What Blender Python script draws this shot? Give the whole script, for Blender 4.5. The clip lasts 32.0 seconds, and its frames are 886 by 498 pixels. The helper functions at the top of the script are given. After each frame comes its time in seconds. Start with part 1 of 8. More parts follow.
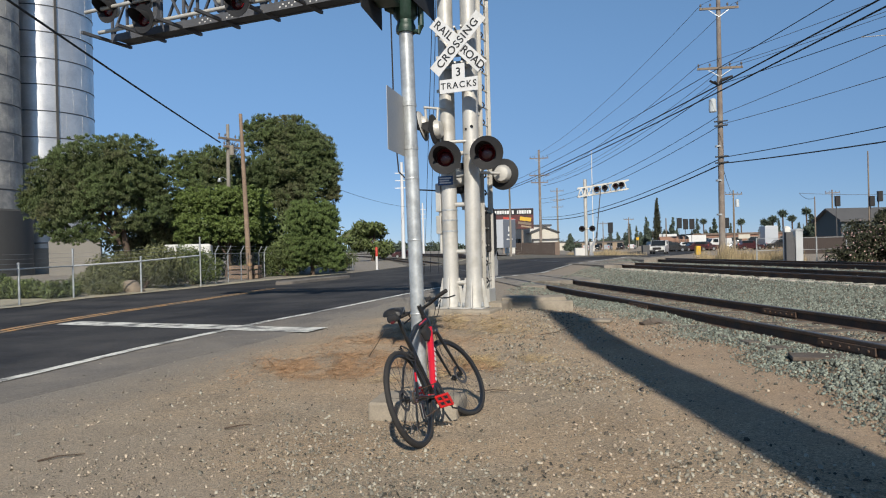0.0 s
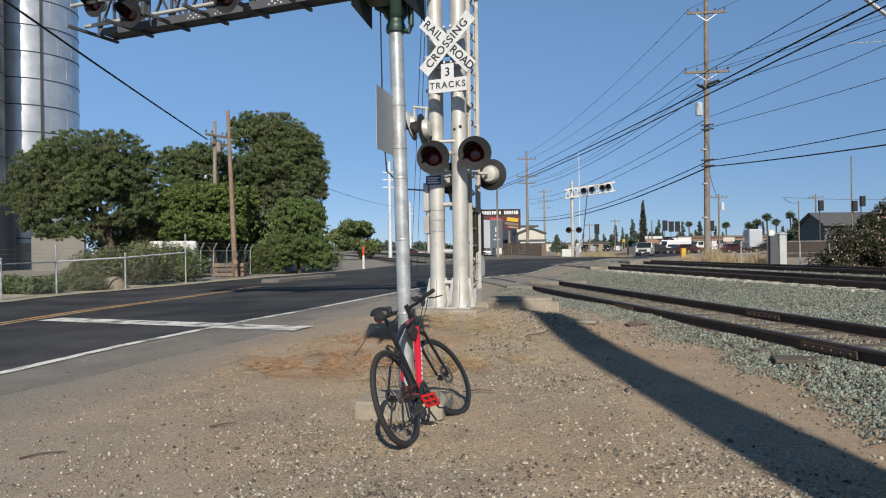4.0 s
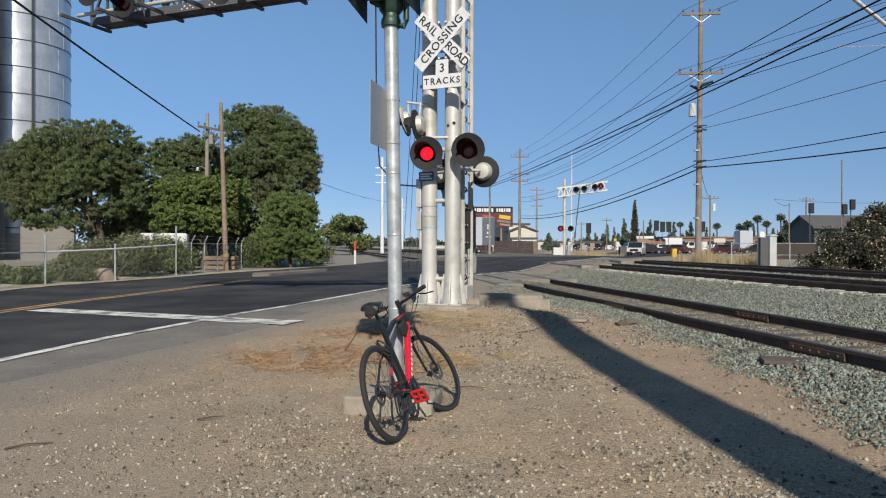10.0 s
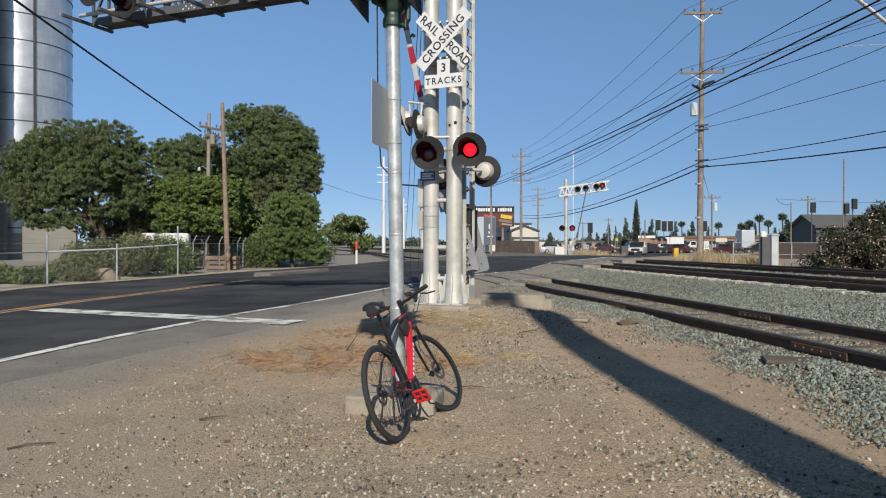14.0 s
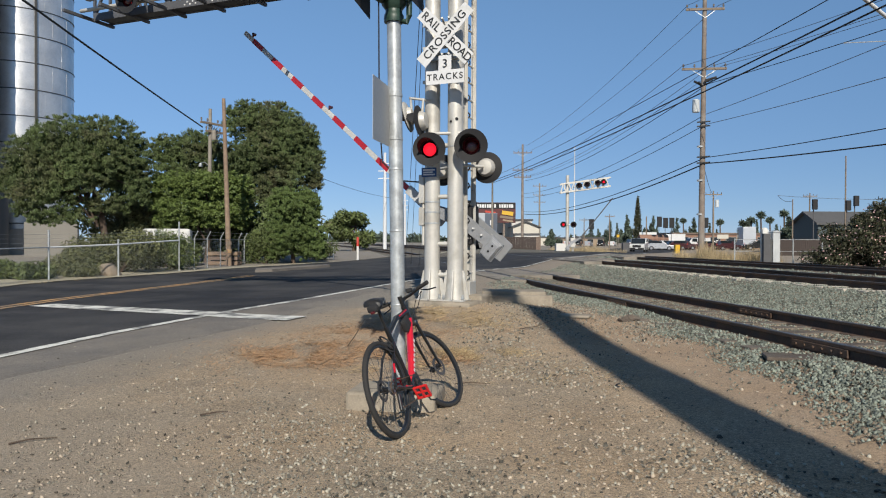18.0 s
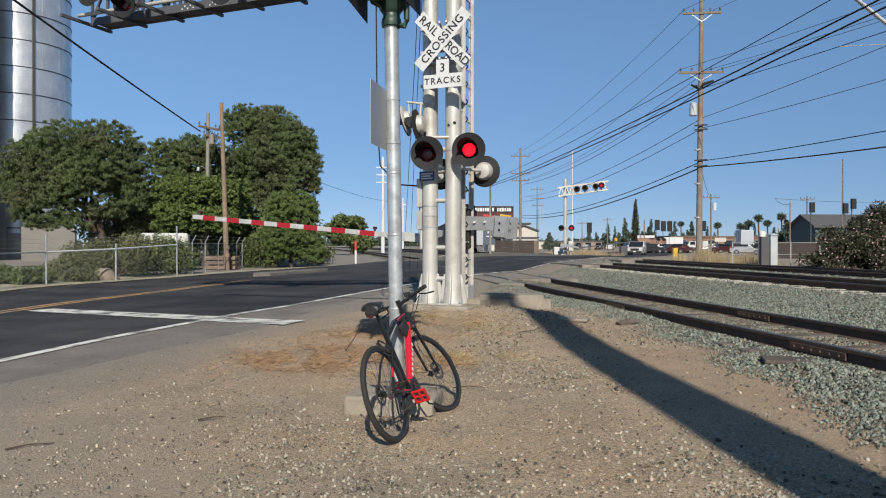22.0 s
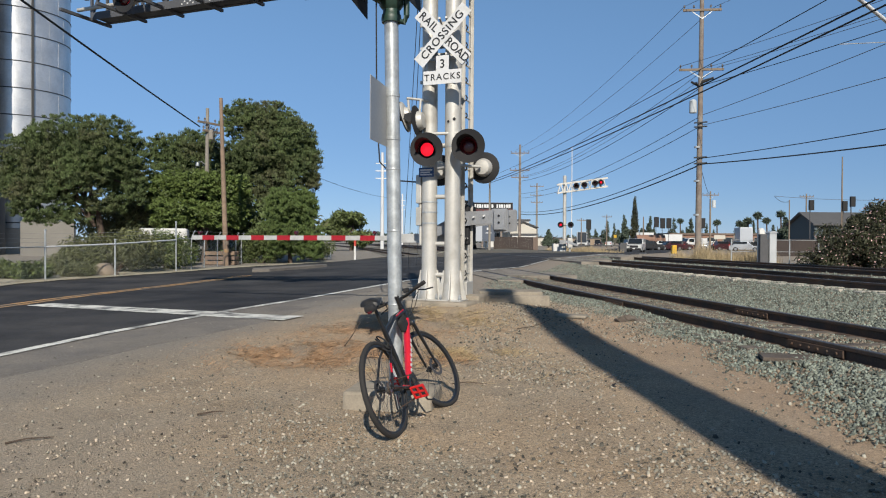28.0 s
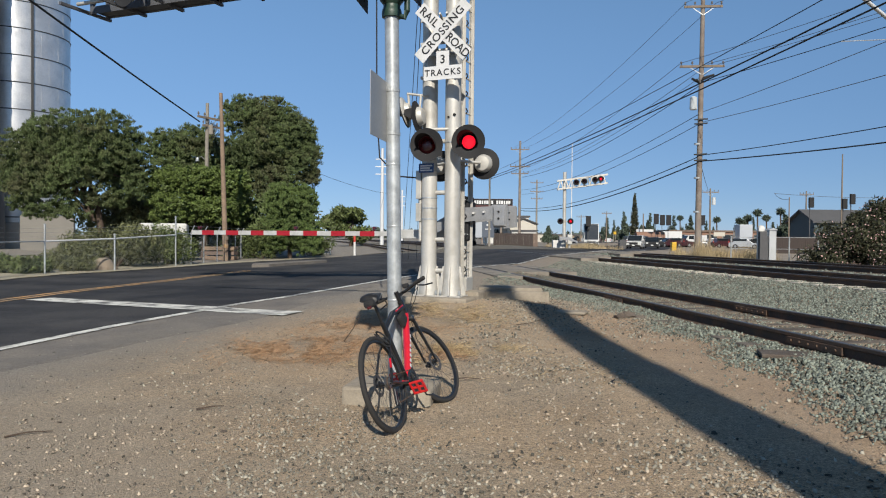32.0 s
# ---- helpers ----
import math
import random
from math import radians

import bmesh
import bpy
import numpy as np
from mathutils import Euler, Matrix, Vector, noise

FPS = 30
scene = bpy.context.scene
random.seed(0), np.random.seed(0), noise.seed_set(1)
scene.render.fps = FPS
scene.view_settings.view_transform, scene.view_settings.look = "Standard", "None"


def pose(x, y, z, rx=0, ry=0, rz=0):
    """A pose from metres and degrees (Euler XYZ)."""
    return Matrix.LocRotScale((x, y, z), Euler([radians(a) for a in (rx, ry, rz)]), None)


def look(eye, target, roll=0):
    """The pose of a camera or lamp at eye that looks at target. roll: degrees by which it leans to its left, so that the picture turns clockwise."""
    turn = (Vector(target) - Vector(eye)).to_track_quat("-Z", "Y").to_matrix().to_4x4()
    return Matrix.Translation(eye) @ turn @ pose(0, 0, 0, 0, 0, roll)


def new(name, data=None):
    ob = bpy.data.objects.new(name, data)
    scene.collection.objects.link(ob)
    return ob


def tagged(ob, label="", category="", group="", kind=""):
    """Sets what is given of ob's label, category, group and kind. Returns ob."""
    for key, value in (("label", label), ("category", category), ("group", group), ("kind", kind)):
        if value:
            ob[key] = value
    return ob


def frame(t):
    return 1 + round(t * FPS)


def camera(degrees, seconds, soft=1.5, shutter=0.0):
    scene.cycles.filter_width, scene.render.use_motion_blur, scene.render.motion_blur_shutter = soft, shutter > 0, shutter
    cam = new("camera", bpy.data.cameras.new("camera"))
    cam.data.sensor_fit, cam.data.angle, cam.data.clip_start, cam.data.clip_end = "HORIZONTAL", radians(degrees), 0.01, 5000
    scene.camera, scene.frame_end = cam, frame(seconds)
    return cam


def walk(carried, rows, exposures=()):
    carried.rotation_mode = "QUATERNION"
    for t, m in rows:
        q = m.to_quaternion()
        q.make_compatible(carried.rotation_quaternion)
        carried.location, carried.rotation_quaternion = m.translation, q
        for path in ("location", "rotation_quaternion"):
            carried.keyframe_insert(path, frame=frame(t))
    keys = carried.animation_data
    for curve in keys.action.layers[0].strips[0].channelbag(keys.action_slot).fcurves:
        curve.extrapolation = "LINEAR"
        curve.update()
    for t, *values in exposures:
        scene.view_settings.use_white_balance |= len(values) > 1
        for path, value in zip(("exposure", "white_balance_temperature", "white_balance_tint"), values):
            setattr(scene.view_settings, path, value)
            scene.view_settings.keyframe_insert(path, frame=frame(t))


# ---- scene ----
# ---- camera ----
cam = camera(64.0, 32.0, soft=1.1)
PATH = [
    (0.0, 0.005, 0.005, 1.370, 90.016, 1.408, 1.662),
    (0.5, 0.003, 0.002, 1.369, 89.721, 0.932, 1.673),
    (1.0, 0.001, 0.003, 1.368, 89.784, 0.700, 1.473),
    (1.5, 0.003, 0.008, 1.369, 89.769, 0.843, 1.206),
    (2.0, -0.000, -0.001, 1.369, 89.868, 0.758, 0.894),
    (2.5, 0.001, 0.014, 1.368, 89.669, 0.914, 0.891),
    (3.0, -0.000, 0.001, 1.370, 90.004, 0.510, 0.987),
    (3.5, -0.002, -0.000, 1.371, 90.007, 0.699, 0.743),
    (5.5, 0.000, -0.004, 1.369, 89.796, 0.630, 0.276),
    (6.0, -0.001, 0.003, 1.371, 89.811, 0.363, 0.379),
    (6.5, -0.003, 0.009, 1.369, 89.838, 0.282, 0.315),
    (7.0, -0.001, 0.004, 1.372, 90.059, 0.153, 0.170),
    (7.5, -0.002, 0.004, 1.369, 89.971, 0.046, 0.235),
    (8.0, -0.002, 0.008, 1.369, 89.830, 0.060, 0.080),
    (8.5, -0.003, 0.005, 1.365, 89.899, -0.041, 0.002),
    (9.0, -0.000, 0.000, 1.370, 89.634, -0.000, -0.000),
    (9.5, -0.002, 0.009, 1.366, 89.674, -0.045, -0.152),
    (10.0, -0.001, 0.005, 1.367, 89.691, -0.131, -0.061),
    (10.5, -0.003, 0.007, 1.370, 89.697, -0.063, -0.093),
    (11.0, -0.001, -0.002, 1.369, 89.699, -0.145, -0.121),
    (11.5, -0.002, 0.004, 1.369, 89.705, -0.002, -0.002),
    (12.0, -0.001, -0.005, 1.369, 89.766, -0.111, 0.075),
    (12.5, -0.005, 0.003, 1.368, 89.627, -0.153, 0.108),
    (13.0, -0.002, -0.001, 1.367, 89.693, -0.157, 0.047),
    (13.5, -0.004, 0.002, 1.370, 89.487, -0.083, 0.108),
    (14.0, -0.003, 0.007, 1.367, 89.667, -0.082, 0.057),
    (14.5, -0.001, 0.004, 1.370, 89.687, -0.023, 0.071),
    (16.5, -0.004, 0.010, 1.367, 89.590, -0.213, 0.054),
    (17.0, -0.002, 0.007, 1.368, 89.514, -0.199, 0.028),
    (17.5, -0.001, 0.009, 1.368, 89.529, -0.281, 0.067),
    (18.0, -0.001, 0.007, 1.369, 89.356, -0.198, 0.155),
    (18.5, -0.003, 0.002, 1.369, 89.351, -0.181, 0.134),
    (19.0, 0.001, 0.005, 1.366, 89.323, -0.056, 0.028),
    (19.5, -0.002, 0.002, 1.369, 89.235, -0.268, 0.080),
    (20.0, -0.003, 0.006, 1.367, 89.252, -0.227, 0.010),
    (20.5, -0.000, 0.004, 1.371, 89.281, -0.132, 0.047),
    (21.0, 0.001, 0.007, 1.368, 89.480, -0.153, 0.054),
    (21.5, -0.004, 0.003, 1.369, 89.502, -0.087, -0.024),
    (22.0, -0.000, 0.008, 1.370, 89.658, -0.067, -0.002),
    (22.5, -0.003, 0.007, 1.369, 89.638, -0.021, -0.093),
    (23.0, 0.000, 0.002, 1.366, 89.526, 0.145, 0.054),
    (23.5, -0.001, 0.005, 1.368, 89.322, 0.145, 0.257),
    (24.0, 0.002, 0.011, 1.366, 89.547, 0.101, 0.265),
    (24.5, -0.001, 0.005, 1.367, 89.573, -0.064, 0.401),
    (25.0, -0.002, 0.003, 1.368, 89.591, -0.225, 0.092),
    (25.5, -0.000, 0.004, 1.367, 89.599, -0.269, -0.085),
    (27.5, 0.001, 0.004, 1.368, 89.383, -0.375, 0.070),
    (28.0, 0.001, -0.002, 1.369, 89.359, -0.287, -0.063),
    (28.5, 0.001, -0.007, 1.371, 89.274, -0.164, -0.527),
    (29.0, -0.002, -0.002, 1.368, 89.274, -0.654, -0.518),
    (29.5, 0.000, 0.003, 1.367, 89.073, -0.693, -0.273),
    (30.0, -0.002, 0.000, 1.366, 89.154, -0.635, -0.319),
    (30.5, -0.002, 0.013, 1.366, 89.229, -0.528, -0.249),
    (31.0, 0.000, 0.005, 1.369, 89.119, -0.354, -0.148),
    (31.5, 0.000, 0.002, 1.367, 89.066, -0.471, -0.149),
    (32.0, 0.001, -0.000, 1.365, 89.042, -0.504, -0.087),
]
walk(cam, [(t, pose(*row)) for t, *row in PATH])

# ---- world, sun, exposure ----
SUN_ELEVATION = radians(34)
SUN_WAY = Vector((0.068, -1.0, 0)).normalized()
scene.view_settings.exposure = 0.24
world = bpy.data.worlds.new("world")
scene.world = world
world.use_nodes = True
wn = world.node_tree
sky = wn.nodes.new("ShaderNodeTexSky")
sky.sky_type = "NISHITA"
sky.sun_disc = False
sky.sun_elevation = SUN_ELEVATION
sky.sun_rotation = math.atan2(SUN_WAY.x, SUN_WAY.y)
sky.altitude = 0
sky.air_density, sky.dust_density, sky.ozone_density = 0.65, 0.0, 1.2
tint = wn.nodes.new("ShaderNodeHueSaturation")
tint.inputs["Saturation"].default_value = 1.0
wn.links.new(sky.outputs[0], tint.inputs["Color"])
haze = wn.nodes.new("ShaderNodeMix")
haze.data_type = "RGBA"
haze.inputs[0].default_value = 0.76
wn.links.new(tint.outputs[0], haze.inputs[6])
haze.inputs[7].default_value = (1.25, 2.66, 4.98, 1)
# deeper blue overhead than near the horizon
way = wn.nodes.new("ShaderNodeTexCoord")
rise = wn.nodes.new("ShaderNodeSeparateXYZ")
wn.links.new(way.outputs["Generated"], rise.inputs[0])
deep = wn.nodes.new("ShaderNodeMapRange")
deep.interpolation_type = "SMOOTHSTEP"
deep.inputs[1].default_value, deep.inputs[2].default_value = 0.2, 0.9
deep.inputs[3].default_value, deep.inputs[4].default_value = 1.0, 0.32
wn.links.new(rise.outputs[2], deep.inputs[0])
dim = wn.nodes.new("ShaderNodeVectorMath")
dim.operation = "SCALE"
wn.links.new(haze.outputs[2], dim.inputs[0])
wn.links.new(deep.outputs[0], dim.inputs["Scale"])
# and a little brighter over the silos than over the shops
side = wn.nodes.new("ShaderNodeMapRange")
side.inputs[1].default_value, side.inputs[2].default_value = -0.6, 0.6
side.inputs[3].default_value, side.inputs[4].default_value = 1.14, 0.86
wn.links.new(rise.outputs[0], side.inputs[0])
lean_sky = wn.nodes.new("ShaderNodeVectorMath")
lean_sky.operation = "SCALE"
wn.links.new(dim.outputs[0], lean_sky.inputs[0])
wn.links.new(side.outputs[0], lean_sky.inputs["Scale"])
wn.links.new(lean_sky.outputs[0], wn.nodes["Background"].inputs[0])
wn.nodes["Background"].inputs[1].default_value = 0.106
sun_data = bpy.data.lights.new("sun", "SUN")
sun_data.energy, sun_data.angle, sun_data.color = 5.0, radians(0.53), (1.0, 0.935, 0.82)
sun = new("sun", sun_data)
sun_to = Vector((SUN_WAY.x * math.cos(SUN_ELEVATION), SUN_WAY.y * math.cos(SUN_ELEVATION), math.sin(SUN_ELEVATION)))
sun.matrix_world = look(sun_to * 60, (0, 0, 0))

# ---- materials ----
ALBEDO_SCALE = 0.715      # scales every base colour down, which deepens shade against the sky


def material(name, base, rough=0.7, metal=0.0, vary=0.25, scale=6.0, fine=60.0, bump=0.2, bump_scale=None,
             second=None, second_scale=1.0, second_amount=0.4, piece=0.0, emit=None, coat=0.0, speck=None):
    """A surface with colour variation at two scales, a second tone in patches, fine relief, and a tone for each piece."""
    base = tuple(c * ALBEDO_SCALE for c in base)
    second = tuple(c * ALBEDO_SCALE for c in second) if second else None
    m = bpy.data.materials.new(name)
    m.use_nodes = True
    nt = m.node_tree
    b = nt.nodes["Principled BSDF"]
    L = nt.links.new
    tc = nt.nodes.new("ShaderNodeTexCoord")
    def noise_node(s, detail=4.0, ro=0.6):
        n = nt.nodes.new("ShaderNodeTexNoise")
        n.inputs["Scale"].default_value = s
        n.inputs["Detail"].default_value = detail
        n.inputs["Roughness"].default_value = ro
        L(tc.outputs["Object"], n.inputs["Vector"])
        return n
    coarse, grain = noise_node(scale), noise_node(fine, 3.0)
    add = nt.nodes.new("ShaderNodeMath")
    add.operation = "ADD"
    L(coarse.outputs[0], add.inputs[0])
    L(grain.outputs[0], add.inputs[1])
    ramp = nt.nodes.new("ShaderNodeMapRange")
    ramp.inputs[1].default_value, ramp.inputs[2].default_value = 0.6, 1.4
    ramp.inputs[3].default_value, ramp.inputs[4].default_value = 1 - vary, 1 + vary
    L(add.outputs[0], ramp.inputs[0])
    mul = nt.nodes.new("ShaderNodeMix")
    mul.data_type, mul.blend_type = "RGBA", "MULTIPLY"
    mul.inputs[0].default_value = 1.0
    if second:
        patch = noise_node(second_scale, 5.0, 0.65)
        pr = nt.nodes.new("ShaderNodeMapRange")
        pr.inputs[1].default_value, pr.inputs[2].default_value = 0.62 - second_amount * 0.4, 0.72 - second_amount * 0.25
        L(patch.outputs[0], pr.inputs[0])
        mix = nt.nodes.new("ShaderNodeMix")
        mix.data_type = "RGBA"
        L(pr.outputs[0], mix.inputs[0])
        mix.inputs[6].default_value, mix.inputs[7].default_value = (*base, 1), (*second, 1)
        L(mix.outputs[2], mul.inputs[6])
    else:
        mul.inputs[6].default_value = (*base, 1)
    tone = ramp.outputs[0]
    for cell, amount in speck or ():
        vor = nt.nodes.new("ShaderNodeTexVoronoi")
        vor.inputs["Scale"].default_value = cell
        L(tc.outputs["Object"], vor.inputs["Vector"])
        sep = nt.nodes.new("ShaderNodeSeparateColor")
        L(vor.outputs["Color"], sep.inputs[0])
        sm = nt.nodes.new("ShaderNodeMapRange")
        sm.inputs[3].default_value, sm.inputs[4].default_value = 1 - amount, 1 + amount
        L(sep.outputs[0], sm.inputs[0])
        smul = nt.nodes.new("ShaderNodeMath")
        smul.operation = "MULTIPLY"
        L(tone, smul.inputs[0])
        L(sm.outputs[0], smul.inputs[1])
        tone = smul.outputs[0]
    if piece:
        geo = nt.nodes.new("ShaderNodeNewGeometry")
        pm = nt.nodes.new("ShaderNodeMapRange")
        pm.inputs[3].default_value, pm.inputs[4].default_value = 1 - piece, 1 + piece
        L(geo.outputs["Random Per Island"], pm.inputs[0])
        pmul = nt.nodes.new("ShaderNodeMath")
        pmul.operation = "MULTIPLY"
        L(tone, pmul.inputs[0])
        L(pm.outputs[0], pmul.inputs[1])
        tone = pmul.outputs[0]
    L(tone, mul.inputs[7])
    L(mul.outputs[2], b.inputs["Base Color"])
    b.inputs["Metallic"].default_value = metal
    rr = nt.nodes.new("ShaderNodeMapRange")
    rr.inputs[3].default_value, rr.inputs[4].default_value = max(0.03, rough - 0.12), min(1.0, rough + 0.12)
    L(coarse.outputs[0], rr.inputs[0])
    L(rr.outputs[0], b.inputs["Roughness"])
    if coat:
        b.inputs["Coat Weight"].default_value = coat
    if bump:
        bn = nt.nodes.new("ShaderNodeBump")
        bn.inputs["Strength"].default_value = bump
        bn.inputs["Distance"].default_value = 0.02
        src = noise_node(bump_scale, 4.0) if bump_scale else grain
        L(src.outputs[0], bn.inputs["Height"])
        L(bn.outputs[0], b.inputs["Normal"])
    if emit:
        b.inputs["Emission Color"].default_value = (*emit[:3], 1)
        b.inputs["Emission Strength"].default_value = emit[3]
    return m


M = {}
M["dirt"] = material("dirt", (0.471, 0.345, 0.221), 0.95, vary=0.3, scale=1.4, fine=70, bump=0.8, bump_scale=70,
                     second=(0.390, 0.309, 0.218), second_scale=0.45, second_amount=0.55, speck=((60, 0.26), (140, 0.34)))

def lies_over(m, over, way, start, width, wander, amount=1.0, scale=1.3):
    """A second ground colour that sets in where the plan coordinate along way passes start, with a ragged border."""
    nt = m.node_tree
    L = nt.links.new
    b = nt.nodes["Principled BSDF"]
    under = b.inputs["Base Color"].links[0].from_socket
    tc = nt.nodes.new("ShaderNodeTexCoord")
    dot = nt.nodes.new("ShaderNodeVectorMath")
    dot.operation = "DOT_PRODUCT"
    L(tc.outputs["Object"], dot.inputs[0])
    dot.inputs[1].default_value = (*way, 0)
    rag = nt.nodes.new("ShaderNodeTexNoise")
    rag.inputs["Scale"].default_value, rag.inputs["Detail"].default_value, rag.inputs["Roughness"].default_value = scale, 6.0, 0.7
    L(tc.outputs["Object"], rag.inputs["Vector"])
    off = nt.nodes.new("ShaderNodeMath")
    off.operation = "MULTIPLY_ADD"
    L(rag.outputs[0], off.inputs[0])
    off.inputs[1].default_value = wander
    L(dot.outputs["Value"], off.inputs[2])
    k = nt.nodes.new("ShaderNodeMapRange")
    k.interpolation_type = "SMOOTHSTEP"
    k.inputs[1].default_value, k.inputs[2].default_value = start + wander / 2, start + wander / 2 + width
    k.inputs[4].default_value = amount
    L(off.outputs[0], k.inputs[0])
    tone = nt.nodes.new("ShaderNodeMix")
    tone.data_type, tone.blend_type = "RGBA", "MULTIPLY"
    tone.inputs[0].default_value = 0.8
    tone.inputs[6].default_value = (*(c * ALBEDO_SCALE for c in over), 1)
    grit = nt.nodes.new("ShaderNodeTexNoise")
    grit.inputs["Scale"].default_value, grit.inputs["Detail"].default_value = 55, 4.0
    L(tc.outputs["Object"], grit.inputs["Vector"])
    gm = nt.nodes.new("ShaderNodeMapRange")
    gm.inputs[1].default_value, gm.inputs[2].default_value, gm.inputs[3].default_value, gm.inputs[4].default_value = 0.3, 0.7, 0.65, 1.35
    L(grit.outputs[0], gm.inputs[0])
    L(gm.outputs[0], tone.inputs[7])
    mix = nt.nodes.new("ShaderNodeMix")
    mix.data_type = "RGBA"
    L(k.outputs[0], mix.inputs[0])
    L(under, mix.inputs[6])
    L(tone.outputs[2], mix.inputs[7])
    L(mix.outputs[2], b.inputs["Base Color"])


lies_over(M["dirt"], (0.468, 0.305, 0.189), (0.989, 0.148), 2.7, 0.9, 1.6, 0.4)          # reddish soil by the ballast
lies_over(M["dirt"], (0.372, 0.319, 0.252), (-0.5, -0.62), -2.9, 2.6, 2.2, 0.9, 0.7)       # greyer packed grit
lies_over(M["dirt"], (0.280, 0.254, 0.215), (-0.148, 0.989), 12.6, 2.0, 1.5, 0.7)          # grey dust by the road
lies_over(M["dirt"], (0.286, 0.254, 0.213), (-0.981, 0.2415), 4.0, 1.9, 1.3)               # worn asphalt showing through
M["soil"] = material("soil", (0.36, 0.22, 0.13), 0.95, vary=0.3, scale=2, fine=40, bump=0.6, bump_scale=30)
M["asphalt"] = material("asphalt", (0.034, 0.034, 0.038), 0.85, vary=0.3, scale=0.8, fine=90, bump=0.35,
                        second=(0.078, 0.075, 0.075), second_scale=0.3, second_amount=0.5, speck=((60, 0.18),))
M["asphalt"].node_tree.nodes["Principled BSDF"].inputs["Specular IOR Level"].default_value = 0.2      # dry, dusty binder
M["shoulder"] = material("worn_asphalt", (0.185, 0.166, 0.148), 0.92, vary=0.25, scale=1.2, fine=80, bump=0.4,
                         second=(0.240, 0.212, 0.179), second_scale=0.7, second_amount=0.5, speck=((50, 0.16),))
M["paint_white"] = material("road_paint_white", (0.858, 0.845, 0.780), 0.75, vary=0.22, scale=5, fine=40, bump=0.15,
                            second=(0.169, 0.166, 0.159), second_scale=2.4, second_amount=0.42)
M["paint_yellow"] = material("road_paint_yellow", (0.66, 0.37, 0.14), 0.75, vary=0.3, scale=4, fine=40, bump=0.15,
                             second=(0.27, 0.205, 0.14), second_scale=2.2, second_amount=0.55)
M["ballast"] = material("ballast_bed", (0.130, 0.127, 0.104), 0.95, vary=0.35, scale=3, fine=30, bump=0.9, bump_scale=22,
                        second=(0.182, 0.150, 0.111), second_scale=0.8, second_amount=0.5, speck=((26, 0.4),))
M["stone_green"] = material("ballast_stone", (0.212, 0.236, 0.196), 0.92, vary=0.15, scale=4, fine=60, bump=0.3, piece=0.7)
M["stone_tan"] = material("pebble", (0.365, 0.300, 0.228), 0.9, vary=0.15, scale=4, fine=60, bump=0.2, piece=0.85)
M["grit"] = material("grey_grit", (0.300, 0.276, 0.222), 0.92, vary=0.15, scale=4, fine=60, bump=0.2, piece=0.85)
M["stone_brown"] = material("rusty_ballast_stone", (0.221, 0.176, 0.130), 0.92, vary=0.15, scale=4, fine=60, bump=0.3, piece=0.5)
# truss steel has the shade of its underside put into the colour
M["truss_steel"] = material("dimmed_truss_steel", (0.13, 0.135, 0.15), 0.6, metal=0.3, vary=0.2, scale=4, fine=40, bump=0.08)
M["straw"] = material("dry_grass", (0.611, 0.455, 0.247), 0.9, vary=0.2, scale=3, fine=30, bump=0, piece=0.4)
M["straw_rust"] = material("rusty_needles", (0.520, 0.319, 0.176), 0.9, vary=0.2, scale=3, fine=30, bump=0, piece=0.4)
M["concrete"] = material("concrete", (0.40, 0.345, 0.27), 0.9, vary=0.2, scale=4, fine=70, bump=0.35,
                         second=(0.28, 0.24, 0.185), second_scale=2.5, second_amount=0.5)
M["plank"] = material("crossing_plank", (0.305, 0.267, 0.221), 0.9, vary=0.3, scale=3, fine=50, bump=0.4,
                      second=(0.215, 0.189, 0.156), second_scale=1.6, second_amount=0.5)
M["rail"] = material("rusty_rail", (0.088, 0.060, 0.046), 0.88, metal=0.0, vary=0.35, scale=5, fine=60, bump=0.25,
                     second=(0.125, 0.07, 0.042), second_scale=3, second_amount=0.5)
M["rail_top"] = material("worn_rail_head", (0.16, 0.13, 0.11), 0.45, metal=0.7, vary=0.2, scale=5, fine=40, bump=0.05)
M["tie"] = material("creosoted_wood", (0.111, 0.086, 0.068), 0.9, vary=0.35, scale=3, fine=50, bump=0.5,
                    second=(0.169, 0.143, 0.117), second_scale=2.0, second_amount=0.4)
M["tie_concrete"] = material("concrete_tie", (0.546, 0.494, 0.416), 0.9, vary=0.2, scale=4, fine=50, bump=0.3)
M["galvanized"] = material("galvanized_steel", (0.60, 0.63, 0.64), 0.45, metal=0.45, vary=0.2, scale=9, fine=26, bump=0.06,
                           second=(0.45, 0.47, 0.48), second_scale=7, second_amount=0.5)
M["silver_paint"] = material("aluminium_paint", (0.66, 0.64, 0.595), 0.52, metal=0.3, vary=0.1, scale=3, fine=40, bump=0.08,
                             second=(0.53, 0.505, 0.455), second_scale=2.5, second_amount=0.35)
M["black_paint"] = material("black_paint", (0.013, 0.013, 0.015), 0.78, vary=0.3, scale=5, fine=50, bump=0.08)
M["dark_green"] = material("dark_green_paint", (0.022, 0.055, 0.042), 0.45, vary=0.25, scale=6, fine=40, bump=0.08)
M["sign_white"] = material("sign_white", (0.78, 0.78, 0.78), 0.45, vary=0.08, scale=3, fine=30, bump=0.03,
                           second=(0.66, 0.66, 0.64), second_scale=3, second_amount=0.3)
M["arm_white"] = material("worn_arm_white", (0.58, 0.58, 0.57), 0.5, vary=0.12, scale=3, fine=30, bump=0.03,
                          second=(0.46, 0.455, 0.44), second_scale=2.5, second_amount=0.45)
M["sign_black"] = material("sign_black", (0.018, 0.018, 0.018), 0.5, vary=0.1, bump=0.02)
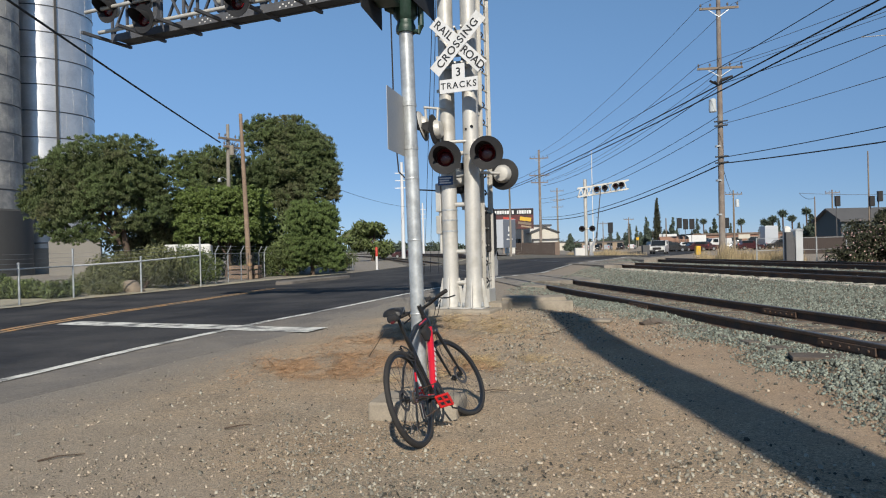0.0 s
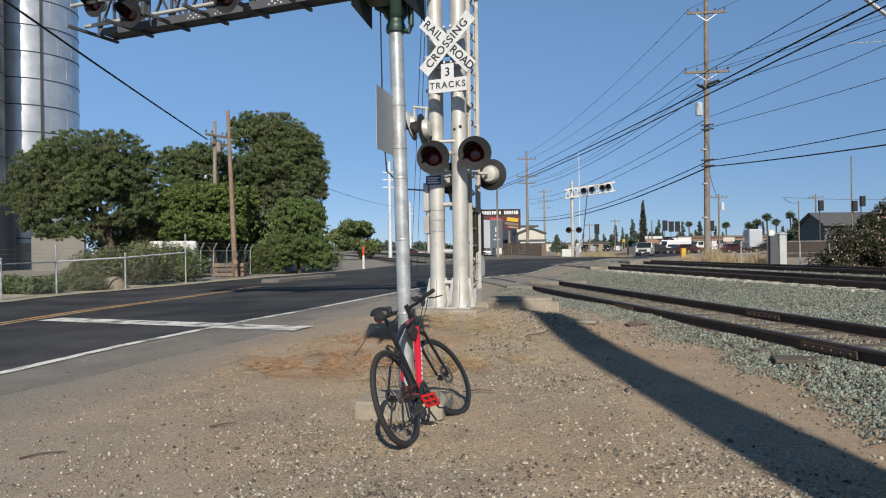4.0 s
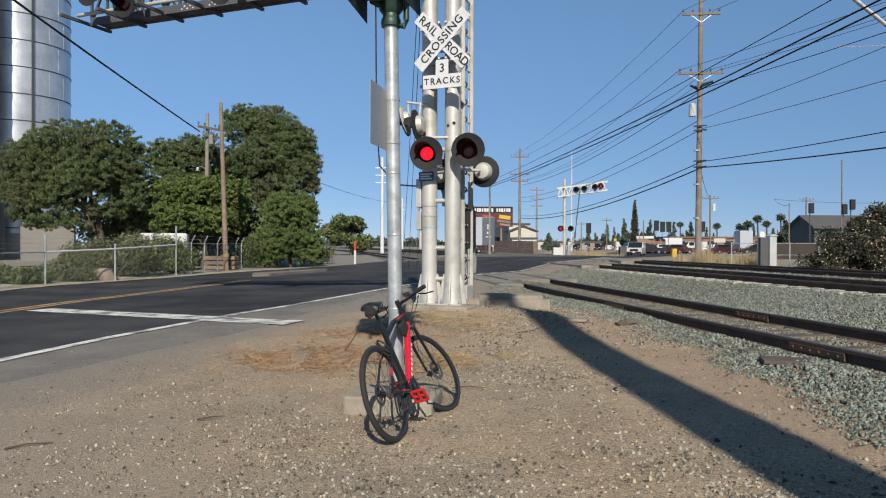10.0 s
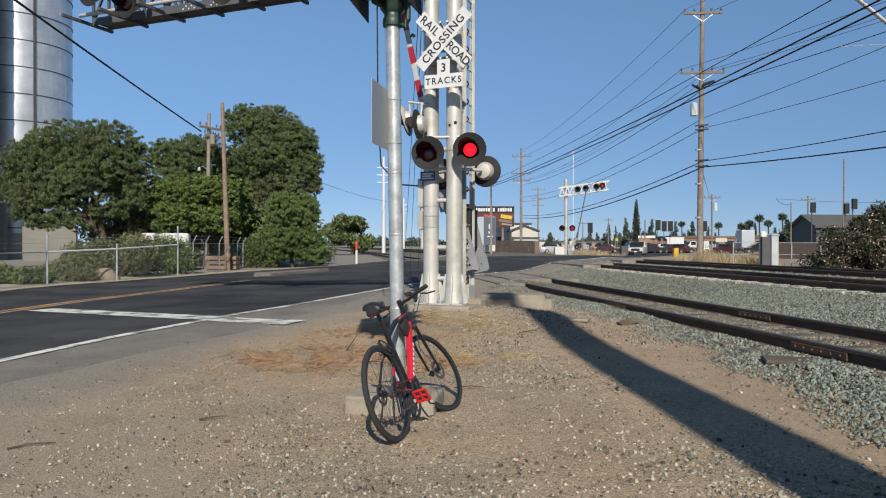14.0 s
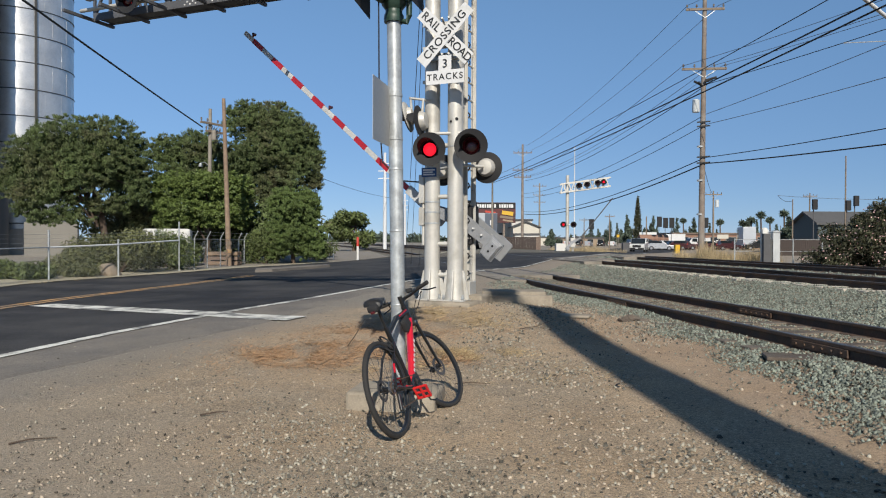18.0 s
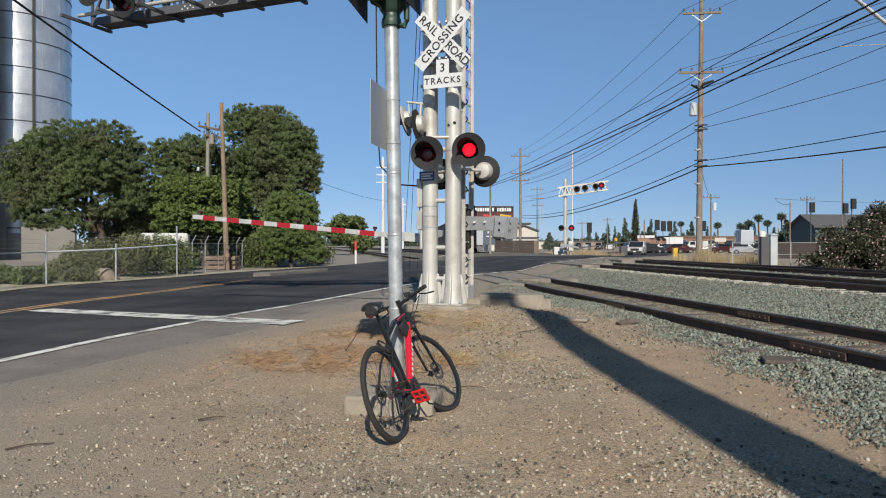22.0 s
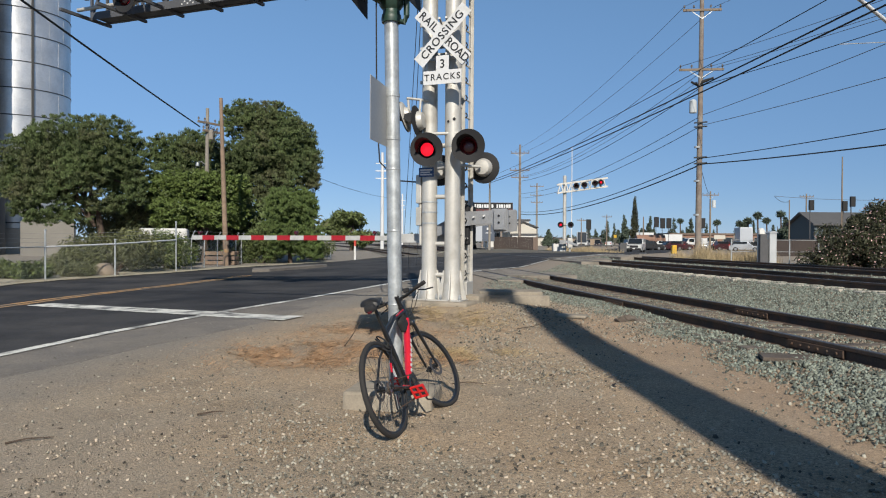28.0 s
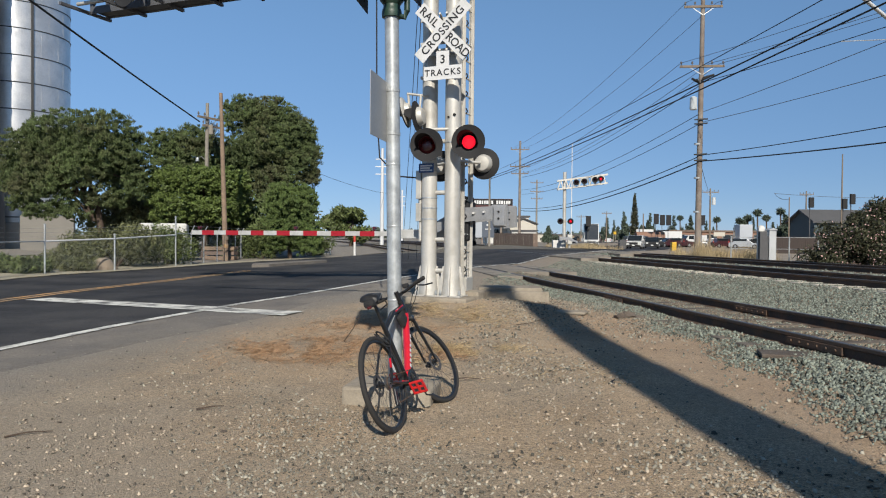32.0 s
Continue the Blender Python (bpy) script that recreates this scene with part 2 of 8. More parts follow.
M["sign_back"] = material("sign_back_aluminium", (0.50, 0.50, 0.50), 0.5, metal=0.5, vary=0.12, scale=4, fine=40, bump=0.04)
M["sign_blue"] = material("sign_blue", (0.02, 0.07, 0.22), 0.45, vary=0.1, bump=0.02)
M["reflect_red"] = material("red_reflective_sheet", (0.42, 0.015, 0.025), 0.4, vary=0.12, scale=4, fine=30, bump=0.03)
M["lens_dark"] = material("unlit_red_lens", (0.09, 0.008, 0.012), 0.25, vary=0.15, scale=20, fine=80, bump=0.2, coat=0.4)
M["lens_lit"] = material("lit_red_lens", (0.6, 0.01, 0.02), 0.3, vary=0.1, scale=20, fine=80, bump=0.1, emit=(1.0, 0.012, 0.035, 0.85))
M["rubber"] = material("tyre_rubber", (0.028, 0.026, 0.025), 0.85, vary=0.3, scale=9, fine=80, bump=0.25)
M["bike_black"] = material("bike_black_enamel", (0.012, 0.012, 0.013), 0.42, vary=0.2, scale=8, fine=50, bump=0.03, coat=0.25)
M["bike_red"] = material("bike_red_enamel", (0.62, 0.012, 0.03), 0.3, vary=0.1, scale=8, fine=50, bump=0.02, coat=0.6)
M["pedal_red"] = material("red_plastic", (0.66, 0.02, 0.02), 0.45, vary=0.1, scale=8, fine=50, bump=0.05)
M["alloy"] = material("alloy", (0.55, 0.55, 0.56), 0.35, metal=0.9, vary=0.15, scale=9, fine=60, bump=0.04)
M["spoke"] = material("dull_spoke", (0.10, 0.10, 0.105), 0.6, metal=0.4, vary=0.1, bump=0)
M["nylon"] = material("black_nylon", (0.02, 0.02, 0.022), 0.85, vary=0.3, scale=12, fine=120, bump=0.3)
M["saddle"] = material("saddle_vinyl", (0.018, 0.017, 0.017), 0.5, vary=0.2, scale=10, fine=60, bump=0.1)
M["wood_pole"] = material("weathered_pole", (0.225, 0.180, 0.150), 0.9, vary=0.3, scale=3, fine=40, bump=0.5,
                          second=(0.30, 0.26, 0.225), second_scale=1.2, second_amount=0.5)
M["wood_grey"] = material("grey_pole", (0.30, 0.27, 0.23), 0.9, vary=0.3, scale=3, fine=40, bump=0.5)
M["wood_brown"] = material("brown_pole", (0.30, 0.215, 0.15), 0.9, vary=0.3, scale=3, fine=40, bump=0.5,
                           second=(0.24, 0.17, 0.12), second_scale=1.0, second_amount=0.5)
M["crossarm"] = material("crossarm_wood", (0.24, 0.19, 0.145), 0.9, vary=0.25, scale=3, fine=30, bump=0.3)
M["cable"] = material("black_cable", (0.015, 0.015, 0.016), 0.7, vary=0.1, bump=0)
M["wire_grey"] = material("grey_wire", (0.12, 0.13, 0.15), 0.6, vary=0.1, bump=0)
M["porcelain"] = material("grey_insulator", (0.16, 0.14, 0.13), 0.3, vary=0.15, bump=0)
M["transformer"] = material("transformer_grey", (0.62, 0.66, 0.68), 0.5, vary=0.12, scale=3, bump=0.05)
M["silo"] = material("galvanized_silo_sheet", (0.92, 0.91, 0.90), 0.36, metal=0.75, vary=0.14, scale=0.9, fine=9, bump=0.03, bump_scale=1.6,
                     second=(0.80, 0.79, 0.78), second_scale=0.5, second_amount=0.5)
M["silo_old"] = material("aged_silo_sheet", (0.30, 0.30, 0.30), 0.55, metal=0.4, vary=0.2, scale=0.9, fine=9, bump=0.05,
                         second=(0.54, 0.52, 0.48), second_scale=0.5, second_amount=0.5)
M["silo_seam"] = material("silo_seam", (0.10, 0.10, 0.10), 0.6, metal=0.5, vary=0.2, bump=0.05)
# plaster tone darkened for the shade that falls on this wall
M["dim_wall"] = material("grey_dim_wall", (0.24, 0.225, 0.20), 0.9, vary=0.2, scale=0.8, fine=14, bump=0.15)
M["plaster"] = material("pale_plaster", (0.52, 0.48, 0.42), 0.9, vary=0.15, scale=1, fine=20, bump=0.1)
M["bark"] = material("bark", (0.10, 0.07, 0.05), 0.95, vary=0.35, scale=5, fine=40, bump=0.8)
M["leaf_pine"] = material("pine_needles", (0.098, 0.138, 0.044), 0.75, vary=0.45, scale=0.4, fine=6, bump=0, piece=0.45,
                          second=(0.115, 0.118, 0.052), second_scale=0.3, second_amount=0.35)
M["leaf_bright"] = material("bright_leaves", (0.130, 0.185, 0.040), 0.65, vary=0.25, scale=0.6, fine=6, bump=0, piece=0.32)
M["leaf_young"] = material("young_pine_needles", (0.108, 0.160, 0.040), 0.7, vary=0.3, scale=0.6, fine=6, bump=0, piece=0.45)
M["leaf_mid"] = material("mid_leaves", (0.106, 0.138, 0.04), 0.7, vary=0.3, scale=0.5, fine=6, bump=0, piece=0.45)
M["leaf_dry"] = material("dry_shrub", (0.145, 0.155, 0.068), 0.85, vary=0.3, scale=0.6, fine=6, bump=0, piece=0.45)
M["leaf_dark"] = material("oleander_leaves", (0.046, 0.050, 0.022), 0.7, vary=0.3, scale=0.6, fine=6, bump=0, piece=0.45)
M["petal"] = material("pink_white_petals", (0.72, 0.46, 0.44), 0.7, vary=0.2, scale=0.6, fine=6, bump=0, piece=0.3)
# distance haze is mixed into this paler, bluer green
M["far_leaf"] = material("hazed_leaves", (0.080, 0.108, 0.075), 0.85, vary=0.3, scale=0.2, fine=2, bump=0, piece=0.4)
M["far_grass"] = material("far_dry_grass", (0.46, 0.36, 0.21), 0.95, vary=0.3, scale=0.8, fine=6, bump=0, piece=0.4)
M["glass_dark"] = material("dark_glass", (0.02, 0.025, 0.03), 0.1, vary=0.1, bump=0, coat=0.5)
M["car_white"] = material("white_car_paint", (0.72, 0.72, 0.72), 0.3, vary=0.05, bump=0, coat=0.6)
M["car_silver"] = material("silver_car_paint", (0.55, 0.57, 0.60), 0.3, metal=0.3, vary=0.05, bump=0, coat=0.6)
M["car_dark"] = material("dark_car_paint", (0.06, 0.02, 0.025), 0.3, vary=0.05, bump=0, coat=0.6)
M["car_black"] = material("black_car_paint", (0.02, 0.02, 0.022), 0.3, vary=0.05, bump=0, coat=0.6)
M["headlight"] = material("headlight", (0.75, 0.75, 0.72), 0.2, vary=0.05, bump=0, coat=0.6)
M["yellow_box"] = material("yellow_plastic", (0.70, 0.42, 0.02), 0.5, vary=0.1, bump=0)
M["billboard"] = material("billboard_red", (0.13, 0.012, 0.014), 0.6, vary=0.3, scale=0.3, fine=2, bump=0,
                          second=(0.03, 0.012, 0.012), second_scale=0.25, second_amount=0.5)
M["wall_white"] = material("white_wall", (0.70, 0.69, 0.66), 0.8, vary=0.1, scale=0.4, fine=4, bump=0)
M["wall_pale"] = material("pale_metal_wall", (0.62, 0.58, 0.50), 0.7, vary=0.12, scale=0.4, fine=4, bump=0)
M["weight"] = material("grey_weight_steel", (0.36, 0.37, 0.39), 0.5, metal=0.3, vary=0.2, scale=8, fine=40, bump=0.06)
M["wall_tan"] = material("tan_wall", (0.36, 0.27, 0.19), 0.85, vary=0.15, scale=0.4, fine=4, bump=0)
M["wall_brick"] = material("reddish_wall", (0.30, 0.17, 0.12), 0.85, vary=0.15, scale=0.4, fine=4, bump=0)
M["wall_teal"] = material("grey_teal_siding", (0.085, 0.112, 0.122), 0.8, vary=0.12, scale=0.8, fine=8, bump=0.05)
M["roof_grey"] = material("grey_roof", (0.10, 0.10, 0.105), 0.9, vary=0.2, scale=0.8, fine=8, bump=0.1)
M["roof_rust"] = material("rust_roof", (0.20, 0.145, 0.115), 0.9, vary=0.2, scale=0.8, fine=8, bump=0.1)
M["fence_wood"] = material("dark_board", (0.06, 0.045, 0.04), 0.9, vary=0.3, scale=1, fine=12, bump=0.2)
M["trailer"] = material("trailer_grey", (0.52, 0.55, 0.60), 0.45, metal=0.2, vary=0.08, scale=0.6, fine=8, bump=0)
M["trailer_dark"] = material("trailer_dark_panel", (0.10, 0.12, 0.16), 0.5, vary=0.1, bump=0)
M["smoke_stack"] = material("white_steel", (0.75, 0.76, 0.78), 0.5, vary=0.08, bump=0)
M["cabinet"] = material("aluminium_cabinet", (0.60, 0.62, 0.63), 0.45, metal=0.4, vary=0.12, scale=2, fine=30, bump=0.03)
M["red_cap"] = material("red_cap", (0.55, 0.05, 0.03), 0.6, vary=0.1, bump=0)
M["gravel_lot"] = material("gravel_lot", (0.442, 0.397, 0.293), 0.95, vary=0.25, scale=0.8, fine=12, bump=0.2)

# ---- building helpers ----
def mesh_of(bm, name, smooth=False):
    me = bpy.data.meshes.new(name)
    bm.to_mesh(me)
    bm.free()
    if smooth:
        me.polygons.foreach_set("use_smooth", [True] * len(me.polygons))
        me.set_sharp_from_angle(angle=radians(42))
    return me


def thing(name, m=None, label="", category="", group="", kind=""):
    ob = new(name)
    ob.empty_display_size = 0.2
    if m is not None:
        ob.matrix_basis = m
    return tagged(ob, label, category, group, kind)


def part(name, bm, mat, parent=None, label="", smooth=False):
    ob = new(name, mesh_of(bm, name, smooth))
    ob.data.materials.append(mat)
    ob.parent = parent
    if label:
        tagged(ob, label)
    return ob


def solid(name, bm, mat, label="", category="", group="", kind="", smooth=False):
    return tagged(part(name, bm, mat, None, "", smooth), label, category, group, kind)


def box(bm, c, s, m=None, bevel=0.0):
    """A box of centre c and size s, turned by m, with edges rounded by bevel."""
    t = Matrix.Translation(c) @ (m.to_4x4() if m is not None else Matrix()) @ Matrix.Diagonal((*s, 1))
    vs = bmesh.ops.create_cube(bm, size=1.0, matrix=t)["verts"]
    if bevel:
        es = list({e for v in vs for e in v.link_edges})
        bmesh.ops.bevel(bm, geom=es, offset=bevel, segments=2, affect="EDGES", profile=0.5)
    return bm


def rod(bm, a, b, r, r2=None, n=12, caps=True):
    """A round bar from a to b, tapering from r to r2."""
    a, b = Vector(a), Vector(b)
    d = b - a
    t = Matrix.Translation((a + b) / 2) @ d.to_track_quat("Z", "Y").to_matrix().to_4x4()
    bmesh.ops.create_cone(bm, cap_ends=caps, segments=n, radius1=r, radius2=r if r2 is None else r2, depth=d.length, matrix=t)
    return bm


def bar(bm, a, b, w, h, up=(0, 0, 1), bevel=0.0):
    """A squared bar from a to b."""
    a, b = Vector(a), Vector(b)
    d = (b - a)
    x = d.normalized()
    z = Vector(up)
    y = z.cross(x).normalized()
    z = x.cross(y)
    m = Matrix((x, y, z)).transposed()
    return box(bm, (a + b) / 2, (d.length, w, h), m, bevel)


def tube(bm, pts, r, n=8, closed=False):
    """A round tube through the points."""
    pts = [Vector(p) for p in pts]
    rings = []
    k = len(pts)
    up = Vector((0.13, 0.21, 0.97))
    for i, p in enumerate(pts):
        a = pts[(i - 1) % k] if closed or i else p
        b = pts[(i + 1) % k] if closed or i < k - 1 else p
        d = (b - a).normalized()
        x = up.cross(d)
        x = x.normalized() if x.length > 1e-3 else Vector((1, 0, 0))
        y = d.cross(x)
        rr = r[i] if isinstance(r, (list, tuple)) else r
        rings.append([bm.verts.new(p + rr * (math.cos(2 * math.pi * j / n) * x + math.sin(2 * math.pi * j / n) * y)) for j in range(n)])
    for i in range(k if closed else k - 1):
        r0, r1 = rings[i], rings[(i + 1) % k]
        for j in range(n):
            bm.faces.new((r0[j], r0[(j + 1) % n], r1[(j + 1) % n], r1[j]))
    if not closed:
        bm.faces.new(rings[0][::-1])
        bm.faces.new(rings[-1])
    return bm


def lathe(bm, profile, m=None, n=24, arc=(0, 360)):
    """A turned form: profile of (radius, height) about z, placed by m."""
    m = m or Matrix()
    full = arc[1] - arc[0] >= 360
    cols = n if full else n + 1
    rows = []
    for r, z in profile:
        row = []
        for j in range(cols):
            a = radians(arc[0] + (arc[1] - arc[0]) * j / n)
            row.append(bm.verts.new(m @ Vector((r * math.cos(a), r * math.sin(a), z))))
        rows.append(row)
    for i in range(len(rows) - 1):
        for j in range(n):
            k = (j + 1) % cols
            try:
                bm.faces.new((rows[i][j], rows[i][k], rows[i + 1][k], rows[i + 1][j]))
            except ValueError:
                pass
    bmesh.ops.remove_doubles(bm, verts=[v for row in rows for v in row], dist=1e-5)
    return bm


def facing(c, way, up=(0, 0, 1)):
    """A frame at c whose +z looks along way and whose +y is up."""
    z = Vector(way).normalized()
    x = Vector(up).cross(z).normalized()
    y = z.cross(x)
    return Matrix.Translation(c) @ Matrix((x, y, z)).transposed().to_4x4()


def plate(bm, pts, m, depth):
    """A flat plate with the outline pts (in m's x and y), depth thick towards -z."""
    f = [bm.verts.new(m @ Vector((x, y, 0))) for x, y in pts]
    b = [bm.verts.new(m @ Vector((x, y, -depth))) for x, y in pts]
    bm.faces.new(f)
    bm.faces.new(b[::-1])
    for i in range(len(pts)):
        j = (i + 1) % len(pts)
        bm.faces.new((f[i], b[i], b[j], f[j]))
    return bm


def letters(text, size, m, mat, parent, depth=0.004, gap=1.0, name="lettering"):
    """Raised lettering in the built-in face, centred on m's origin."""
    cu = bpy.data.curves.new(name, "FONT")
    cu.body, cu.size, cu.extrude, cu.align_x, cu.align_y = text, size, depth / 2, "CENTER", "CENTER"
    cu.space_character = gap
    cu.offset = size * 0.012
    tmp = bpy.data.objects.new(name, cu)
    scene.collection.objects.link(tmp)
    bpy.context.view_layer.update()
    me = bpy.data.meshes.new_from_object(tmp)
    bpy.data.objects.remove(tmp)
    me.transform(m)
    me.materials.clear()
    me.materials.append(mat)
    ob = new(name, me)
    ob.parent = parent
    return ob


def cloud(name, verts, faces, mat, label="", category="", kind="", parent=None):
    """One mesh from whole arrays: verts (n, 3), faces (k, 3 or 4)."""
    verts, faces = np.asarray(verts, np.float32), np.asarray(faces, np.int32)
    me = bpy.data.meshes.new(name)
    n = faces.shape[1]
    me.vertices.add(len(verts))
    me.vertices.foreach_set("co", verts.ravel())
    me.loops.add(faces.size)
    me.loops.foreach_set("vertex_index", faces.ravel())
    me.polygons.add(len(faces))
    me.polygons.foreach_set("loop_start", np.arange(0, faces.size, n, dtype=np.int32))
    me.update(calc_edges=True)
    me.validate()
    me.materials.append(mat)
    ob = new(name, me)
    ob.parent = parent
    return tagged(ob, label, category, "", kind)


# ---- the lie of the land ----
# s runs along the road, e across it to its far kerb; p runs along the tracks, q across them
ROAD_ALONG, ROAD_ACROSS = Vector((0.375, 0.927)), Vector((-0.927, 0.375))
TRACK_ALONG, TRACK_ACROSS = Vector((-0.148, 0.989)), Vector((0.989, 0.148))
TRACK_Q = (5.93, 10.9, 15.55)
EDGE, SHOULDER, KERB = 8.1, 5.85, 20.4
TOWER = (0.02, 12.45)


def road_xy(s, e):
    return ROAD_ALONG.x * s + ROAD_ACROSS.x * e, ROAD_ALONG.y * s + ROAD_ACROSS.y * e


def track_xy(p, q):
    return TRACK_ALONG.x * p + TRACK_ACROSS.x * q, TRACK_ALONG.y * p + TRACK_ACROSS.y * q


def smooth(a, b, x):
    t = np.clip((x - a) / (b - a), 0, 1)
    return t * t * (3 - 2 * t)


BED = ((-60, 0.0), (0.0, 0.0), (3.6, 0.06), (4.7, 0.12), (7.2, 0.12), (8.0, 0.18), (9.6, 0.42), (12.4, 0.42), (13.6, 0.38), (14.2, 0.42), (17.1, 0.42), (19, 0.2), (26, 0.1), (60, 0))
ROAD_RISE = ((-60, 0), (-6, 0.0), (-1, 0.08), (2, 0.2), (4.5, 0.285), (7.5, 0.30), (9.5, 0.57), (12.3, 0.59), (17, 0.59), (22, 0.4), (40, 0.05), (100, 0))


def height(x, y):
    x, y = np.asarray(x, float), np.asarray(y, float)
    q = x * TRACK_ACROSS.x + y * TRACK_ACROSS.y
    e = x * ROAD_ACROSS.x + y * ROAD_ACROSS.y
    bed = np.interp(q, *zip(*BED))
    rise = np.interp(q, *zip(*ROAD_RISE))
    w = smooth(4.6, 6.4, e) * (1 - smooth(KERB + 0.5, KERB + 4, e))
    bump = 0.26 * np.exp(-((x - TOWER[0] - 0.2) ** 2 + (y - TOWER[1]) ** 2) / 2.4 ** 2) * (1 - w)
    return bed * (1 - w) + rise * w + bump


def H(x, y):
    return float(height(x, y))


def axis(edges):
    out = []
    for a, b, step in edges:
        out.append(np.arange(a, b, step))
    return np.unique(np.concatenate(out))


DUST = ((-12, 4, 7.5, 9.6, 12.2, 16), (4.9, 5.57, 5.76, 6.03, 6.64, 7.3))
gx = axis(((-2500, -200, 120), (-200, -30, 8), (-30, -8, 1.0), (-8, 10, 0.2), (10, 40, 0.8), (40, 200, 8), (200, 2600, 120)))
gy = axis(((-300, -10, 12), (-10, 2, 1.0), (2, 16, 0.2), (16, 50, 0.7), (50, 200, 6), (200, 3200, 120)))
X, Y = np.meshgrid(gx, gy)
rng = np.random.default_rng(5)
near = np.exp(-((X / 9) ** 2 + ((Y - 7) / 9) ** 2))
S_, E_ = X * ROAD_ALONG.x + Y * ROAD_ALONG.y, X * ROAD_ACROSS.x + Y * ROAD_ACROSS.y
EDGE_OFF = E_ - np.interp(S_, *DUST)
Z = height(X, Y) + near * rng.normal(0, 0.006, X.shape) * (1 - smooth(-0.4, 0.4, EDGE_OFF)) - 0.004
Z -= 0.05 * smooth(1.0, 1.5, EDGE_OFF) * (E_ < KERB + 3)
nx, ny = len(gx), len(gy)
idx = np.arange(nx * ny).reshape(ny, nx)
quads = np.stack((idx[:-1, :-1], idx[:-1, 1:], idx[1:, 1:], idx[1:, :-1]), -1).reshape(-1, 4)
ground = cloud("ground", np.stack((X, Y, Z), -1).reshape(-1, 3), quads, M["dirt"], "bare tan gravelly dirt ground beside the crossing", "ground", "structure")
ground.data.polygons.foreach_set("use_smooth", [True] * len(ground.data.polygons))


def strip(name, lo, hi, s_values, cols, lift, mat, tuck=0.0, **tags):
    """A sheet on the land between the curves lo(s) and hi(s) across the road."""
    vs, fs = [], []
    for s in s_values:
        a, b = lo(s), hi(s)
        for j in range(cols + 1):
            e = a + (b - a) * j / cols
            x, y = road_xy(s, e)
            vs.append((x, y, H(x, y) + lift - (0 if j else tuck)))
    for i in range(len(s_values) - 1):
        for j in range(cols):
            k = i * (cols + 1) + j
            fs.append((k, k + 1, k + cols + 2, k + cols + 1))
    return cloud(name, vs, fs, mat, **tags)


def edge(s):
    return float(np.interp(s, (-12, 5.5, 7.5, 10.7, 18, 26, 32, 60), (5.2, 7.64, 8.07, 8.47, 8.65, 8.3, 7.2, 7.2)))


def dust_edge(s):
    return float(np.interp(s, *DUST))


def kerb(s):
    return float(np.interp(s, (-30, 8, 14, 15.4, 16.8, 19.1, 22.6, 26, 30, 38, 60, 400), (17.8, 18.4, 19.3, 19.9, 20.4, 20.55, 21.1, 21.8, 22.1, 22.1, 20.9, 20.4)))


far_s = list(np.arange(-30, 60, 1.0)) + list(np.arange(60, 400, 10.0))
near_s = list(np.arange(-12, 60, 0.2))
strip("road", lambda s: edge(s) - 0.06, kerb, far_s, 14, 0.012, M["asphalt"],
      label="dark asphalt two-way road running over the level crossing", category="road", kind="structure")
strip("road_shoulder", lambda s: dust_edge(s) + 0.72 + 0.12 * noise.noise((s * 0.5, 0, 0)) + 0.06 * noise.noise((s * 2.3, 4, 0)),
      lambda s: edge(s) - 0.06, near_s, 8, 0.009, M["shoulder"], tuck=0.035,
      label="pale worn asphalt shoulder dusted with dirt", category="road shoulder", kind="structure")
# painted lines
strip("edge_line", lambda s: edge(s) - 0.09, lambda s: edge(s) + 0.09, list(np.arange(-12, 70, 0.5)), 1, 0.020, M["paint_white"],
      label="white edge line painted on the road", category="road marking", kind="structure")
vs, fs = [], []
for k in range(15):
    e = 6.55 + (13.2 - 6.55) * k / 14
    for s in (9.48 + 0.1 * (e - 6.5), 9.75 + 0.1 * (e - 6.5), 10.07 + 0.1 * (e - 6.5)):
        x, y = road_xy(s, e)
        vs.append((x, y, H(x, y) + (0.0225 if e > 8.35 else 0.0145)))
    if k:
        for c in (0, 1):
            a = 3 * (k - 1) + c
            fs.append((a, a + 1, a + 4, a + 3))
cloud("stop_line", vs, fs, M["paint_white"], "white stop line painted across the lane", "road marking", "structure")


def yellow(s):
    return float(np.interp(s, (-12, 5, 9.7, 10.7, 11.6, 12.8, 13.8, 16, 19.5, 21.3, 23.4), (6.0, 11.3, 13.45, 13.78, 14.1, 14.43, 14.62, 15.06, 15.88, 16.4, 17.0)))


for side in (-0.13, 0.13):
    strip("center_line", lambda s: yellow(s) + side - 0.085, lambda s: yellow(s) + side + 0.085, list(np.arange(-12, 21.9, 0.4)), 1, 0.020,
          M["paint_yellow"], label="faded yellow centre line painted on the road", category="road marking", kind="structure")

# kerbed median island on the approach
bm = bmesh.new()
isl = [road_xy(s, e) for s, e in ((24.0, 18.1), (24.6, 17.7), (29.2, 17.7), (29.7, 18.1), (29.2, 18.7), (25.4, 19.1))]
top = [bm.verts.new((x, y, H(x, y) + 0.12)) for x, y in isl]
low = [bm.verts.new((x, y, H(x, y) - 0.05)) for x, y in isl]
bm.faces.new(top)
for i in range(len(isl)):
    j = (i + 1) % len(isl)
    bm.faces.new((low[i], low[j], top[j], top[i]))
bmesh.ops.recalc_face_normals(bm, faces=bm.faces)
solid("median_island", bm, M["shoulder"], "low grey kerbed median island on the road", "traffic island", kind="structure")

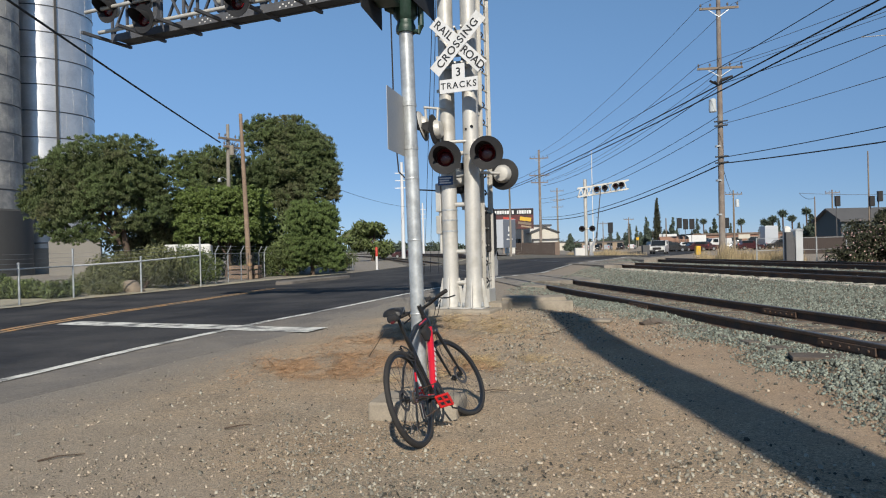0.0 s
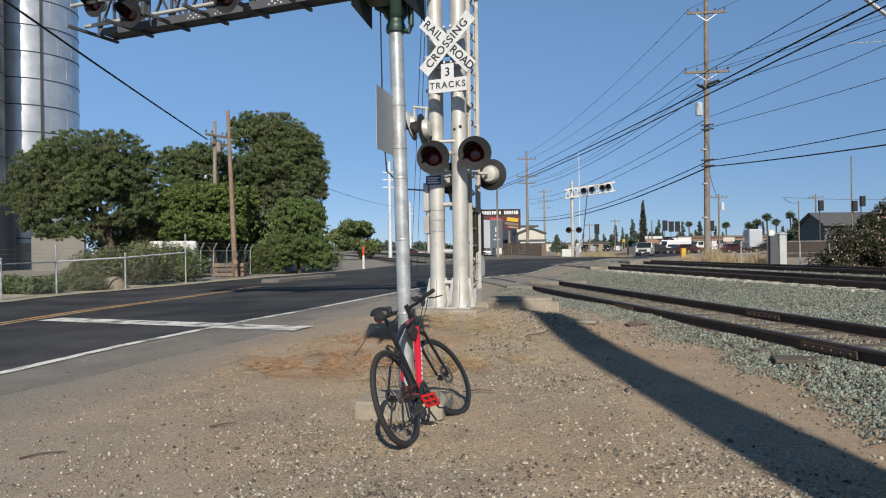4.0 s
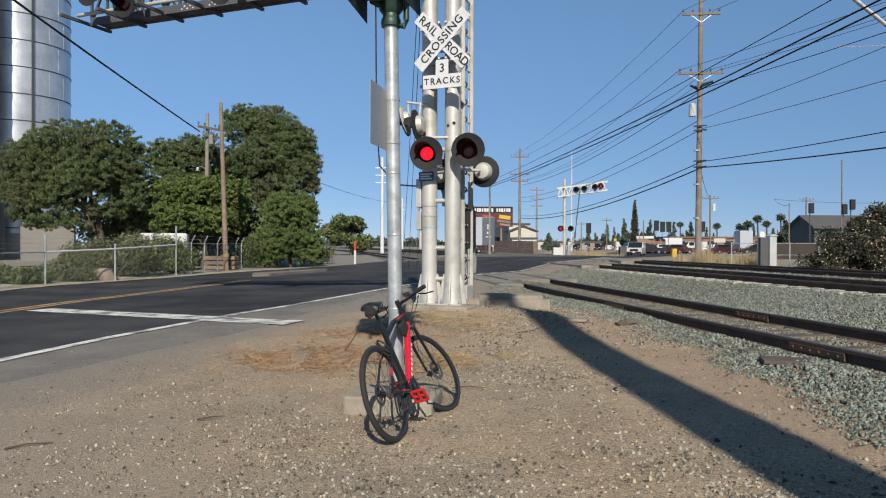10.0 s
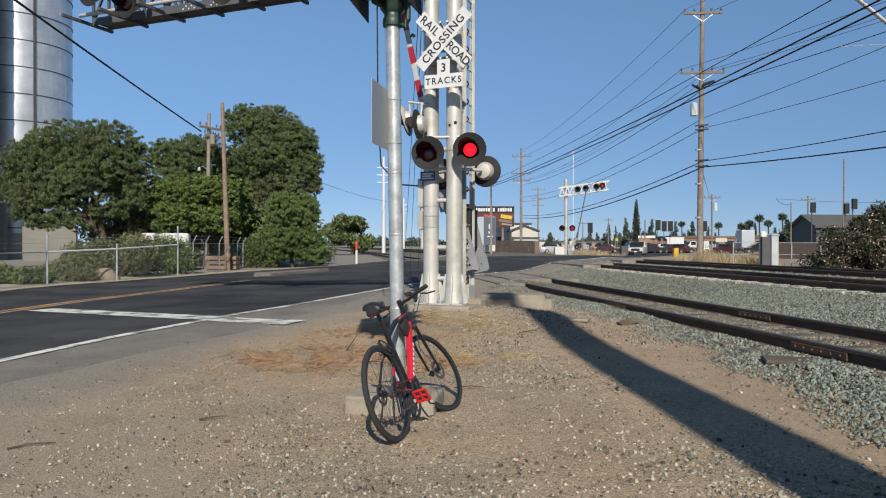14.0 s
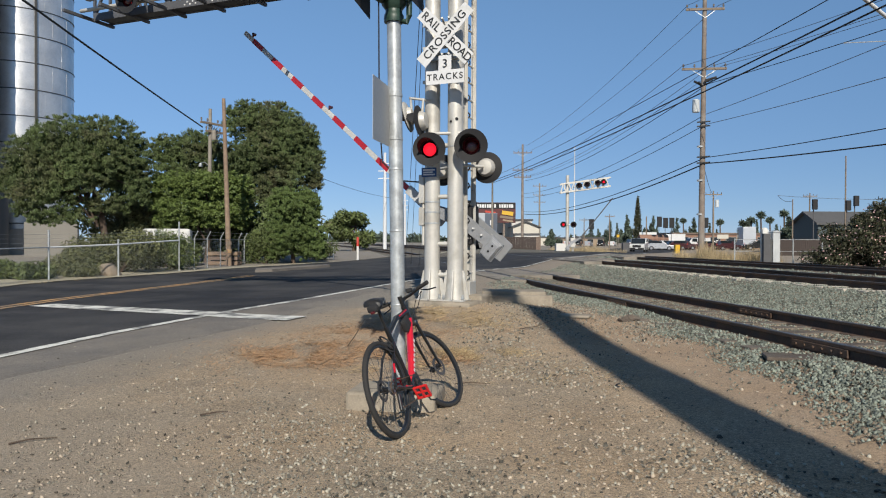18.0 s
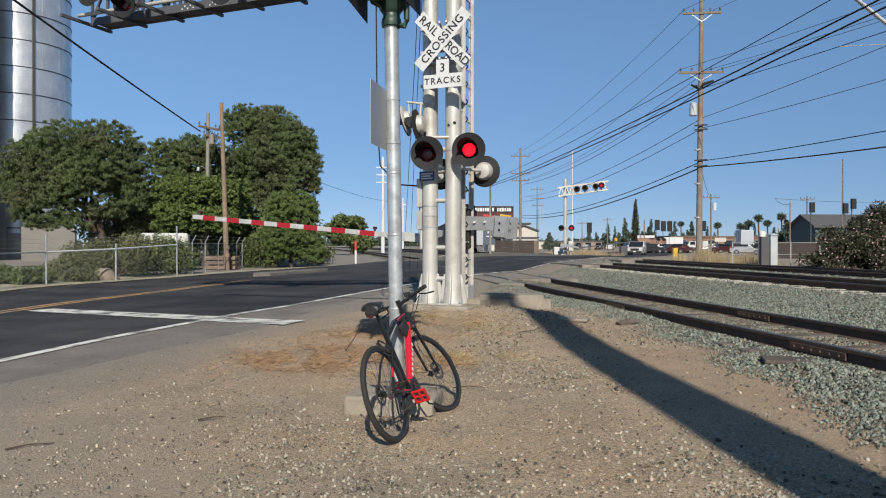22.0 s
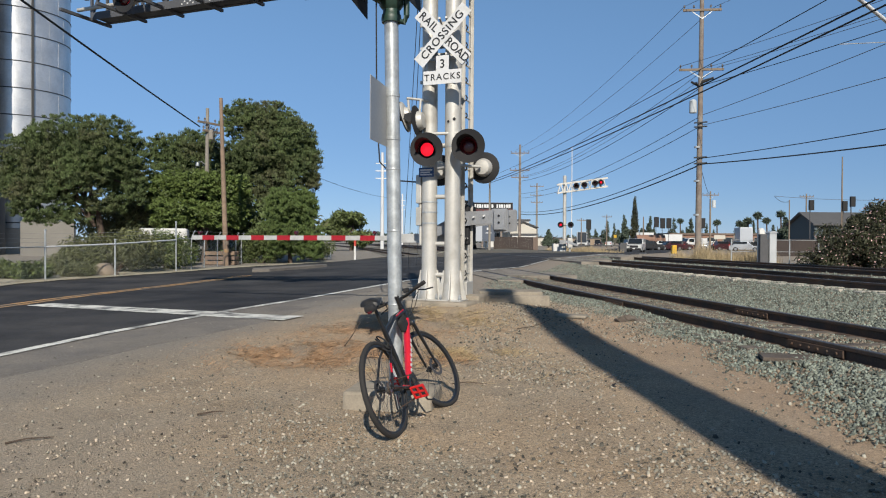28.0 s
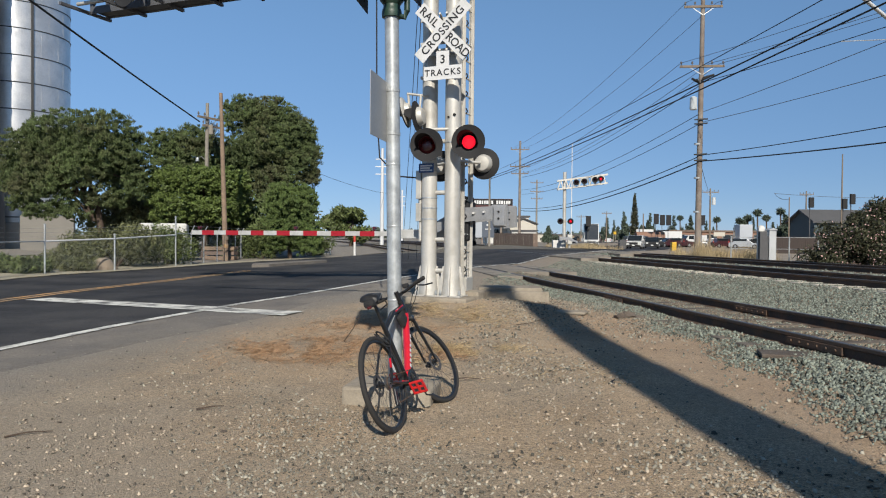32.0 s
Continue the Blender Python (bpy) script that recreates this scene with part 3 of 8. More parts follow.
# sandy verge on the far side of the road
strip("verge", lambda s: kerb(s) - 0.08 + 0.12 * noise.noise((s * 0.7, 9, 0)), lambda s: KERB + 2.9 + 0.5 * noise.noise((s * 0.3, 2, 0)),
      list(np.arange(-10, 75, 1.0)), 3, 0.035, M["gravel_lot"], label="sandy verge along the far kerb", category="verge", kind="structure")


# ---- tracks ----
def ballast_bed(q0, q1, p0, p1, lift):
    vs, fs, n = [], [], 40
    ps = np.arange(p0, p1, 0.6)
    for p in ps:
        for j in range(n + 1):
            w = 0.25 * noise.noise((p * 0.8, j, 0)) if j in (0, n) else 0
            q = q0 + (q1 - q0) * j / n + w
            x, y = track_xy(p, q)
            k = smooth(0.3, 1.6, min(q - q0, q1 - q))
            vs.append((x, y, H(x, y) + (lift + 0.02) * k - 0.02))
    for i in range(len(ps) - 1):
        for j in range(n):
            k = i * (n + 1) + j
            fs.append((k, k + 1, k + n + 2, k + n + 1))
    return vs, fs


def on_road(p, q, margin=0.0):
    x, y = track_xy(p, q)
    e = x * ROAD_ACROSS.x + y * ROAD_ACROSS.y
    return EDGE - 1.6 - margin < e < KERB + margin


vs, fs = ballast_bed(4.35, 18.6, -12, 24.0, 0.02)
cloud("ballast", vs, fs, M["ballast"], "grey-green crushed stone ballast bed under the tracks", "ballast", "structure")
vs, fs = ballast_bed(3.2, 18.6, 46, 140, 0.03)
cloud("ballast", vs, fs, M["ballast"], "grey crushed stone ballast beyond the road", "ballast", "structure")

RAIL_PROFILE = ((-0.07, 0), (0.07, 0), (0.07, 0.012), (0.016, 0.035), (0.012, 0.12), (0.036, 0.135), (0.036, 0.165), (0.028, 0.172),
                (-0.028, 0.172), (-0.036, 0.165), (-0.036, 0.135), (-0.012, 0.12), (-0.016, 0.035), (-0.07, 0.012))


def base_z(p, qc):
    """Where the rail's foot lies: the ties on the open track, flush in the road's surface."""
    x, y = track_xy(p, qc)
    w = x * ROAD_ACROSS.x + y * ROAD_ACROSS.y
    bed = float(np.interp(qc, *zip(*BED))) + 0.02
    flush = float(np.interp(qc, *zip(*ROAD_RISE))) - 0.16
    k = float(smooth(4.6, 6.6, w) * (1 - smooth(KERB, KERB + 3, w)))
    return bed * (1 - k) + flush * k


def rail(parent, qc, q):
    bm = bmesh.new()
    ps = list(np.arange(-14, 60, 0.8)) + list(np.arange(60, 230, 6.0))
    rings = []
    for p in ps:
        bend = 0.0 if p < 30 else -0.00035 * (p - 30) ** 2
        z0 = base_z(p, qc)
        ring = []
        for a, h in RAIL_PROFILE:
            x, y = track_xy(p, q + a + bend)
            ring.append(bm.verts.new((x, y, z0 + h)))
        rings.append(ring)
    n = len(RAIL_PROFILE)
    for r0, r1 in zip(rings, rings[1:]):
        for j in range(n):
            f = bm.faces.new((r0[j], r0[(j + 1) % n], r1[(j + 1) % n], r1[j]))
            f.material_index = 1 if 6 <= j <= 8 else 0
    ob = part("rail", bm, M["rail"], parent)
    ob.data.materials.append(M["rail_top"])
    return ob


def fishplate(parent, p, q, z0):
    """A joint bar with four bolts on both sides of the rail."""
    for side in (-1, 1):
        bm = bmesh.new()
        a, b = track_xy(p - 0.45, q + side * 0.03), track_xy(p + 0.45, q + side * 0.03)
        bar(bm, (*a, z0 + 0.085), (*b, z0 + 0.085), 0.03, 0.085, bevel=0.006)
        for k in range(6):
            c = track_xy(p - 0.36 + 0.145 * k, q + side * 0.03)
            d = track_xy(p - 0.36 + 0.145 * k, q + side * 0.062)
            rod(bm, (*c, z0 + 0.085), (*d, z0 + 0.085), 0.015, n=6)
        part("joint_bar", bm, M["rail"], parent, "rusty bolted joint bar")


for t_no, qc in enumerate(TRACK_Q):
    track = thing("railway_track", None, ("rusty siding track on dark wooden ties", "dark main track on pale concrete ties", "dark far track on ties")[t_no],
                  "railway track", "tracks of the crossing", "structure")
    for side in (-0.753, 0.753):
        rail(track, qc, qc + side)
    data = {}
    for i, p in enumerate(np.arange(-12, 62, 0.61 if t_no else 0.56)):
        if on_road(p, qc, 0.5):
            continue
        if not data:
            bm = bmesh.new()
            box(bm, (0, 0, 0), (2.75 if t_no == 1 else 2.55, 0.23, 0.18), None, 0.012)
            data["tie"] = mesh_of(bm, "tie")
            data["tie"].materials.append(M["tie_concrete"] if t_no == 1 else M["tie"])
        ob = new("tie", data["tie"])
        ob.parent = track
        x, y = track_xy(p, qc + 0.03 * noise.noise((i, t_no, 3)))
        ob.matrix_basis = pose(x, y, base_z(p, qc) - (0.048 if t_no == 1 else 0.067) + 0.012 * noise.noise((i, 5, t_no)), 0, 0, 8.5 + 2 * noise.noise((i, 1, t_no)))
    if t_no == 0:
        for p, q in ((7.0, qc - 0.753), (10.6, qc + 0.753), (12.65, qc - 0.753)):
            fishplate(track, p, q, base_z(p, qc))

# crossing surface: concrete panels beside and between the rails, where the road passes
panel_row = thing("crossing_panels", None, "weathered grey-brown crossing panels between the rails", "crossing panels", "", "structure")
for qc in TRACK_Q:
    for lane, (qa, qb) in enumerate(((qc - 1.55, qc - 0.84), (qc - 0.66, qc + 0.66), (qc + 0.84, qc + 1.55))):
        for p in np.arange(14, 62, 2.44):
            xx, yy = track_xy(p + 1.2, (qa + qb) / 2)
            if not EDGE - 3.0 < xx * ROAD_ACROSS.x + yy * ROAD_ACROSS.y < EDGE - 0.5:
                continue
            bm = bmesh.new()
            zc = float(np.interp(qc, *zip(*ROAD_RISE))) + 0.014 + 0.008 * noise.noise((p, qc, lane))
            corners = [track_xy(pp, qq) for pp, qq in ((p + 0.02, qa), (p + 0.02, qb), (p + 2.41, qb), (p + 2.41, qa))]
            up = [bm.verts.new((*c, zc + 0.006)) for c in corners]
            dn = [bm.verts.new((*c, zc - 0.2)) for c in corners]
            bm.faces.new(up)
            for i in range(4):
                bm.faces.new((dn[i], dn[(i + 1) % 4], up[(i + 1) % 4], up[i]))
            bmesh.ops.recalc_face_normals(bm, faces=bm.faces)
            part("panel", bm, M["plank"], panel_row)


# ---- loose stone ----
OCTA = np.array(((1, 0, -0.3), (-1, 0, -0.3), (0, 1, -0.3), (0, -1, -0.3), (0, 0, 1)), float)
OCTA_F = np.array(((0, 2, 4), (2, 1, 4), (1, 3, 4), (3, 0, 4)))        # their undersides lie in the ground
CHUNK = np.array(((0.9, 0.2, -0.5), (-0.2, 0.9, -0.5), (-0.9, -0.2, -0.5), (0.2, -0.9, -0.5),
                  (0.62, -0.3, 0.55), (0.35, 0.6, 0.62), (-0.6, 0.35, 0.5), (-0.35, -0.6, 0.6)), float)
CHUNK_F = np.array(((0, 1, 5), (0, 5, 4), (1, 2, 6), (1, 6, 5), (2, 3, 7), (2, 7, 6), (3, 0, 4), (3, 4, 7), (4, 5, 6), (4, 6, 7)))


def stones(name, pos, size, flat, mat, seed, label, category, chunky=False):
    """Angular stones at the given places, each with its own size, turn and chipped shape."""
    r = np.random.default_rng(seed)
    n = len(pos)
    form, sides = (CHUNK, CHUNK_F) if chunky else (OCTA, OCTA_F)
    k = len(form)
    v = form[None] * r.uniform(0.6, 1.25, (n, k, 1)) + r.normal(0, 0.16, (n, k, 3))
    v[:, :, 2] *= flat * r.uniform(0.7, 1.3, (n, 1))
    tip = r.normal(0, 0.35, (n, 2)) if chunky else np.zeros((n, 2))
    v[:, :, 2] += v[:, :, 0] * tip[:, :1] + v[:, :, 1] * tip[:, 1:]
    ang = r.uniform(0, 2 * np.pi, n)
    c, s_ = np.cos(ang)[:, None], np.sin(ang)[:, None]
    x = v[:, :, 0] * c - v[:, :, 1] * s_
    y = v[:, :, 0] * s_ + v[:, :, 1] * c
    v[:, :, 0], v[:, :, 1] = x, y
    v = v * size[:, None, None] + pos[:, None, :]
    f = sides[None] + k * np.arange(n)[:, None, None]
    return cloud(name, v.reshape(-1, 3), f.reshape(-1, 3), mat, label, category, "stuff")


def scatter_track(n, p0, p1, q0, q1, seed, power=1.0):
    r = np.random.default_rng(seed)
    p = p0 + (p1 - p0) * r.random(n) ** power
    q = r.uniform(q0, q1, n)
    x = TRACK_ALONG.x * p + TRACK_ACROSS.x * q
    y = TRACK_ALONG.y * p + TRACK_ACROSS.y * q
    e = x * ROAD_ACROSS.x + y * ROAD_ACROSS.y
    keep = e < SHOULDER + 0.2
    return x[keep], y[keep]


# the ballast's edge creeps outward over the dirt towards the near end
def ballast_edge(p):
    return np.interp(p, (-12, 4.5, 6.0, 8.0, 10.4, 13.0, 15.5), (3.4, 3.6, 3.95, 4.28, 4.55, 4.15, 3.8))


x, y = scatter_track(96000, 3.4, 15, 3.0, 9.9, 11, 1.35)
x2, y2 = scatter_track(30000, 15, 27, 3.0, 9.9, 18, 1.0)
x3, y3 = scatter_track(9000, -12, 3.4, 3.2, 9.9, 17)
x, y = np.concatenate((x, x2, x3)), np.concatenate((y, y2, y3))
keep = (x < 0.68 * y + 0.4) | (np.random.default_rng(19).random(len(x)) < 0.25)
x, y = x[keep], y[keep]
q = x * TRACK_ACROSS.x + y * TRACK_ACROSS.y
p = x * TRACK_ALONG.x + y * TRACK_ALONG.y
r = np.random.default_rng(12)
rag = np.array([noise.noise((a * 0.9, b * 0.9, 3)) for a, b in zip(x, y)])
inward = q - ballast_edge(p) + 0.45 * rag
keep = r.random(len(x)) < smooth(-0.22, 0.16, inward) * 0.98 + 0.03 * (inward > -0.7)
x, y, q, p, inward = x[keep], y[keep], q[keep], p[keep], inward[keep]
size = r.uniform(0.010, 0.024, len(x)) * (0.6 + 0.4 * smooth(-0.3, 0.5, inward))
heap = 0.055 * smooth(0.2, 1.0, inward) * (1 - smooth(5.0, 5.15, q)) + 0.035 * smooth(6.75, 6.95, q)      # banked against the ties
heap += (0.012 + 0.05 * np.array([noise.noise((a * 1.7, b * 1.7, 8)) for a, b in zip(x, y)])) * np.exp(-((q - TRACK_Q[0]) / 0.68) ** 8)
zs = height(x, y) + 0.004 + heap + size * r.uniform(0.1, 0.7, len(x))
brown = r.random(len(x)) < 0.10 + 0.55 * np.exp(-((q - TRACK_Q[0]) / 0.75) ** 4) + 0.35 * (1 - smooth(-0.3, 0.4, inward))
for pick, mat, seed, label in ((~brown, "stone_green", 13, "grey-green crushed ballast stones beside the rails"), (brown, "stone_brown", 16, "brown and rusty ballast stones among the green ones")):
    for far in (False, True):
        some = pick & ((p > 10.5) == far)
        stones("ballast_stones", np.stack((x, y, zs), -1)[some], size[some] * (1.15 if far else 1.0), 0.85, M[mat], seed, label, "ballast", not far)
x, y = scatter_track(26000, 2, 40, 9.6, 18.4, 14)
size = r.uniform(0.025, 0.055, len(x))
stones("ballast_stones", np.stack((x, y, height(x, y) + 0.02 + size * 0.2), -1), size, 0.9, M["stone_green"], 15,
       "grey-green crushed ballast stones of the far tracks", "ballast")


def dirt_points(n, seed, y0=2.2, y1=16.5, power=1.55):
    r = np.random.default_rng(seed)
    y = y0 + (y1 - y0) * r.random(n) ** power
    x = r.uniform(-0.66, 0.62, n) * (y + 0.5)
    e = x * ROAD_ACROSS.x + y * ROAD_ACROSS.y
    q = x * TRACK_ACROSS.x + y * TRACK_ACROSS.y
    keep = (e < SHOULDER + 0.1) & (q < 4.8)
    return x[keep], y[keep]


def trodden(x, y):
    """The bare smooth strip of dirt along the ballast's edge, 0 to 1."""
    q, p = x * TRACK_ACROSS.x + y * TRACK_ACROSS.y, x * TRACK_ALONG.x + y * TRACK_ALONG.y
    return smooth(1.5, 0.9, ballast_edge(p) - q) * smooth(9.5, 7.5, p)


x, y = dirt_points(84000, 21)
x2, y2 = np.random.default_rng(20).uniform((-9, -9), (3.8, 4.5), (15000, 2)).T
keep = (y2 < 2.2) | (np.abs(x2) > 0.62 * (y2 + 0.5))
x, y = np.concatenate((x, x2[keep])), np.concatenate((y, y2[keep]))
keep = x * ROAD_ACROSS.x + y * ROAD_ACROSS.y < SHOULDER
x, y = x[keep], y[keep]
clump = np.array([noise.noise((a * 0.7, b * 0.7, 0)) for a, b in zip(x, y)])
keep = np.random.default_rng(22).random(len(x)) < (1 - 0.8 * trodden(x, y)) * (0.42 + 1.1 * clump) * (1 - 0.75 * smooth(3.6, 5.6, x * ROAD_ACROSS.x + y * ROAD_ACROSS.y))
x, y = x[keep], y[keep]
size = np.minimum(np.random.default_rng(23).gamma(1.5, 0.0022, len(x)) + 0.0028, 0.013) * (1 + 0.35 * smooth(-0.5, 2.0, x))
for big in (True, False):
    some = (size > 0.009) == big
    stones("pebbles", np.stack((x, y, height(x, y) + size * 0.2), -1)[some], size[some], 0.75 if big else 0.55, M["stone_tan"], 24, "pale pebbles strewn on the dirt" if big else "fine pale gravel strewn on the dirt", "gravel", big)
x, y = dirt_points(120000, 25)
keep = np.random.default_rng(28).random(len(x)) < 0.1 + 0.85 * smooth(0.0, 0.35, np.array([noise.noise((a * 0.55 + 7, b * 0.4, 2)) for a, b in zip(x, y)])) + 0.9 * smooth(8.6, 11.0, y) * smooth(0.1, 1.2, x)
keep &= np.random.default_rng(35).random(len(x)) < 1 - 0.85 * trodden(x, y)
keep &= np.random.default_rng(31).random(len(x)) < 1 - 0.8 * smooth(3.2, 5.4, x * ROAD_ACROSS.x + y * ROAD_ACROSS.y)
x, y = x[keep], y[keep]
size = np.minimum(np.random.default_rng(26).gamma(1.6, 0.0024, len(x)) + 0.003, 0.015) * (1 + 0.35 * smooth(-0.5, 2.0, x))
for big in (True, False):
    some = (size > 0.009) == big
    stones("gravel", np.stack((x, y, height(x, y) + size * 0.15), -1)[some], size[some], 0.8 if big else 0.55, M["grit"], 27, "grey-tan ballast bits spilled on the dirt" if big else "fine grey grit on the dirt", "gravel", big)


# coarser gravel spilled between the mast footing and the ballast
r = np.random.default_rng(32)
x, y = r.uniform(0.2, 4.0, 9000), r.uniform(8.0, 14.2, 9000)
rag = np.array([noise.noise((a * 0.8, b * 0.6, 5)) for a, b in zip(x, y)])
keep = (r.random(9000) < (0.35 + 1.2 * rag) * smooth(8.0, 10.5, y)) & (x * TRACK_ACROSS.x + y * TRACK_ACROSS.y < 5.0) & ((np.abs(x - 1.3) > 0.75) | (np.abs(y - 13) > 0.7))
x, y = x[keep], y[keep]
size = r.uniform(0.007, 0.019, len(x))
stones("gravel", np.stack((x, y, height(x, y) + size * 0.3), -1), size, 0.8, M["grit"], 33, "coarse grey gravel spilled below the mast footing", "gravel", True)

# stray grit on the shoulder
r = np.random.default_rng(29)
e, s_ = r.uniform(4.9, 8.0, 2600), r.uniform(2.5, 15, 2600)
x, y = ROAD_ALONG.x * s_ + ROAD_ACROSS.x * e, ROAD_ALONG.y * s_ + ROAD_ACROSS.y * e
keep = (e < np.interp(s_, (-12, 5.5, 7.5, 10.7, 18), (5.2, 7.64, 8.07, 8.47, 8.65)) + 0.4) & (r.random(2600) < 1.35 - 0.12 * e)
x, y = x[keep], y[keep]
size = r.gamma(2.0, 0.0032, len(x)) + 0.004
stones("gravel", np.stack((x, y, height(x, y) + 0.006), -1), size, 0.5, M["grit"], 30, "stray grit on the worn shoulder", "gravel")


def straw(name, cx, cy, rx, ry, n, mat, seed, label, length=(0.04, 0.14)):
    r = np.random.default_rng(seed)
    a, k = r.uniform(0, 2 * np.pi, n), r.random(n) ** 0.6 * (0.7 + 0.7 * r.random(n))
    x, y = cx + rx * k * np.cos(a), cy + ry * k * np.sin(a)
    rag = np.array([noise.noise((p * 2.6, q * 1.6, seed)) for p, q in zip(x, y)])
    keep = r.random(n) < 0.5 + 2.0 * rag
    x, y = x[keep], y[keep]
    n = len(x)
    z = height(x, y)
    d = r.uniform(0, 2 * np.pi, n)
    ln = r.uniform(*length, n)
    rise = r.uniform(0.0, 0.35, n) * ln
    w = 0.003
    dx, dy = np.cos(d) * ln, np.sin(d) * ln
    px, py = -np.sin(d) * w, np.cos(d) * w
    base = np.stack((x, y, z + 0.006), -1)
    tip = base + np.stack((dx, dy, rise), -1)
    off = np.stack((px, py, np.full(n, 0.001)), -1)
    v = np.stack((base - off, base + off, tip + off * 0.4, tip - off * 0.4), 1).reshape(-1, 3)
    f = (np.arange(n)[:, None] * 4 + np.arange(4)[None])
    return cloud(name, v, f, mat, label, "dry grass", "stuff")


for k, (cx, cy, rx, ry, n, mat, label) in enumerate((
        (-0.95, 8.2, 1.1, 0.8, 2600, "straw_rust", "rust-coloured dry grass and needles lying on the dirt"), (-1.5, 8.6, 0.95, 0.75, 2200, "straw_rust", "rust-coloured dry grass beside the shoulder"),
        (-0.5, 7.5, 0.5, 0.3, 500, "straw", "thin straw behind the saddle"), (-1.95, 8.15, 0.6, 0.5, 1100, "straw_rust", "thin rusty needles on the dirt"),
        (0.28, 8.35, 0.6, 0.4, 1500, "straw", "straw-coloured dry grass beside the signal post"), (0.05, 8.0, 0.4, 0.4, 450, "straw_rust", "rusty needles behind the bicycle"),
        (-0.2, 11.2, 0.85, 0.6, 1000, "straw", "dry grass tufts in front of the mast footing"), (-0.5, 10.2, 1.1, 0.9, 1500, "straw_rust", "thin rusty grass on the mound"),
        (-1.35, 9.9, 0.7, 1.1, 1100, "straw_rust", "matted rusty needles along the shoulder"),
        (0.5, 10.6, 0.6, 0.7, 450, "straw", "sparse straw on the mound"), (-2.2, 8.2, 0.8, 1.2, 350, "straw_rust", "thin dry grass along the shoulder"),
        (1.9, 9.6, 0.8, 0.8, 260, "straw_rust", "sparse rusty straw on the dirt"), (0.9, 7.2, 1.2, 1.0, 220, "straw", "stray straws on the dirt"))):
    straw("dry_grass", cx, cy, rx, ry, int(1.8 * n), M[mat], 31 + k, label, (0.05, 0.2) if cy > 10.5 else (0.03, 0.13))
straw("leaf_litter", -1.1, 8.9, 1.7, 1.6, 4200, M["straw_rust"], 78, "short broken rusty needles thinly spread on the dirt", (0.012, 0.04))
straw("leaf_litter", 0.3, 10.4, 1.3, 1.3, 1500, M["straw_rust"], 79, "broken rusty needles on the mound", (0.012, 0.05))
straw("leaf_litter", 0.0, 6.2, 4.2, 3.6, 420, M["bark"], 77, "small dark bits of leaf and twig strewn on the dirt", (0.012, 0.055))



# ---- the level crossing's signal bridge ----
FRONT = Vector((-0.375, -0.927, 0))      # towards the traffic that approaches
RIGHT = Vector((0.927, -0.375, 0))
OUT = Vector((-0.927, 0.375, 0))         # out over the road
UP = Vector((0, 0, 1))
MAST_A, MAST_B = Vector((-0.225, 12.45, 0)), Vector((0.175, 12.29, 0))
FOOT_Z = 0.36
TURNING = []                             # lenses and arms that move, with their rows


def two_sided_lens(parent, m, r, name="lens"):
    """A domed lens on an upright spindle: one face lit, one dark."""
    bm = bmesh.new()
    prof = [(r * math.cos(radians(a)), 0.03 * math.sin(radians(a))) for a in range(90, -91, -15)]
    lathe(bm, prof, None, 24)
    ob = part(name, bm, M["lens_lit"], parent, "round red signal lens", True)
    ob.data.materials.append(M["lens_dark"])
    for f in ob.data.polygons:
        f.material_index = 0 if f.center.z > 0 else 1
    ob.matrix_basis = m
    return ob


def flasher(parent, c, way, r=0.285, label="round black flasher with a hooded red lens", moving=None, pale=False, shell="silver_paint", deep=1.0):
    """A crossing flasher: round background, visor, housing behind and lens."""
    m = facing(c, way)
    bm = bmesh.new()
    lathe(bm, ((0.15, 0.0), (0.17, 0.004), (r - 0.03, 0.022), (r, 0.03), (r, 0.022), (r - 0.03, 0.012), (0.15, -0.012), (0.15, 0.0)), m, 40)
    back = part("background", bm, M["black_paint"], parent, label, True)
    bm = bmesh.new()
    lathe(bm, ((0.15, -0.004), (0.165, -0.01), (0.165, -0.14 * deep ** 2), (0.13, -0.20 * deep), (0.05, -0.23 * deep), (0.0, -0.232 * deep)), m, 28)
    part("housing", bm, M[shell], back, "domed lamp housing", True)
    if pale:
        bm = bmesh.new()
        lathe(bm, ((0.166, -0.02), (0.25, -0.002), (0.268, 0.008), (0.25, -0.014), (0.166, -0.032)), m, 32)
        part("pale_back", bm, M["silver_paint"], back, "pale painted back", True)
    bm = bmesh.new()
    lathe(bm, ((0.145, 0.0), (0.145, -0.09 * deep), (0.0, -0.09 * deep)), m, 20)
    part("lamp_bowl", bm, M["black_paint"], back)
    # visor: a half tube, longest at its top
    bm = bmesh.new()
    n = 22
    for shell in (0.158, 0.163):
        ring0, ring1 = [], []
        for j in range(n + 1):
            a = radians(-20 + 220 * j / n)
            ln = 0.02 + 0.31 * max(0.0, math.sin((a + radians(20)) * 180 / 220)) ** 0.7
            ring0.append(bm.verts.new(m @ Vector((shell * math.cos(a), shell * math.sin(a), 0.0))))
            ring1.append(bm.verts.new(m @ Vector((shell * 1.06 * math.cos(a), shell * 1.06 * math.sin(a) - 0.03 * ln, ln))))
        for j in range(n):
            bm.faces.new((ring0[j], ring0[j + 1], ring1[j + 1], ring1[j]))
    part("visor", bm, M["black_paint"], back, "", True)
    lens = two_sided_lens(back, m @ pose(0, 0, -0.03, 0, 180, 0), 0.114)
    if moving is not None:
        TURNING.append((lens, m @ pose(0, 0, -0.03), moving))
    return back


FLASH = 1.111
LEFT_ON = [8.05] + [8.83 + FLASH * k for k in range(22)]
LEFT_OFF = [8.27] + [9.35 + FLASH * k for k in range(22)]
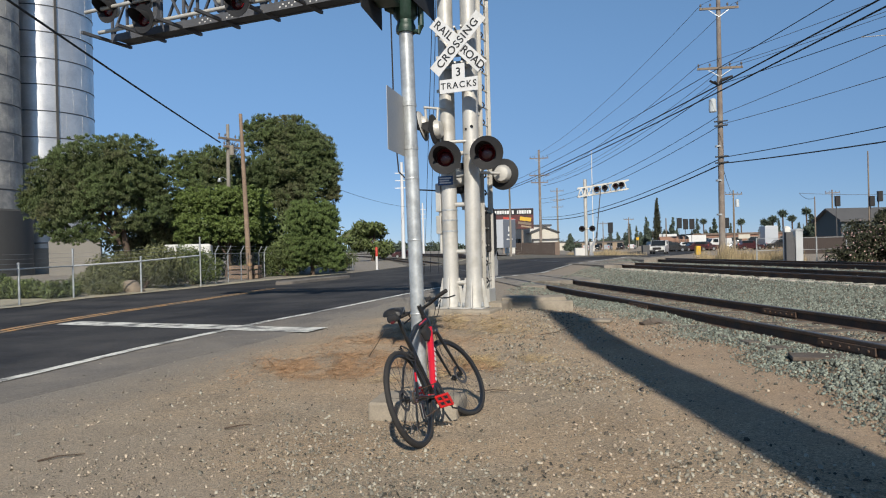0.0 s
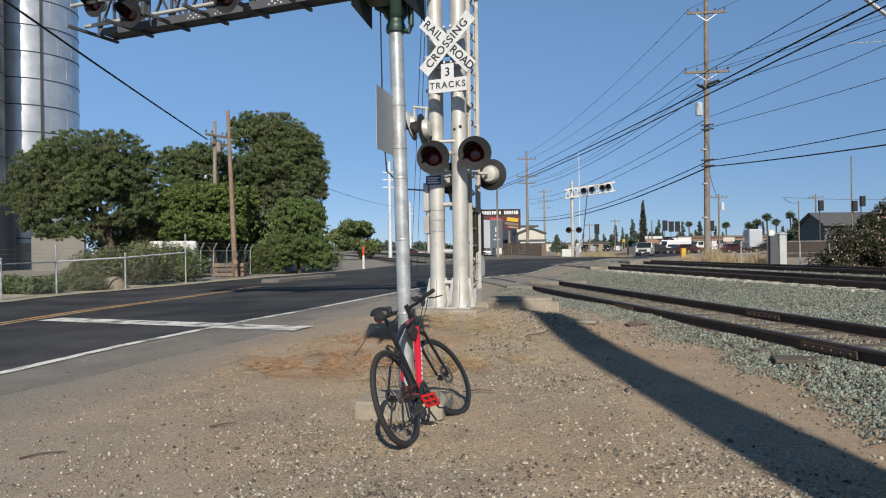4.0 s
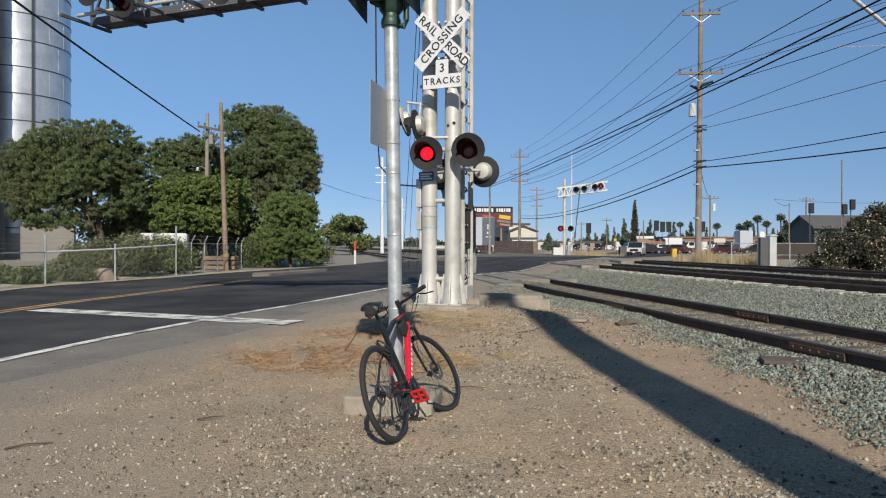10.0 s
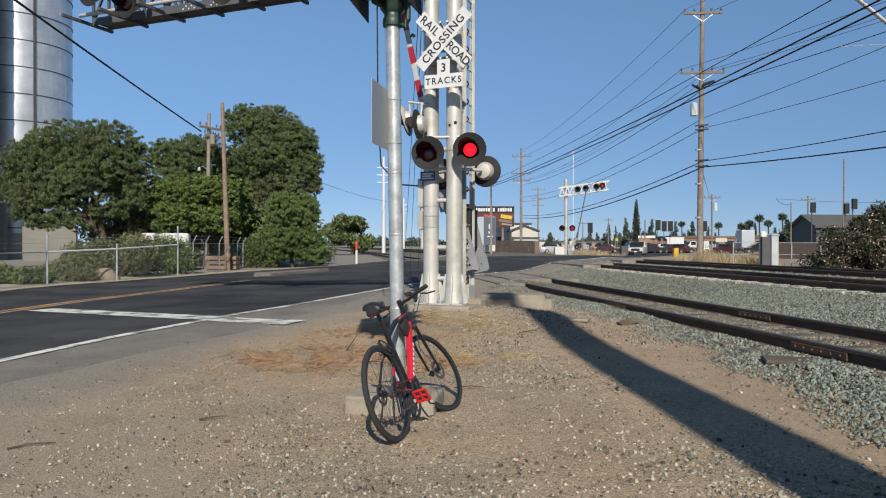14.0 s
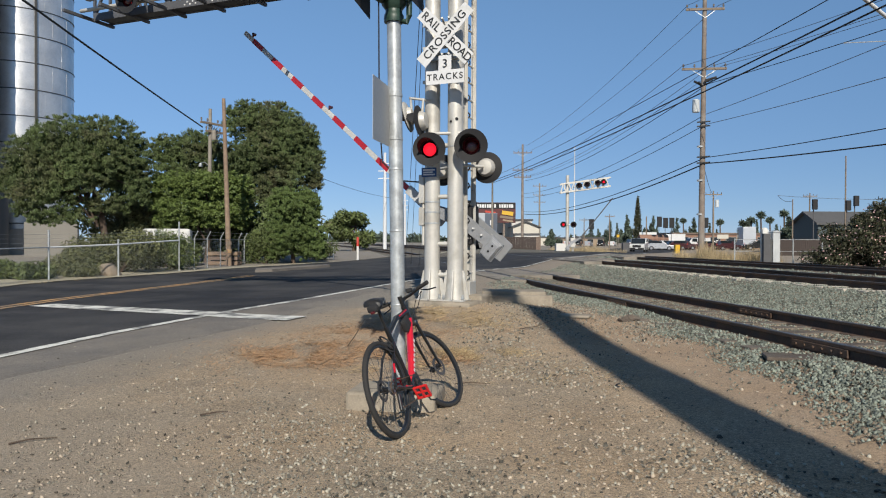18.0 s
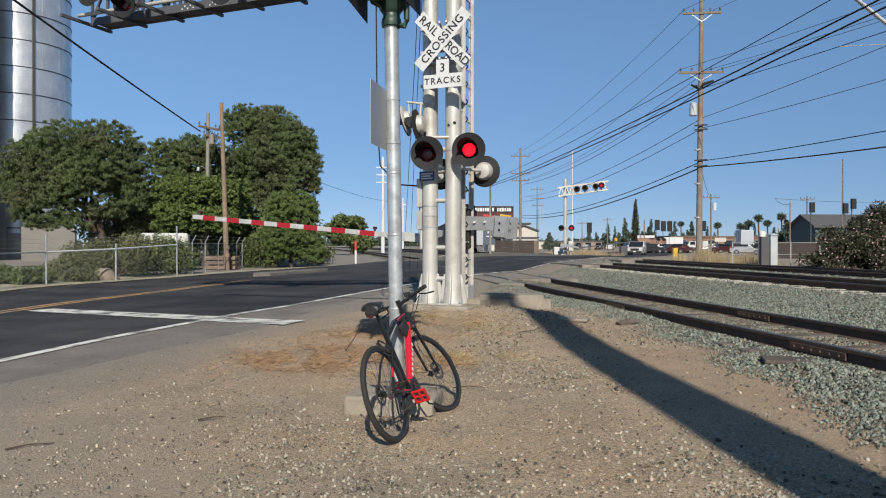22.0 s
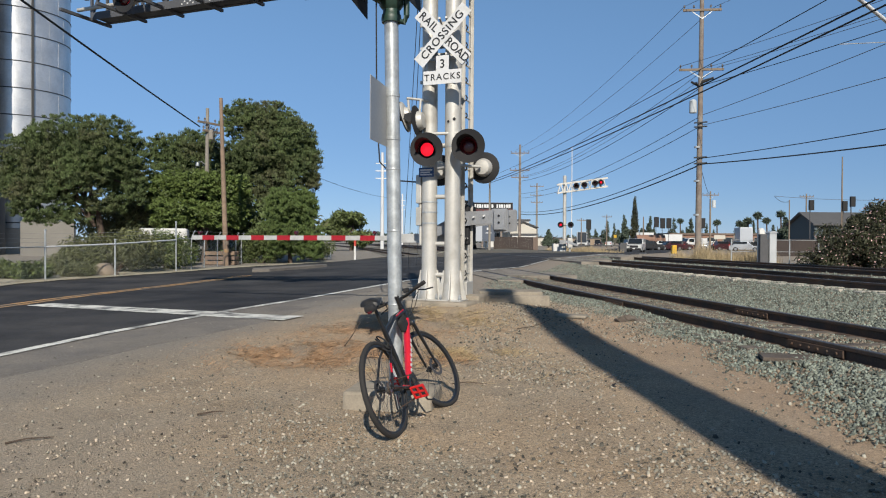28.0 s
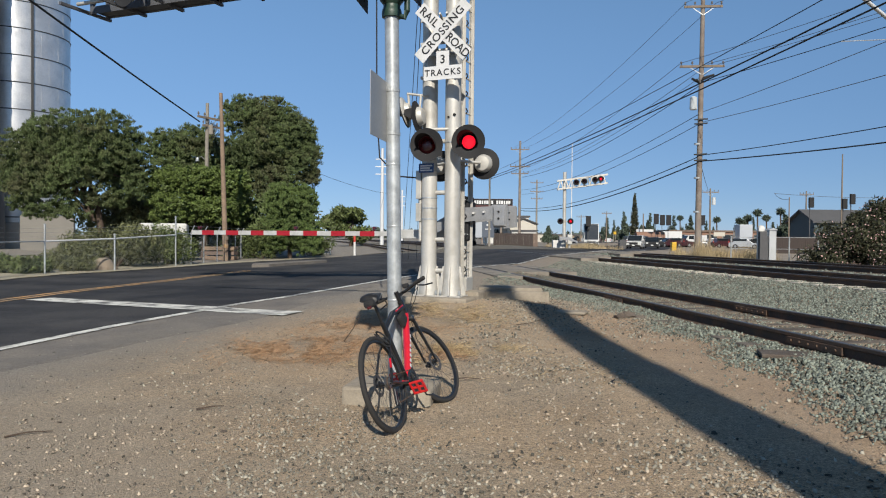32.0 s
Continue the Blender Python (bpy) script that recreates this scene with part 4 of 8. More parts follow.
RIGHT_ON = [8.33] + LEFT_OFF[1:]
RIGHT_OFF = LEFT_ON[1:] + [33.5]
LEFT_TIMES, RIGHT_TIMES = list(zip(LEFT_ON, LEFT_OFF)), list(zip(RIGHT_ON, RIGHT_OFF))

signal = thing("cantilever_crossing_signal", None, "silver crossing signal with twin masts and a cantilever truss", "crossing signal")
for mast in (MAST_A, MAST_B):
    bm = bmesh.new()
    b = Vector((mast.x, mast.y, FOOT_Z))
    rod(bm, b, b + UP * 8.2, 0.135, n=28)
    mo = part("mast", bm, M["silver_paint"], signal, "tall round silver-painted mast", True)
    bm = bmesh.new()
    lathe(bm, ((0.1355, 0.54), (0.138, 0.46), (0.145, 0.32), (0.158, 0.17), (0.178, 0.03), (0.18, 0.0), (0.0, 0.0)), Matrix.Translation(b), 28)
    part("base_skirt", bm, M["silver_paint"], mo, "flared cast base", True)
    bm = bmesh.new()
    box(bm, b + UP * -0.012, (0.46, 0.42, 0.03), Matrix.Rotation(radians(-22), 3, "Z"), 0.006)
    part("base_plate", bm, M["silver_paint"], mo)
    for k in range(4):
        a = radians(-112 + 90 * k + 8)
        w = Vector((math.cos(a), math.sin(a), 0))
        bm = bmesh.new()
        o = b + w * 0.13
        s = w.cross(UP) * 0.012
        pts = [o + UP * 0.5, o + UP * 0.0, o + w * 0.12, o + w * 0.115 + UP * 0.06, o + w * 0.03 + UP * 0.5]
        f0 = [bm.verts.new(p + s) for p in pts]
        f1 = [bm.verts.new(p - s) for p in pts]
        bm.faces.new(f0)
        bm.faces.new(f1[::-1])
        for i in range(5):
            bm.faces.new((f0[i], f1[i], f1[(i + 1) % 5], f0[(i + 1) % 5]))
        part("gusset", bm, M["silver_paint"], mo)
        bm = bmesh.new()
        bo = b + (w + w.cross(UP) * 0.9).normalized() * 0.235
        rod(bm, bo, bo + UP * 0.09, 0.018, n=8)
        rod(bm, bo + UP * 0.02, bo + UP * 0.05, 0.032, n=6)
        part("anchor_bolt", bm, M["galvanized"], mo)
    for z in ((2.52, 2.05, 1.87, 1.68) if mast is MAST_A else (3.0,)):
        bm = bmesh.new()
        lathe(bm, ((0.136, -0.014), (0.141, -0.012), (0.141, 0.012), (0.136, 0.014)), Matrix.Translation((mast.x, mast.y, z)), 28)
        part("strap", bm, M["galvanized"], mo, "steel strap round the mast", True)
for z in (0.78, 1.32, 2.14, 3.03, 4.6, 5.9):
    bm = bmesh.new()
    rod(bm, MAST_A + UP * z, MAST_B + UP * z, 0.04, n=14)
    part("cross_tube", bm, M["silver_paint"], signal, "", True)
for c, rr in ((MAST_B + UP * 3.42 + FRONT * 0.128 + RIGHT * -0.03, 0.02), (MAST_B + UP * 3.46 + FRONT * 0.11 + RIGHT * 0.07, 0.026)):
    bm = bmesh.new()
    rod(bm, c, c + FRONT * 0.02, rr, n=14)
    part("cable_hole", bm, M["black_paint"], signal)

# crossbuck and the track plate
SIGN_C = (MAST_A + MAST_B) / 2
sign_at = SIGN_C + FRONT * 0.46 + RIGHT * 0.20
cross_m = facing(sign_at + UP * 4.80, FRONT)


def blade(parent, turn, lift):
    m = cross_m @ pose(0, 0, lift, 0, 0, turn)
    bm = bmesh.new()
    plate(bm, [(-0.61, -0.114), (0.61, -0.114), (0.61, 0.114), (-0.61, 0.114)], m, 0.004)
    return m, part("crossbuck_blade", bm, M["sign_white"], parent, "white crossbuck blade with black lettering")


m, ob = blade(signal, -45, 0.0)
letters("RAIL", 0.19, m @ pose(-0.355, 0.0, 0.003), M["sign_black"], ob, 0.004, 1.1)
letters("ROAD", 0.19, m @ pose(0.372, 0.0, 0.003), M["sign_black"], ob, 0.004, 0.94)
m, ob = blade(signal, 45, 0.012)
letters("CROSSING", 0.19, m @ pose(0.0, 0.0, 0.003), M["sign_black"], ob, 0.004, 1.12)
m = facing(sign_at + UP * 4.11, FRONT)
bm = bmesh.new()
plate(bm, [(-0.345, -0.115), (0.345, -0.115), (0.345, 0.115), (0.115, 0.115), (0.115, 0.36), (-0.115, 0.36), (-0.115, 0.115), (-0.345, 0.115)], m, 0.004)
ob = part("track_count_sign", bm, M["sign_white"], signal, "white plate reading 3 TRACKS")
letters("TRACKS", 0.15, m @ pose(0, 0.0, 0.003), M["sign_black"], ob, 0.004, 1.25)
letters("3", 0.2, m @ pose(0, 0.215, 0.003), M["sign_black"], ob, 0.004)
for z in (4.12, 4.5, 4.7, 5.1):
    bm = bmesh.new()
    bar(bm, SIGN_C + UP * z + RIGHT * -0.33 + FRONT * 0.15, SIGN_C + UP * z + RIGHT * 0.33 + FRONT * 0.15, 0.04, 0.05)
    for k in (-0.06, 0.06):
        bar(bm, SIGN_C + UP * z + RIGHT * (k + 0.12) + FRONT * 0.15, SIGN_C + UP * z + RIGHT * (k + 0.2) + FRONT * 0.45, 0.03, 0.03)
    part("sign_bracket", bm, M["silver_paint"], signal)

# flashers
lamp_l, lamp_r = Vector((-0.27, 12.02, 2.92)), Vector((0.43, 11.86, 2.96))
for c, times in ((lamp_l, LEFT_TIMES), (lamp_r, RIGHT_TIMES)):
    flasher(signal, c, Vector((-0.2, -0.98, -0.02)), moving=times)
bm = bmesh.new()
rod(bm, lamp_l + Vector((0.05, 0.24, 0.3)), lamp_r + Vector((-0.05, 0.3, 0.26)), 0.028, n=12)
rod(bm, lamp_l + Vector((0.05, 0.24, 0.3)), lamp_l + Vector((0, 0.2, 0.0)), 0.026, n=10)
rod(bm, lamp_r + Vector((-0.05, 0.3, 0.26)), lamp_r + Vector((0, 0.2, 0.0)), 0.026, n=10)
part("flasher_arm", bm, M["silver_paint"], signal, "", True)
# flashers for the traffic from the other side, and the pair that looks along the side street
for c, way in ((Vector((0.75, 12.85, 2.70)), -FRONT), (Vector((-0.05, 12.95, 2.66)), -FRONT)):
    flasher(signal, c, way, label="flasher seen from behind with a pale domed housing", deep=0.62)
    bm = bmesh.new()
    rod(bm, c - (-FRONT) * 0.2, Vector((0.1, 12.4, c.z)), 0.028, n=10)
    part("flasher_arm", bm, M["silver_paint"], signal, "", True)
for c, way in ((Vector((-0.645, 12.3, 3.52)), Vector((-0.93, 0.2, -0.25))), (Vector((-0.42, 12.15, 3.42)), Vector((-0.95, 0.3, -0.1)))):
    flasher(signal, c, way, r=0.27, label="flasher turned to the side street", pale=c.x < -0.5, shell="silver_paint", deep=0.5)
bm = bmesh.new()
rod(bm, (-0.62, 12.2, 3.82), (-0.2, 12.35, 3.80), 0.022, n=10)
rod(bm, (-0.60, 12.22, 3.82), (-0.58, 12.25, 3.6), 0.022, n=10)
rod(bm, (-0.38, 12.28, 3.82), (-0.40, 12.1, 3.5), 0.022, n=10)
part("flasher_arm", bm, M["silver_paint"], signal, "", True)
# small blue notice on the mast, its writing as bars
m = facing(MAST_A + FRONT * 0.15 + UP * 2.56, FRONT)
bm = bmesh.new()
plate(bm, [(-0.14, -0.08), (0.14, -0.08), (0.14, 0.08), (-0.14, 0.08)], m, 0.004)
ob = part("notice", bm, M["sign_blue"], signal, "small blue notice plate with white bars")
for k in range(3):
    bm = bmesh.new()
    plate(bm, [(-0.11, -0.012 + 0.04 * (k - 1)), (0.11 - 0.04 * (k % 2), -0.012 + 0.04 * (k - 1)), (0.11 - 0.04 * (k % 2), 0.012 + 0.04 * (k - 1)), (-0.11, 0.012 + 0.04 * (k - 1))], m @ pose(0, 0, 0.003), 0.002)
    part("writing_bar", bm, M["sign_white"], ob)
# conduit and junction boxes on the outer side of the left mast
bm = bmesh.new()
rod(bm, MAST_A + RIGHT * -0.17 + UP * 1.3, MAST_A + RIGHT * -0.17 + UP * 2.5, 0.03, n=10)
part("conduit", bm, M["silver_paint"], signal, "", True)
for z, h in ((2.28, 0.5), (1.8, 0.32)):
    bm = bmesh.new()
    box(bm, MAST_A + RIGHT * -0.19 + UP * z + FRONT * -0.02, (0.1, 0.16, h), Matrix.Rotation(radians(-22), 3, "Z"), 0.012)
    part("junction_box", bm, M["silver_paint"], signal)

# ladder on the mast
lad = Vector((0.33, 12.6, 0))
step_way = Vector((0.35, 0.93, 0)).normalized()
for k, name in ((-0.0, "ladder_rail"), (1.0, "ladder_rail")):
    bm = bmesh.new()
    o = lad + step_way * 0.38 * k + RIGHT * 0.03 * k
    bar(bm, o + UP * 0.62, o + UP * 8.2, 0.014, 0.12, up=-step_way)
    bar(bm, o + UP * 0.62 + RIGHT * 0.042, o + UP * 8.2 + RIGHT * 0.042, 0.06, 0.012, up=-step_way)
    lr = part(name, bm, M["silver_paint"], signal, "perforated silver ladder rail")
    # black discs painted for the dark inside of the rail's holes
    for i in range(21):
        bm = bmesh.new()
        c = o + UP * (0.85 + 0.36 * i) + FRONT * 0.002
        rod(bm, c - FRONT * 0.01, c + FRONT * 0.012, 0.012, n=8)
        part("bolt_hole", bm, M["black_paint"], lr)
for i in range(24):
    bm = bmesh.new()
    z = 0.8 + 0.31 * i
    a = lad + UP * z + RIGHT * 0.01
    rod(bm, a, a + step_way * 0.38 + RIGHT * 0.03, 0.014, n=8)
    rg = part("rung", bm, M["silver_paint"], signal)
    # black chevron bars stand for the dark triangles along the ladder
    bm = bmesh.new()
    e = lad + UP * z + RIGHT * 0.085 + FRONT * 0.01
    bar(bm, e + UP * 0.05, e + RIGHT * 0.03, 0.02, 0.014, up=FRONT)
    bar(bm, e + RIGHT * 0.03, e - UP * 0.05, 0.02, 0.014, up=FRONT)
    part("rung_chevron", bm, M["black_paint"], rg)
for z in (1.5, 3.75, 6.0):
    bm = bmesh.new()
    bar(bm, MAST_B + UP * z, lad + UP * z, 0.05, 0.05)
    part("ladder_clip", bm, M["silver_paint"], signal)
bm = bmesh.new()
box(bm, (0.43, 12.72, 0.5), (0.16, 0.34, 0.30), Matrix.Rotation(radians(-22), 3, "Z"), 0.01)
part("ladder_foot", bm, M["silver_paint"], signal)

# cantilever truss
TR1, TR_Z, TR_H, TR_D = 8.17, 6.2, 0.95, 0.78
TR_SIDES = (0.02, -0.39)


def truss_at(k, d, z):
    v = SIGN_C + OUT * k + FRONT * d
    return Vector((v.x, v.y, z))


for d in TR_SIDES:
    for z in (TR_Z, TR_Z + TR_H):
        bm = bmesh.new()
        bar(bm, truss_at(-0.6, d, z), truss_at(TR1, d, z), 0.09, 0.11)
        part("truss_chord", bm, M["truss_steel"], signal)
for i in range(9):
    k0, k1 = i * TR1 / 8, (i + 0.5) * TR1 / 8
    for d in TR_SIDES:
        bm = bmesh.new()
        bar(bm, truss_at(k0, d, TR_Z), truss_at(k0, d, TR_Z + TR_H), 0.05, 0.05, up=OUT)
        part("truss_post", bm, M["truss_steel"], signal)
        if i < 8:
            bm = bmesh.new()
            bar(bm, truss_at(k0, d, TR_Z), truss_at(k1, d, TR_Z + TR_H), 0.05, 0.04)
            bar(bm, truss_at(k1, d, TR_Z + TR_H), truss_at(k0 + TR1 / 8, d, TR_Z), 0.05, 0.04)
            part("truss_brace", bm, M["truss_steel"], signal)
    bm = bmesh.new()
    bar(bm, truss_at(k0, TR_D / 2 + 0.42, TR_Z - 0.085), truss_at(k0, -TR_D / 2 - 0.1, TR_Z - 0.085), 0.06, 0.06)
    bar(bm, truss_at(k0, TR_D / 2 + 0.36, TR_Z - 0.08), truss_at(k0, TR_D / 2 + 0.36, TR_Z + 0.68), 0.05, 0.05)
    part("cross_beam", bm, M["truss_steel"], signal)
bm = bmesh.new()
box(bm, truss_at(3.95, -0.19, TR_Z - 0.03), (8.36, 0.34, 0.03), Matrix.Rotation(radians(158), 3, "Z"))
part("walkway", bm, M["truss_steel"], signal, "grey grated walkway in the truss")
bm = bmesh.new()
bar(bm, truss_at(-0.4, 0.075, TR_Z - 0.03), truss_at(TR1 - 0.05, 0.075, TR_Z - 0.03), 0.012, 0.16)
part("bottom_plate", bm, M["truss_steel"], signal, "grey perforated bottom plate")
# white blocks painted as the sky that shows through the plate's perforations
for k in (5.3, 4.6, 3.3, 2.6):
    for i in range(6):
        bm = bmesh.new()
        c = truss_at(k + 0.07 * i, 0.082, TR_Z - 0.01 - 0.05 * (i % 2))
        box(bm, c, (0.035, 0.006, 0.028), Matrix.Rotation(radians(158), 3, "Z"))
        part("hole_sky_patch", bm, M["sign_white"], signal, "small white block painted as sky through a hole")
for z, d in ((TR_Z + 0.0, 0.42), (TR_Z + 0.34, 0.75), (TR_Z + 0.66, 0.75)):
    bm = bmesh.new()
    rod(bm, truss_at(0, d, z), truss_at(TR1 - 0.05, d, z), 0.04, n=10)
    part("pipe_rail", bm, M["silver_paint"], signal, "", True)
for k, z, d, way in ((6.5, 6.16, 0.74, FRONT), (6.6, 6.55, 0.7, FRONT), (4.13, 6.12, 0.74, FRONT), (7.5, 6.52, 0.72, FRONT), (5.5, 6.75, -0.5, -FRONT)):
    flasher(signal, truss_at(k, d, z), Vector((way.x, way.y, -0.1)), label="hooded flasher on the truss", pale=k > 7)
for k in (6.3, 3.95):
    bm = bmesh.new()
    bar(bm, truss_at(k, TR_D / 2 + 0.2, TR_Z - 0.08), truss_at(k, TR_D / 2 + 0.2, TR_Z + 1.0), 0.1, 0.1, up=OUT)
    part("flasher_post", bm, M["truss_steel"], signal)

# footing
bm = bmesh.new()
box(bm, (0.0, 12.38, 0.18), (1.25, 0.9, 0.32), Matrix.Rotation(radians(-22), 3, "Z"), 0.03)
solid("mast_footing", bm, M["concrete"], "rough concrete footing under the signal masts", "footing", kind="structure")
bm = bmesh.new()
box(bm, (0.58, 12.62, 0.26), (0.34, 0.5, 0.32), Matrix.Rotation(radians(-22), 3, "Z"), 0.03)
solid("ladder_footing", bm, M["concrete"], "small concrete footing under the ladder", "footing", kind="structure")
bm = bmesh.new()
box(bm, (1.27, 13.15, H(1.27, 13.1) + 0.09), (1.15, 0.7, 0.24), Matrix.Rotation(radians(-4), 3, "Z"), 0.02)
box(bm, (1.33, 12.74, H(1.3, 12.7) + 0.04), (1.2, 0.14, 0.2), Matrix.Rotation(radians(-4), 3, "Z"), 0.02)
solid("concrete_block", bm, M["concrete"], "weathered stepped concrete block beside the footing", "concrete block")

# ---- the near gate ----
PIVOT = Vector((0.40, 13.1, 1.78))
GATE_OUT = Vector((-0.9135, 0.4067, 0))   # the way of the lowered arm


def arm_pose(pivot, out, turn):
    a = radians(turn)
    x = out * math.cos(a) + UP * math.sin(a)
    y = UP.cross(out).normalized()
    z = x.cross(y)
    return Matrix.Translation(pivot) @ Matrix((x, y, z)).transposed().to_4x4()


gate = thing("crossing_gate", None, "railroad crossing gate with a striped barrier arm", "crossing gate")
bm = bmesh.new()
rod(bm, (PIVOT.x, PIVOT.y, 0.3), (PIVOT.x, PIVOT.y, 1.3), 0.09, n=16)
rod(bm, (PIVOT.x, PIVOT.y, 0.28), (PIVOT.x, PIVOT.y, 0.34), 0.2, n=16)
part("gate_post", bm, M["silver_paint"], gate, "", True)
bm = bmesh.new()
box(bm, (PIVOT.x, PIVOT.y, 1.66), (0.34, 0.42, 0.72), Matrix.Rotation(radians(-22), 3, "Z"), 0.03)
box(bm, (PIVOT.x, PIVOT.y, 2.06), (0.28, 0.36, 0.1), Matrix.Rotation(radians(-22), 3, "Z"), 0.02)
part("gate_mechanism", bm, M["black_paint"], gate, "dark gate mechanism housing")


LOW = -0.36                               # the arm hangs this far off the pivot


def gate_arm(parent, length, plain=False):
    """The arm lies along +x from the pivot, its weights behind; a plain one is dark grey without stripes."""
    bm = bmesh.new()
    bar(bm, (0.9, 0, LOW), (length, 0, LOW), 0.045, 0.095, bevel=0.006)
    bar(bm, (0.3, 0, LOW), (1.3, 0, LOW), 0.06, 0.17, bevel=0.006)
    arm = part("gate_arm", bm, M["roof_grey"] if plain else M["arm_white"], parent, "plain dark grey barrier arm" if plain else "white barrier arm with red stripes")
    x = length - 0.3
    while x > 0.9 and not plain:
        bm = bmesh.new()
        bar(bm, (x - 0.33, 0, LOW), (x, 0, LOW), 0.052, 0.1)
        part("red_stripe", bm, M["reflect_red"], arm)
        x -= 0.667
    for x in (length - 0.2, length - 2.75, length - 4.6):
        bm = bmesh.new()
        bar(bm, (x - 0.02, 0, LOW + 0.05), (x - 0.02, 0, LOW + 0.09), 0.03, 0.03, up=(1, 0, 0))
        rod(bm, (x - 0.02, 0.04, LOW + 0.11), (x - 0.02, -0.04, LOW + 0.11), 0.03, n=14)
        part("arm_lamp", bm, M["lens_dark"], arm, "small dark red arm lamp")
    for side in (0.25, -0.25):
        bm = bmesh.new()
        m = Matrix(((1, 0, 0, 0), (0, 0, 1, side), (0, 1, 0, 0), (0, 0, 0, 1)))
        plate(bm, [(0.75, LOW - 0.08), (0.75, LOW + 0.08), (-0.05, 0.12), (-0.6, 0.14), (-0.66, 0.17), (-0.91, 0.17), (-0.94, 0.14), (-0.94, -0.22), (-0.68, -0.25), (-0.63, -0.08), (-0.1, -0.14)], m, 0.03)
        bmesh.ops.recalc_face_normals(bm, faces=bm.faces)
        w = part("counterweight_arm", bm, M["weight"], arm, "grey steel counterweight plate")
        for k in range(3):
            bm = bmesh.new()
            s = 1 if side > 0 else -1
            box(bm, (-0.8, side + s * (0.03 + 0.022 * k), -0.03 - 0.01 * k), (0.24 - 0.02 * k, 0.02, 0.37 - 0.03 * k), None, 0.006)
            part("counterweight", bm, M["weight"], w)
        for p in ((-0.3, 0.02), (-0.5, 0.04), (-0.8, 0.04), (-0.8, -0.08)):
            bm = bmesh.new()
            s = 1 if side > 0 else -1
            rod(bm, (p[0], side, p[1]), (p[0], side + s * (0.05 if p[0] > -0.7 else 0.1), p[1]), 0.02, n=6)
            part("bolt", bm, M["sign_white"] if p[0] > -0.7 else M["black_paint"], w)
    return arm


arm = gate_arm(gate, 6.5)
NEAR_TURN = ((0, 92), (13.1, 92), (13.6, 83), (14, 77), (14.5, 74), (16.5, 55), (17, 50.5), (17.5, 46), (18, 41.3), (18.5, 36.5), (19, 31.7),
             (19.5, 27), (20, 22.2), (20.5, 17.5), (21, 12.8), (21.5, 8.5), (22, 5), (22.5, 2.4), (23, 0.6), (23.4, 0), (32, 0))

# ---- traffic signal post with its footing block ----
POST = Vector((-0.368, 5.78, 0))
LEAN = Vector((-0.017, 0.0, 1)).normalized()
post = thing("signal_post", None, "galvanized round post carrying traffic signal heads and a sign", "signal post")
bm = bmesh.new()
rod(bm, POST + UP * 0.1, POST + LEAN * 3.22, 0.0575, n=28)
part("post", bm, M["galvanized"], post, "", True)
bm = bmesh.new()
o = POST + LEAN * 3.14
lathe(bm, ((0.058, 0.0), (0.078, 0.0), (0.082, 0.03), (0.078, 0.06), (0.07, 0.07), (0.068, 0.1), (0.1, 0.14), (0.1, 0.7), (0.0, 0.74)), Matrix.Translation(o), 26)
part("terminal_collar", bm, M["dark_green"], post, "dark green cast collar", True)
bm = bmesh.new()
tube(bm, [o + Vector(p) for p in ((-0.05, 0, 0.16), (-0.14, -0.05, 0.19), (-0.17, -0.1, 0.3), (-0.17, -0.1, 0.7))], 0.03, 10)
tube(bm, [o + Vector(p) for p in ((0.05, 0, 0.02), (0.105, -0.02, 0.0), (0.125, -0.02, 0.05), (0.125, -0.02, 0.6))], 0.024, 10)
part("bracket", bm, M["dark_green"], post, "", True)


def signal_head(parent, c, way):
    """A three-lens traffic signal with a black backplate; its lowest lens is the one nearest the ground."""
    m = facing(c, way)
    bm = bmesh.new()
    plate(bm, [(-0.3, -0.12), (0.3, -0.12), (0.3, 1.2), (-0.3, 1.2)], m, 0.006)
    bp = part("backplate", bm, M["black_paint"], parent, "black signal backplate")
    bm = bmesh.new()
    for k in range(3):
        box(bm, m @ Vector((0, 0.18 + 0.36 * k, -0.1)), (0.34, 0.34, 0.18), m.to_3x3(), 0.02)
    part("signal_housing", bm, M["dark_green"], bp)
    for k in range(3):
        bm = bmesh.new()
        lathe(bm, ((0.16, 0.0), (0.16, 0.26), (0.155, 0.26), (0.155, 0.0)), m @ pose(0, 0.18 + 0.36 * k, 0), 20, (-20, 200))
        part("visor", bm, M["black_paint"], bp, "", True)


signal_head(post, Vector((-0.66, 5.46, 3.28)), Vector((-0.98, 0.14, 0)))
signal_head(post, Vector((-0.27, 5.75, 3.43)), Vector((0.965, -0.26, 0)))
m = facing((-0.495, 5.55, 2.37), (-0.98, 0.19, 0))
bm = bmesh.new()
plate(bm, [(-0.255, -0.24), (0.255, -0.24), (0.255, 0.24), (-0.255, 0.24)], m, 0.004)
part("sign_panel", bm, M["sign_back"], post, "bare aluminium back of a square sign")
for z in (2.2, 2.55):
    bm = bmesh.new()
    lathe(bm, ((0.0575, -0.014), (0.062, -0.012), (0.062, 0.012), (0.0575, 0.014)), Matrix.Translation(POST + LEAN * z), 26)
    box(bm, POST + LEAN * z + Vector((-0.075, -0.01, 0)), (0.05, 0.05, 0.06), None, 0.005)
    part("sign_clamp", bm, M["galvanized"], post)
